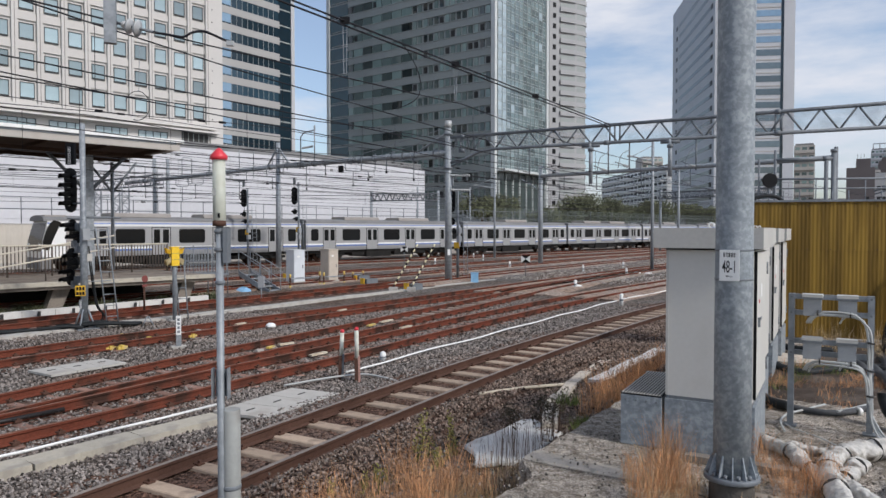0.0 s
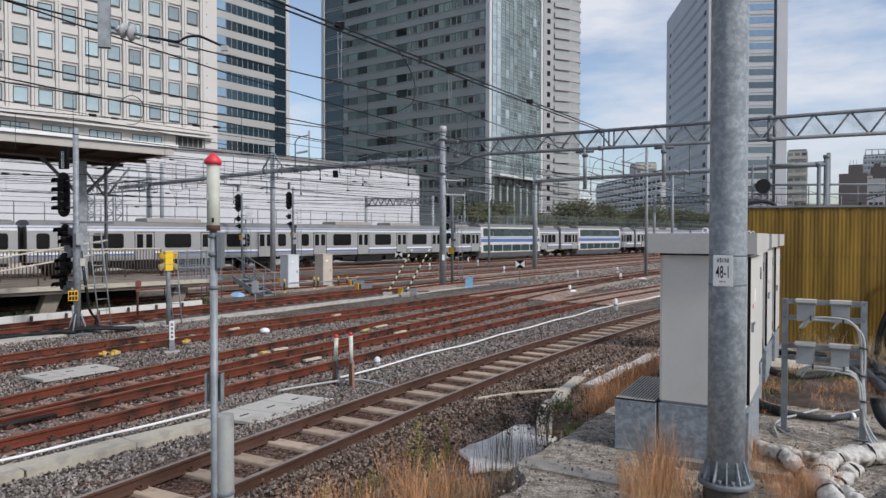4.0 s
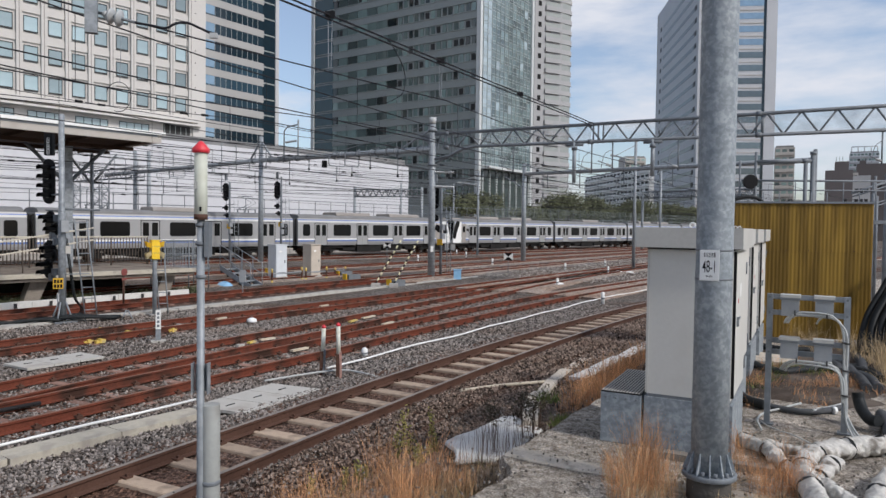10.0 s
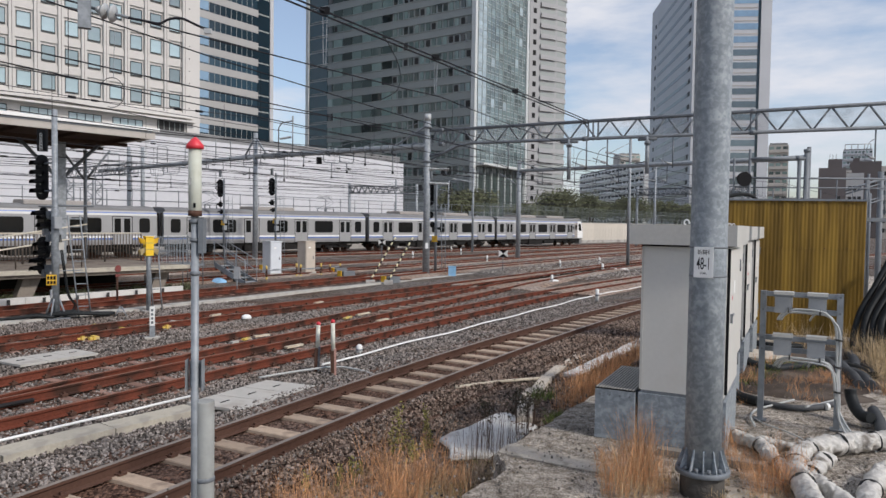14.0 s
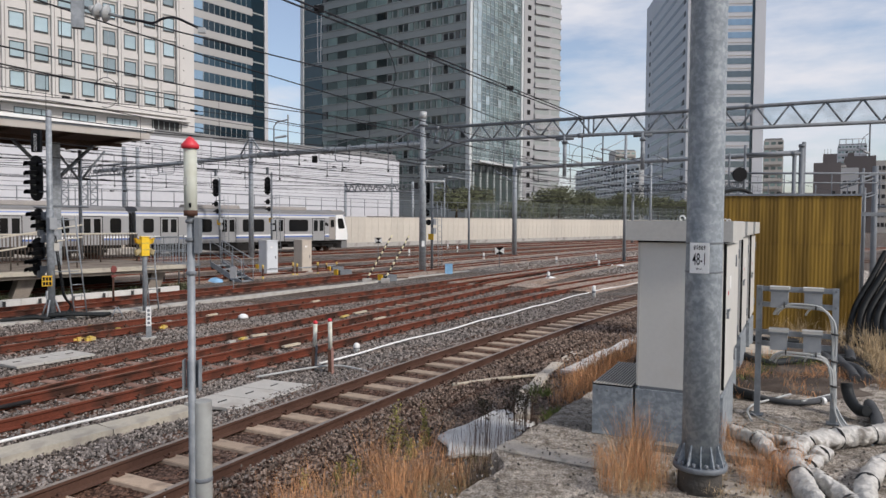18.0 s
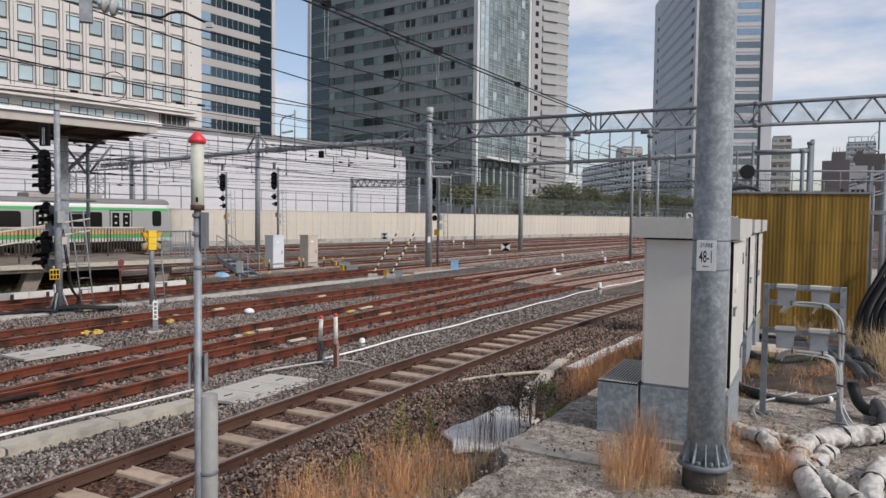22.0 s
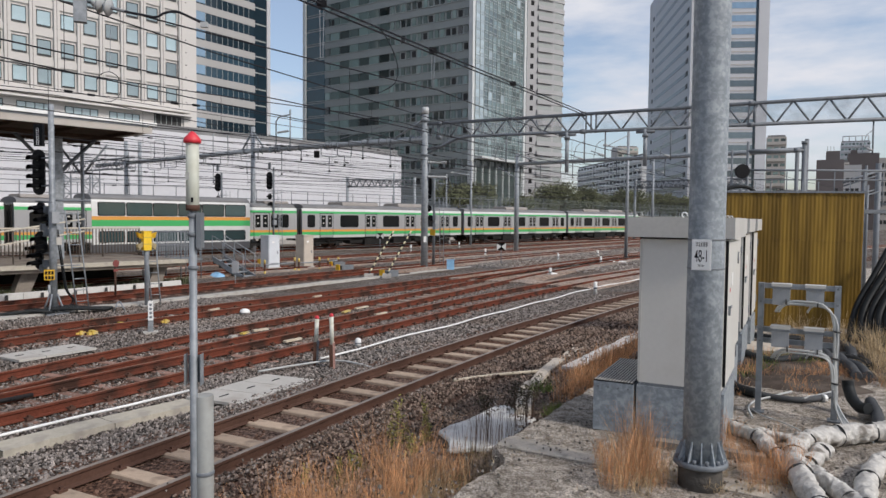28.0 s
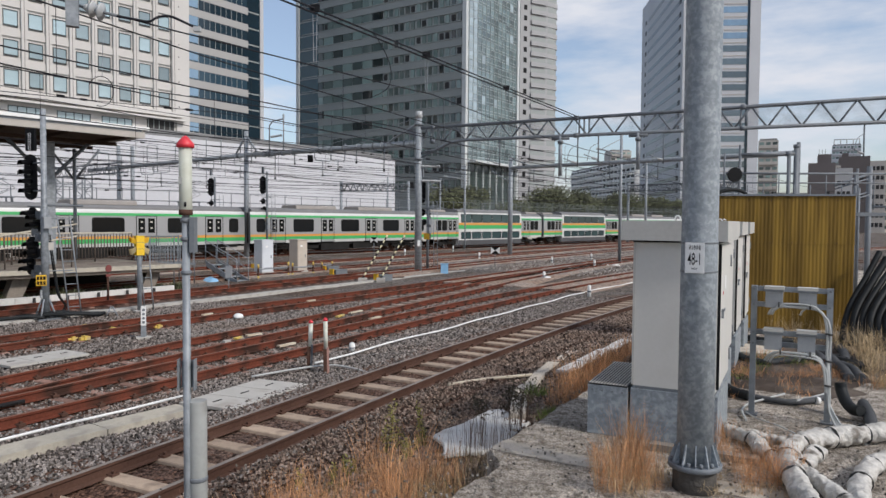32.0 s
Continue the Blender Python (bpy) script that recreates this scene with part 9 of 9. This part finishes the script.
    for k in range(11):
        q = Vector(p1).lerp(Vector(p2), 0.03 + 0.09 * k)
        part("collar", rod(q, q + (Vector(p2) - Vector(p1)).normalized() * r.uniform(0.08, 0.3), 0.205, 12), "galv_dark", t)
        if k % 3 != 1:
            drop_frame(t, q - Vector((0, 0, 0.15)), r.uniform(0.9, 1.5), r.uniform(0.35, 0.7), r.uniform(0.7, 1.4))
        if k % 2 == 0:
            h = r.uniform(0.9, 1.6)
            bm = bmesh.new()
            d = Vector((UX, UY, 0)) * r.uniform(0.8, 1.3)
            tube(bm, [q, q + Vector((0, 0, h)), q + d * 0.15 + Vector((0, 0, h + 0.12)), q + d * 0.85 + Vector((0, 0, h + 0.12)), q + d + Vector((0, 0, h)), q + d - Vector((0, 0, 0.5))], 0.04, 6)
            part("riser", bm, "mast", t)
    # slim lattice towers and poles under the far end
    for x, y, h in ((-30.1, 66.0, 7.0), (-28.2, 60.0, 6.2), (-33.0, 66.5, 6.6)):
        m = thing("lattice_tower", pose(x, y, -0.2, 0, 0, 20), "slim grey lattice tower behind the train", "tower", "slim lattice towers")
        for a in (-0.3, 0.3):
            for b in (-0.3, 0.3):
                part("leg", rod((a, b, 0), (a, b, h), 0.04, 6), "galv_dark", m)
        for j in range(int(h / 0.6)):
            s2 = 1 if j % 2 else -1
            for b in (-0.3, 0.3):
                part("brace", rod((-0.3 * s2, b, 0.6 * j), (0.3 * s2, b, 0.6 * j + 0.6), 0.022, 5), "galv_dark", m)
                part("cross_bar", rod((-0.3, b, 0.6 * j), (0.3, b, 0.6 * j), 0.018, 5), "galv_dark", m)
        part("arm", rod((-1.2, 0, h - 0.5), (1.4, 0, h - 0.4), 0.04, 6), "mast", m)


pipe_beam()


def second_beam():
    t = thing("pipe_portal", Matrix(), "grey steel pipe portal across the tracks", "gantry")
    a, b = Vector((8.0, 57.0, 0)), Vector((20.3, 36.0, 0))
    part("column", rod((a.x, a.y, -0.2), (a.x, a.y, 8.0), 0.2, 14, 0.17), "mast", t)
    part("column", rod((b.x, b.y, -0.2), (b.x, b.y, 7.0), 0.11, 14, 0.1), "galv_dark", t)
    part("pipe", rod((a.x, a.y, 7.1), (b.x, b.y, 6.45), 0.14, 12), "mast", t)
    part("brace", rod((a.x, a.y, 7.9), (a.x + 1.3, a.y - 2.2, 7.1), 0.05, 8), "mast", t)
    part("brace", rod((a.x, a.y, 5.9), (a.x - 1.3, a.y + 2.2, 7.0), 0.05, 8), "mast", t)
    for f in (0.12, 0.27, 0.45, 0.62, 0.8):
        q = Vector((a.x, a.y, 7.1)).lerp(Vector((b.x, b.y, 6.45)), f)
        hanger(t, q, 1.2, 0.8, radians(205))
    for x, y, h in ((21.5, 63.5, 8.5), (14.9, 49.5, 9.2), (5.2, 70.0, 8.5), (-3.0, 82.0, 8.0), (3.5, 90.0, 8.5)):
        m = thing("overhead_mast", pose(x, y, -0.2), "slim grey steel overhead line mast", "mast", "overhead line masts")
        part("mast", rod((0, 0, 0), (0, 0, h), 0.12, 10, 0.10), "mast", m)
        part("arm", rod((0, 0, h - 1.4), (-1.8, -1.2, h - 1.2), 0.05, 6), "mast", m)
        part("stay", rod((0, 0, h - 0.3), (-1.8, -1.2, h - 1.2), 0.025, 6), "mast", m)
        insulator(m, (-1.8, -1.2, h - 1.2), (-2.2, -1.5, h - 1.2), 0.08, 4)


second_beam()


def far_gantries():
    for (x0, y0), (x1, y1), z in (((-8.8, 85.6), (-0.6, 85.0), 6.3), ((30.0, 96.0), (40.0, 84.0), 7.0)):
        t = thing("far_gantry", Matrix(), "distant grey lattice gantry", "gantry", "distant gantries")
        lattice(t, (x0, y0), (x1, y1), z, z + 0.85, 0.2, 0.36, 0.07, 0.045)
        for x, y in ((x0, y0), (x1, y1)):
            lattice_mast = rod((x, y, -0.2), (x, y, z + 1.2), 0.18, 8)
            part("column", lattice_mast, "mast", t)


far_gantries()


def walkway():
    """Railed steel frame that shows over the corrugated wall."""
    t = thing("steel_walkway", pose(6.9, 15.0, 1.0, 0, 0, -8), "grey steel walkway frame with pipe rails", "walkway")
    inv = pose(6.9, 15.0, 1.0, 0, 0, -8).inverted()

    def here(x, z, y=16.0):
        return inv @ Vector((x, y, z))

    for k in range(11):
        part("post", rod((0.42 + 0.35 * k, 1.1, 2.05), (0.42 + 0.35 * k, 1.1, 2.62 if k % 3 else 2.85), 0.012, 6), "galv_dark", t)
    for z, r in ((3.66, 0.015), (3.88, 0.024)):
        part("rail", rod(here(7.3, z), here(11.2, z + 0.03), r, 8), "galv_dark", t)
    part("deck", bbox(-0.3, 4.2, 0.6, 1.5, 1.9, 1.98, 0.01), "galv_dark", t)
    for x, h, r in ((7.26, 4.35, 0.022), (7.63, 4.54, 0.033), (8.80, 4.40, 0.045), (8.97, 4.55, 0.055)):
        part("upright", rod(here(x, 1.0), here(x, h), r, 10), "galv_dark", t)
    part("upright_cap", rod(here(8.97, 4.5), here(8.97, 4.57), 0.07, 10), "galv_dark", t)
    part("tie", rod(here(7.63, 4.32), here(8.97, 4.36), 0.04, 10), "galv_dark", t)
    part("tie_joint", rod(here(8.72, 4.35), here(8.86, 4.36), 0.06, 10), "galv_dark", t)
    part("disc_back", rod(here(7.43, 3.84, 15.8), here(7.43, 3.84, 15.86), 0.165, 20), "black", t, "black round disc seen from behind")
    part("disc_post", rod(here(7.43, 1.0, 15.86), here(7.43, 3.84, 15.86), 0.022, 8), "galv_dark", t)
    bm = bmesh.new()
    tube(bm, soft_line([here(5.68, 3.14, 13.0), here(5.8, 3.29, 13.0), here(6.0, 3.35, 13.0), here(6.2, 3.34, 13.0), here(6.34, 3.26, 13.0), here(6.4, 3.1, 13.0)], 5), 0.036, 8)
    part("hose_loop", bm, "hose", t, "black hose bent over the rail")
    m = thing("overhead_mast", pose(12.5, 18.6, 1.0, 0, 0, 0), "grey steel mast beside the corrugated wall", "mast", "overhead line masts")
    part("mast", rod((0, 0, -1.2), (0, 0, 3.3), 0.075, 12), "galv_dark", m)
    part("arm", rod((0, 0, 3.1), (-1.1, -0.2, 2.75), 0.03, 8), "galv_dark", m)
    part("arm", rod((0, 0, 2.2), (1.5, -0.2, 2.2), 0.03, 8), "galv_dark", m)
    for x, y, h, r in ((10.55, 16.2, 2.95, 0.03), (10.2, 15.7, 2.6, 0.022), (10.9, 16.6, 2.6, 0.035), (11.05, 16.9, 3.1, 0.03)):
        m = thing("thin_mast", pose(x, y, 1.0), "thin grey steel post in a cluster", "post", "posts beside the wall")
        part("post", rod((0, 0, 0), (0, 0, h), r, 8), "galv_dark", m)
        part("cross_arm", rod((-0.5, 0, h - 0.4), (0.3, 0, h - 0.15), 0.018, 6), "galv_dark", m)


walkway()


def drop_post():
    """End of an overhead beam that reaches in from beside the view."""
    t = thing("drop_bracket", Matrix(), "grey steel drop bracket with porcelain insulators", "bracket")
    part("column", rod((-12.5, 8.5, -0.2), (-12.5, 8.5, 8.2), 0.17, 12), "galv", t)
    part("beam", rod((-12.5, 8.5, 7.9), (-4.2, 10.2, 7.9), 0.1, 10), "galv", t)
    part("stem", bbox(-0.08, 0.08, -0.06, 0.06, 5.38, 7.9, 0.01), "galv", t, "", pose(-4.75, 10.0, 0, 0, 0, 20))
    part("pin", rod((-4.70, 10.1, 5.70), (-4.18, 10.1, 5.57), 0.022, 8), "galv_dark", t)
    for x, z, r in ((-4.60, 5.675, 0.055), (-4.53, 5.655, 0.115), (-4.41, 5.625, 0.125)):
        d = Vector((0.52, 0, -0.13)).normalized()
        part("insulator", turned([(0.03, -0.035), (r * 0.7, -0.03), (r, 0.005), (r * 0.96, 0.02), (r * 0.4, 0.035), (0.03, 0.045)], 20), "porcelain", t, "white porcelain disc insulator", Matrix.Translation((x, 10.1, z)) @ d.to_track_quat("Z", "Y").to_matrix().to_4x4())
    bm = bmesh.new()
    tube(bm, soft_line([(-4.2, 10.1, 5.57), (-3.95, 10.1, 5.53), (-3.75, 10.1, 5.50), (-3.62, 10.1, 5.56), (-3.45, 10.1, 5.58), (-3.25, 10.1, 5.50), (-3.05, 10.1, 5.41)], 6), 0.018, 8)
    part("jumper", bm, "wire", t)
    part("clamp", bbox(-3.12, -3.02, 10.07, 10.13, 5.37, 5.44, 0.01), "porcelain", t)


drop_post()


# ---- wires ----
def wire_run(ctrl, off, z_top, z_low, span, first, label, droppers=True, r=0.015, slack=0.55, beads=0):
    """A sagging upper wire, a level lower wire and droppers between."""
    line = spline(ctrl, 2.0)
    t = thing("overhead_wire", Matrix(), label, "wire", "overhead wires", )
    pts = np.array([p for p, _ in offset_line(line, off)])
    run = np.r_[0, np.cumsum(np.linalg.norm(np.diff(pts, axis=0), axis=1))]

    def sag(s):
        f = ((s - first) % span) / span
        return z_top - 4 * slack * f * (1 - f)

    up, low = bmesh.new(), bmesh.new()
    tube(up, [at(*p, sag(s)) for p, s in zip(pts, run)], r, 5)
    part("upper_wire", up, "wire", t)
    if z_low:
        tube(low, [at(*p, z_low) for p in pts], r * 0.85, 5)
        part("contact_wire", low, "wire", t)
    if droppers:
        s = 2.5
        while s < min(run[-1], 130):
            p = (np.interp(s, run, pts[:, 0]), np.interp(s, run, pts[:, 1]))
            part("dropper", rod(at(*p, z_low), at(*p, sag(s)), 0.006, 4), "wire", t)
            s += 5.0
    for k in range(beads):
        s = 48 + (37.0 * k + 13.7 * z_top * 10) % 75
        p = Vector(at(np.interp(s, run, pts[:, 0]), np.interp(s, run, pts[:, 1]), sag(s)))
        part("line_clip", rod(p - Vector((UX, UY, 0)) * 0.16, p + Vector((UX, UY, 0)) * 0.16, 0.055, 6), "black", t)
    return t


for key, z_top, z_low, first in (("second", 6.45, 5.15, 12), ("third", 6.75, 5.2, 8), ("fourth", 6.5, 5.1, 15), ("fifth", 6.45, 5.1, 5), ("sixth", 6.5, 5.1, 20), ("seventh", 6.6, 5.1, 9)):
    wire_run(TRACKS[key], 0.0, z_top, z_low, 45, first, "dark overhead contact wire with messenger and droppers")
for v, z, zl, first in ((45.15, 6.7, 5.15, 10), (49.25, 6.6, 5.1, 30)):
    wire_run([(-60, v), (0, v), (60, v), (160, v)], 0.0, z, zl, 48, first, "dark overhead contact wire with messenger and droppers")
for off, z in ((0.0, 7.9), (0.03, 7.80)):
    t = wire_run([(-14, 8.6), (-4, 10.55), (10.97, 13.46), (30.6, 17.3)], off, z, 0, 45, 43, "thick dark feeder wire tied to the lattice beam", False, 0.024, 0.06)
for s, drop, wide in ((0.0, 1.36, 0.05), (0.265, 1.15, 0.05), (0.565, 0.3, 0.0)):
    u, v = 10.97 + 19.63 * s, 13.46 + 3.84 * s
    t = thing("wire_clamp", Matrix.Translation(at(u, v, 7.9)), "dark clamp with thin drop loops on the feeder", "clamp", "feeder clamps")
    part("clamp", bbox(-0.12, 0.12, -0.035, 0.035, -0.13, 0.035, 0.02), "black", t)
    for k in (-wide, wide):
        part("drop_wire", rod((k, 0, -0.2), (k * 0.6, 0, -drop), 0.011, 5), "galv", t)
tail = bmesh.new()
tube(tail, soft_line([at(13.3, 13.92, 7.86), at(13.6, 13.98, 7.72), at(14.05, 14.05, 7.3), at(14.25, 14.1, 6.9), at(14.1, 14.06, 6.5), at(13.7, 14.0, 6.25), at(13.35, 13.93, 6.1)], 6), 0.012, 6)
whole("wire_tail", tail, "wire", Matrix(), "slack tail of wire hanging from the feeder", "wire")
for v, z in ((28.5, 7.6), (33.5, 8.4), (40.0, 7.8), (43.0, 8.6), (47.3, 8.2), (52.0, 7.9), (53.5, 6.3), (54.5, 7.2), (38.0, 6.9), (31.0, 6.1), (29.6, 6.9), (35.2, 5.6), (36.8, 7.4), (41.3, 6.2), (44.0, 5.7), (46.2, 7.3), (50.4, 6.0), (51.3, 8.6), (55.2, 5.2), (58.5, 6.4), (60.5, 7.4), (62.5, 8.3)):
    wire_run([(-60, v), (0, v), (60, v), (160, v)], 0.0, z, 0, 50, 8 * v % 50, "thin dark feeder wire along the line", False, 0.016, beads=4)


def wire_loop():
    t = thing("wire_loop", Matrix.Translation((-10.5, 24.0, 6.98)), "looped slack wire hanging from the feeder", "wire")
    bm = bmesh.new()
    tube(bm, [(0.42 * math.cos(a), 0, 0.5 * math.sin(a)) for a in (radians(d) for d in range(-110, 171, 15))], 0.013, 5)
    part("loop", bm, "wire", t)
    part("drop_line", rod((0.1, 0, 2.07), (0.05, 0, 0.5), 0.01, 5), "galv", t)
    a = thing("small_stand", pose(-8.9, 20.9, -0.19, 0, 0, 20), "small grey steel A-frame on the ballast", "stand")
    for x in (-0.16, 0.16):
        part("leg", rod((x, 0, 0), (0.02 * (1 if x > 0 else -1), 0, 0.3), 0.02, 6), "galv", a)
    part("cross_bar", rod((-0.08, 0, 0.15), (0.08, 0, 0.15), 0.014, 6), "galv", a)


wire_loop()


def motions():
    # each train by the place of its front along the main line, time by time
    west = [(0, 14.5), (1, -6.0), (2, -26.2), (3, -46.3), (4.5, -75.3), (6, -101.6), (7.5, -126.6), (9, -150.0), (11, -178.2), (13, -203.5), (14, -215.8), (15, -226.9), (16.5, -242.3), (18, -257.5), (19, -266.0), (20, -274.7), (21, -283.5), (23, -298.0), (26, -316.0), (32, -338.0)]
    east = [(0, -76.0), (4, -76.0), (8, -69.0), (12, -51.5), (16, -24.5), (19, -5.0), (21.5, 17.9), (22, 23.0), (22.5, 28.0), (23.5, 38.5), (25, 55.75), (26.5, 73.9), (28, 93.5), (29, 106.6), (30, 120.3), (31, 134.55), (32, 149.4)]
    for i, car in enumerate(WEST):
        walk(car, [(t, spot(s + 10 + CAR * i, 49.25)) for t, s in west])
    for i, car in enumerate(EAST):
        walk(car, [(t, spot(s - 10 - CAR * i, 45.15)) for t, s in east])


motions()
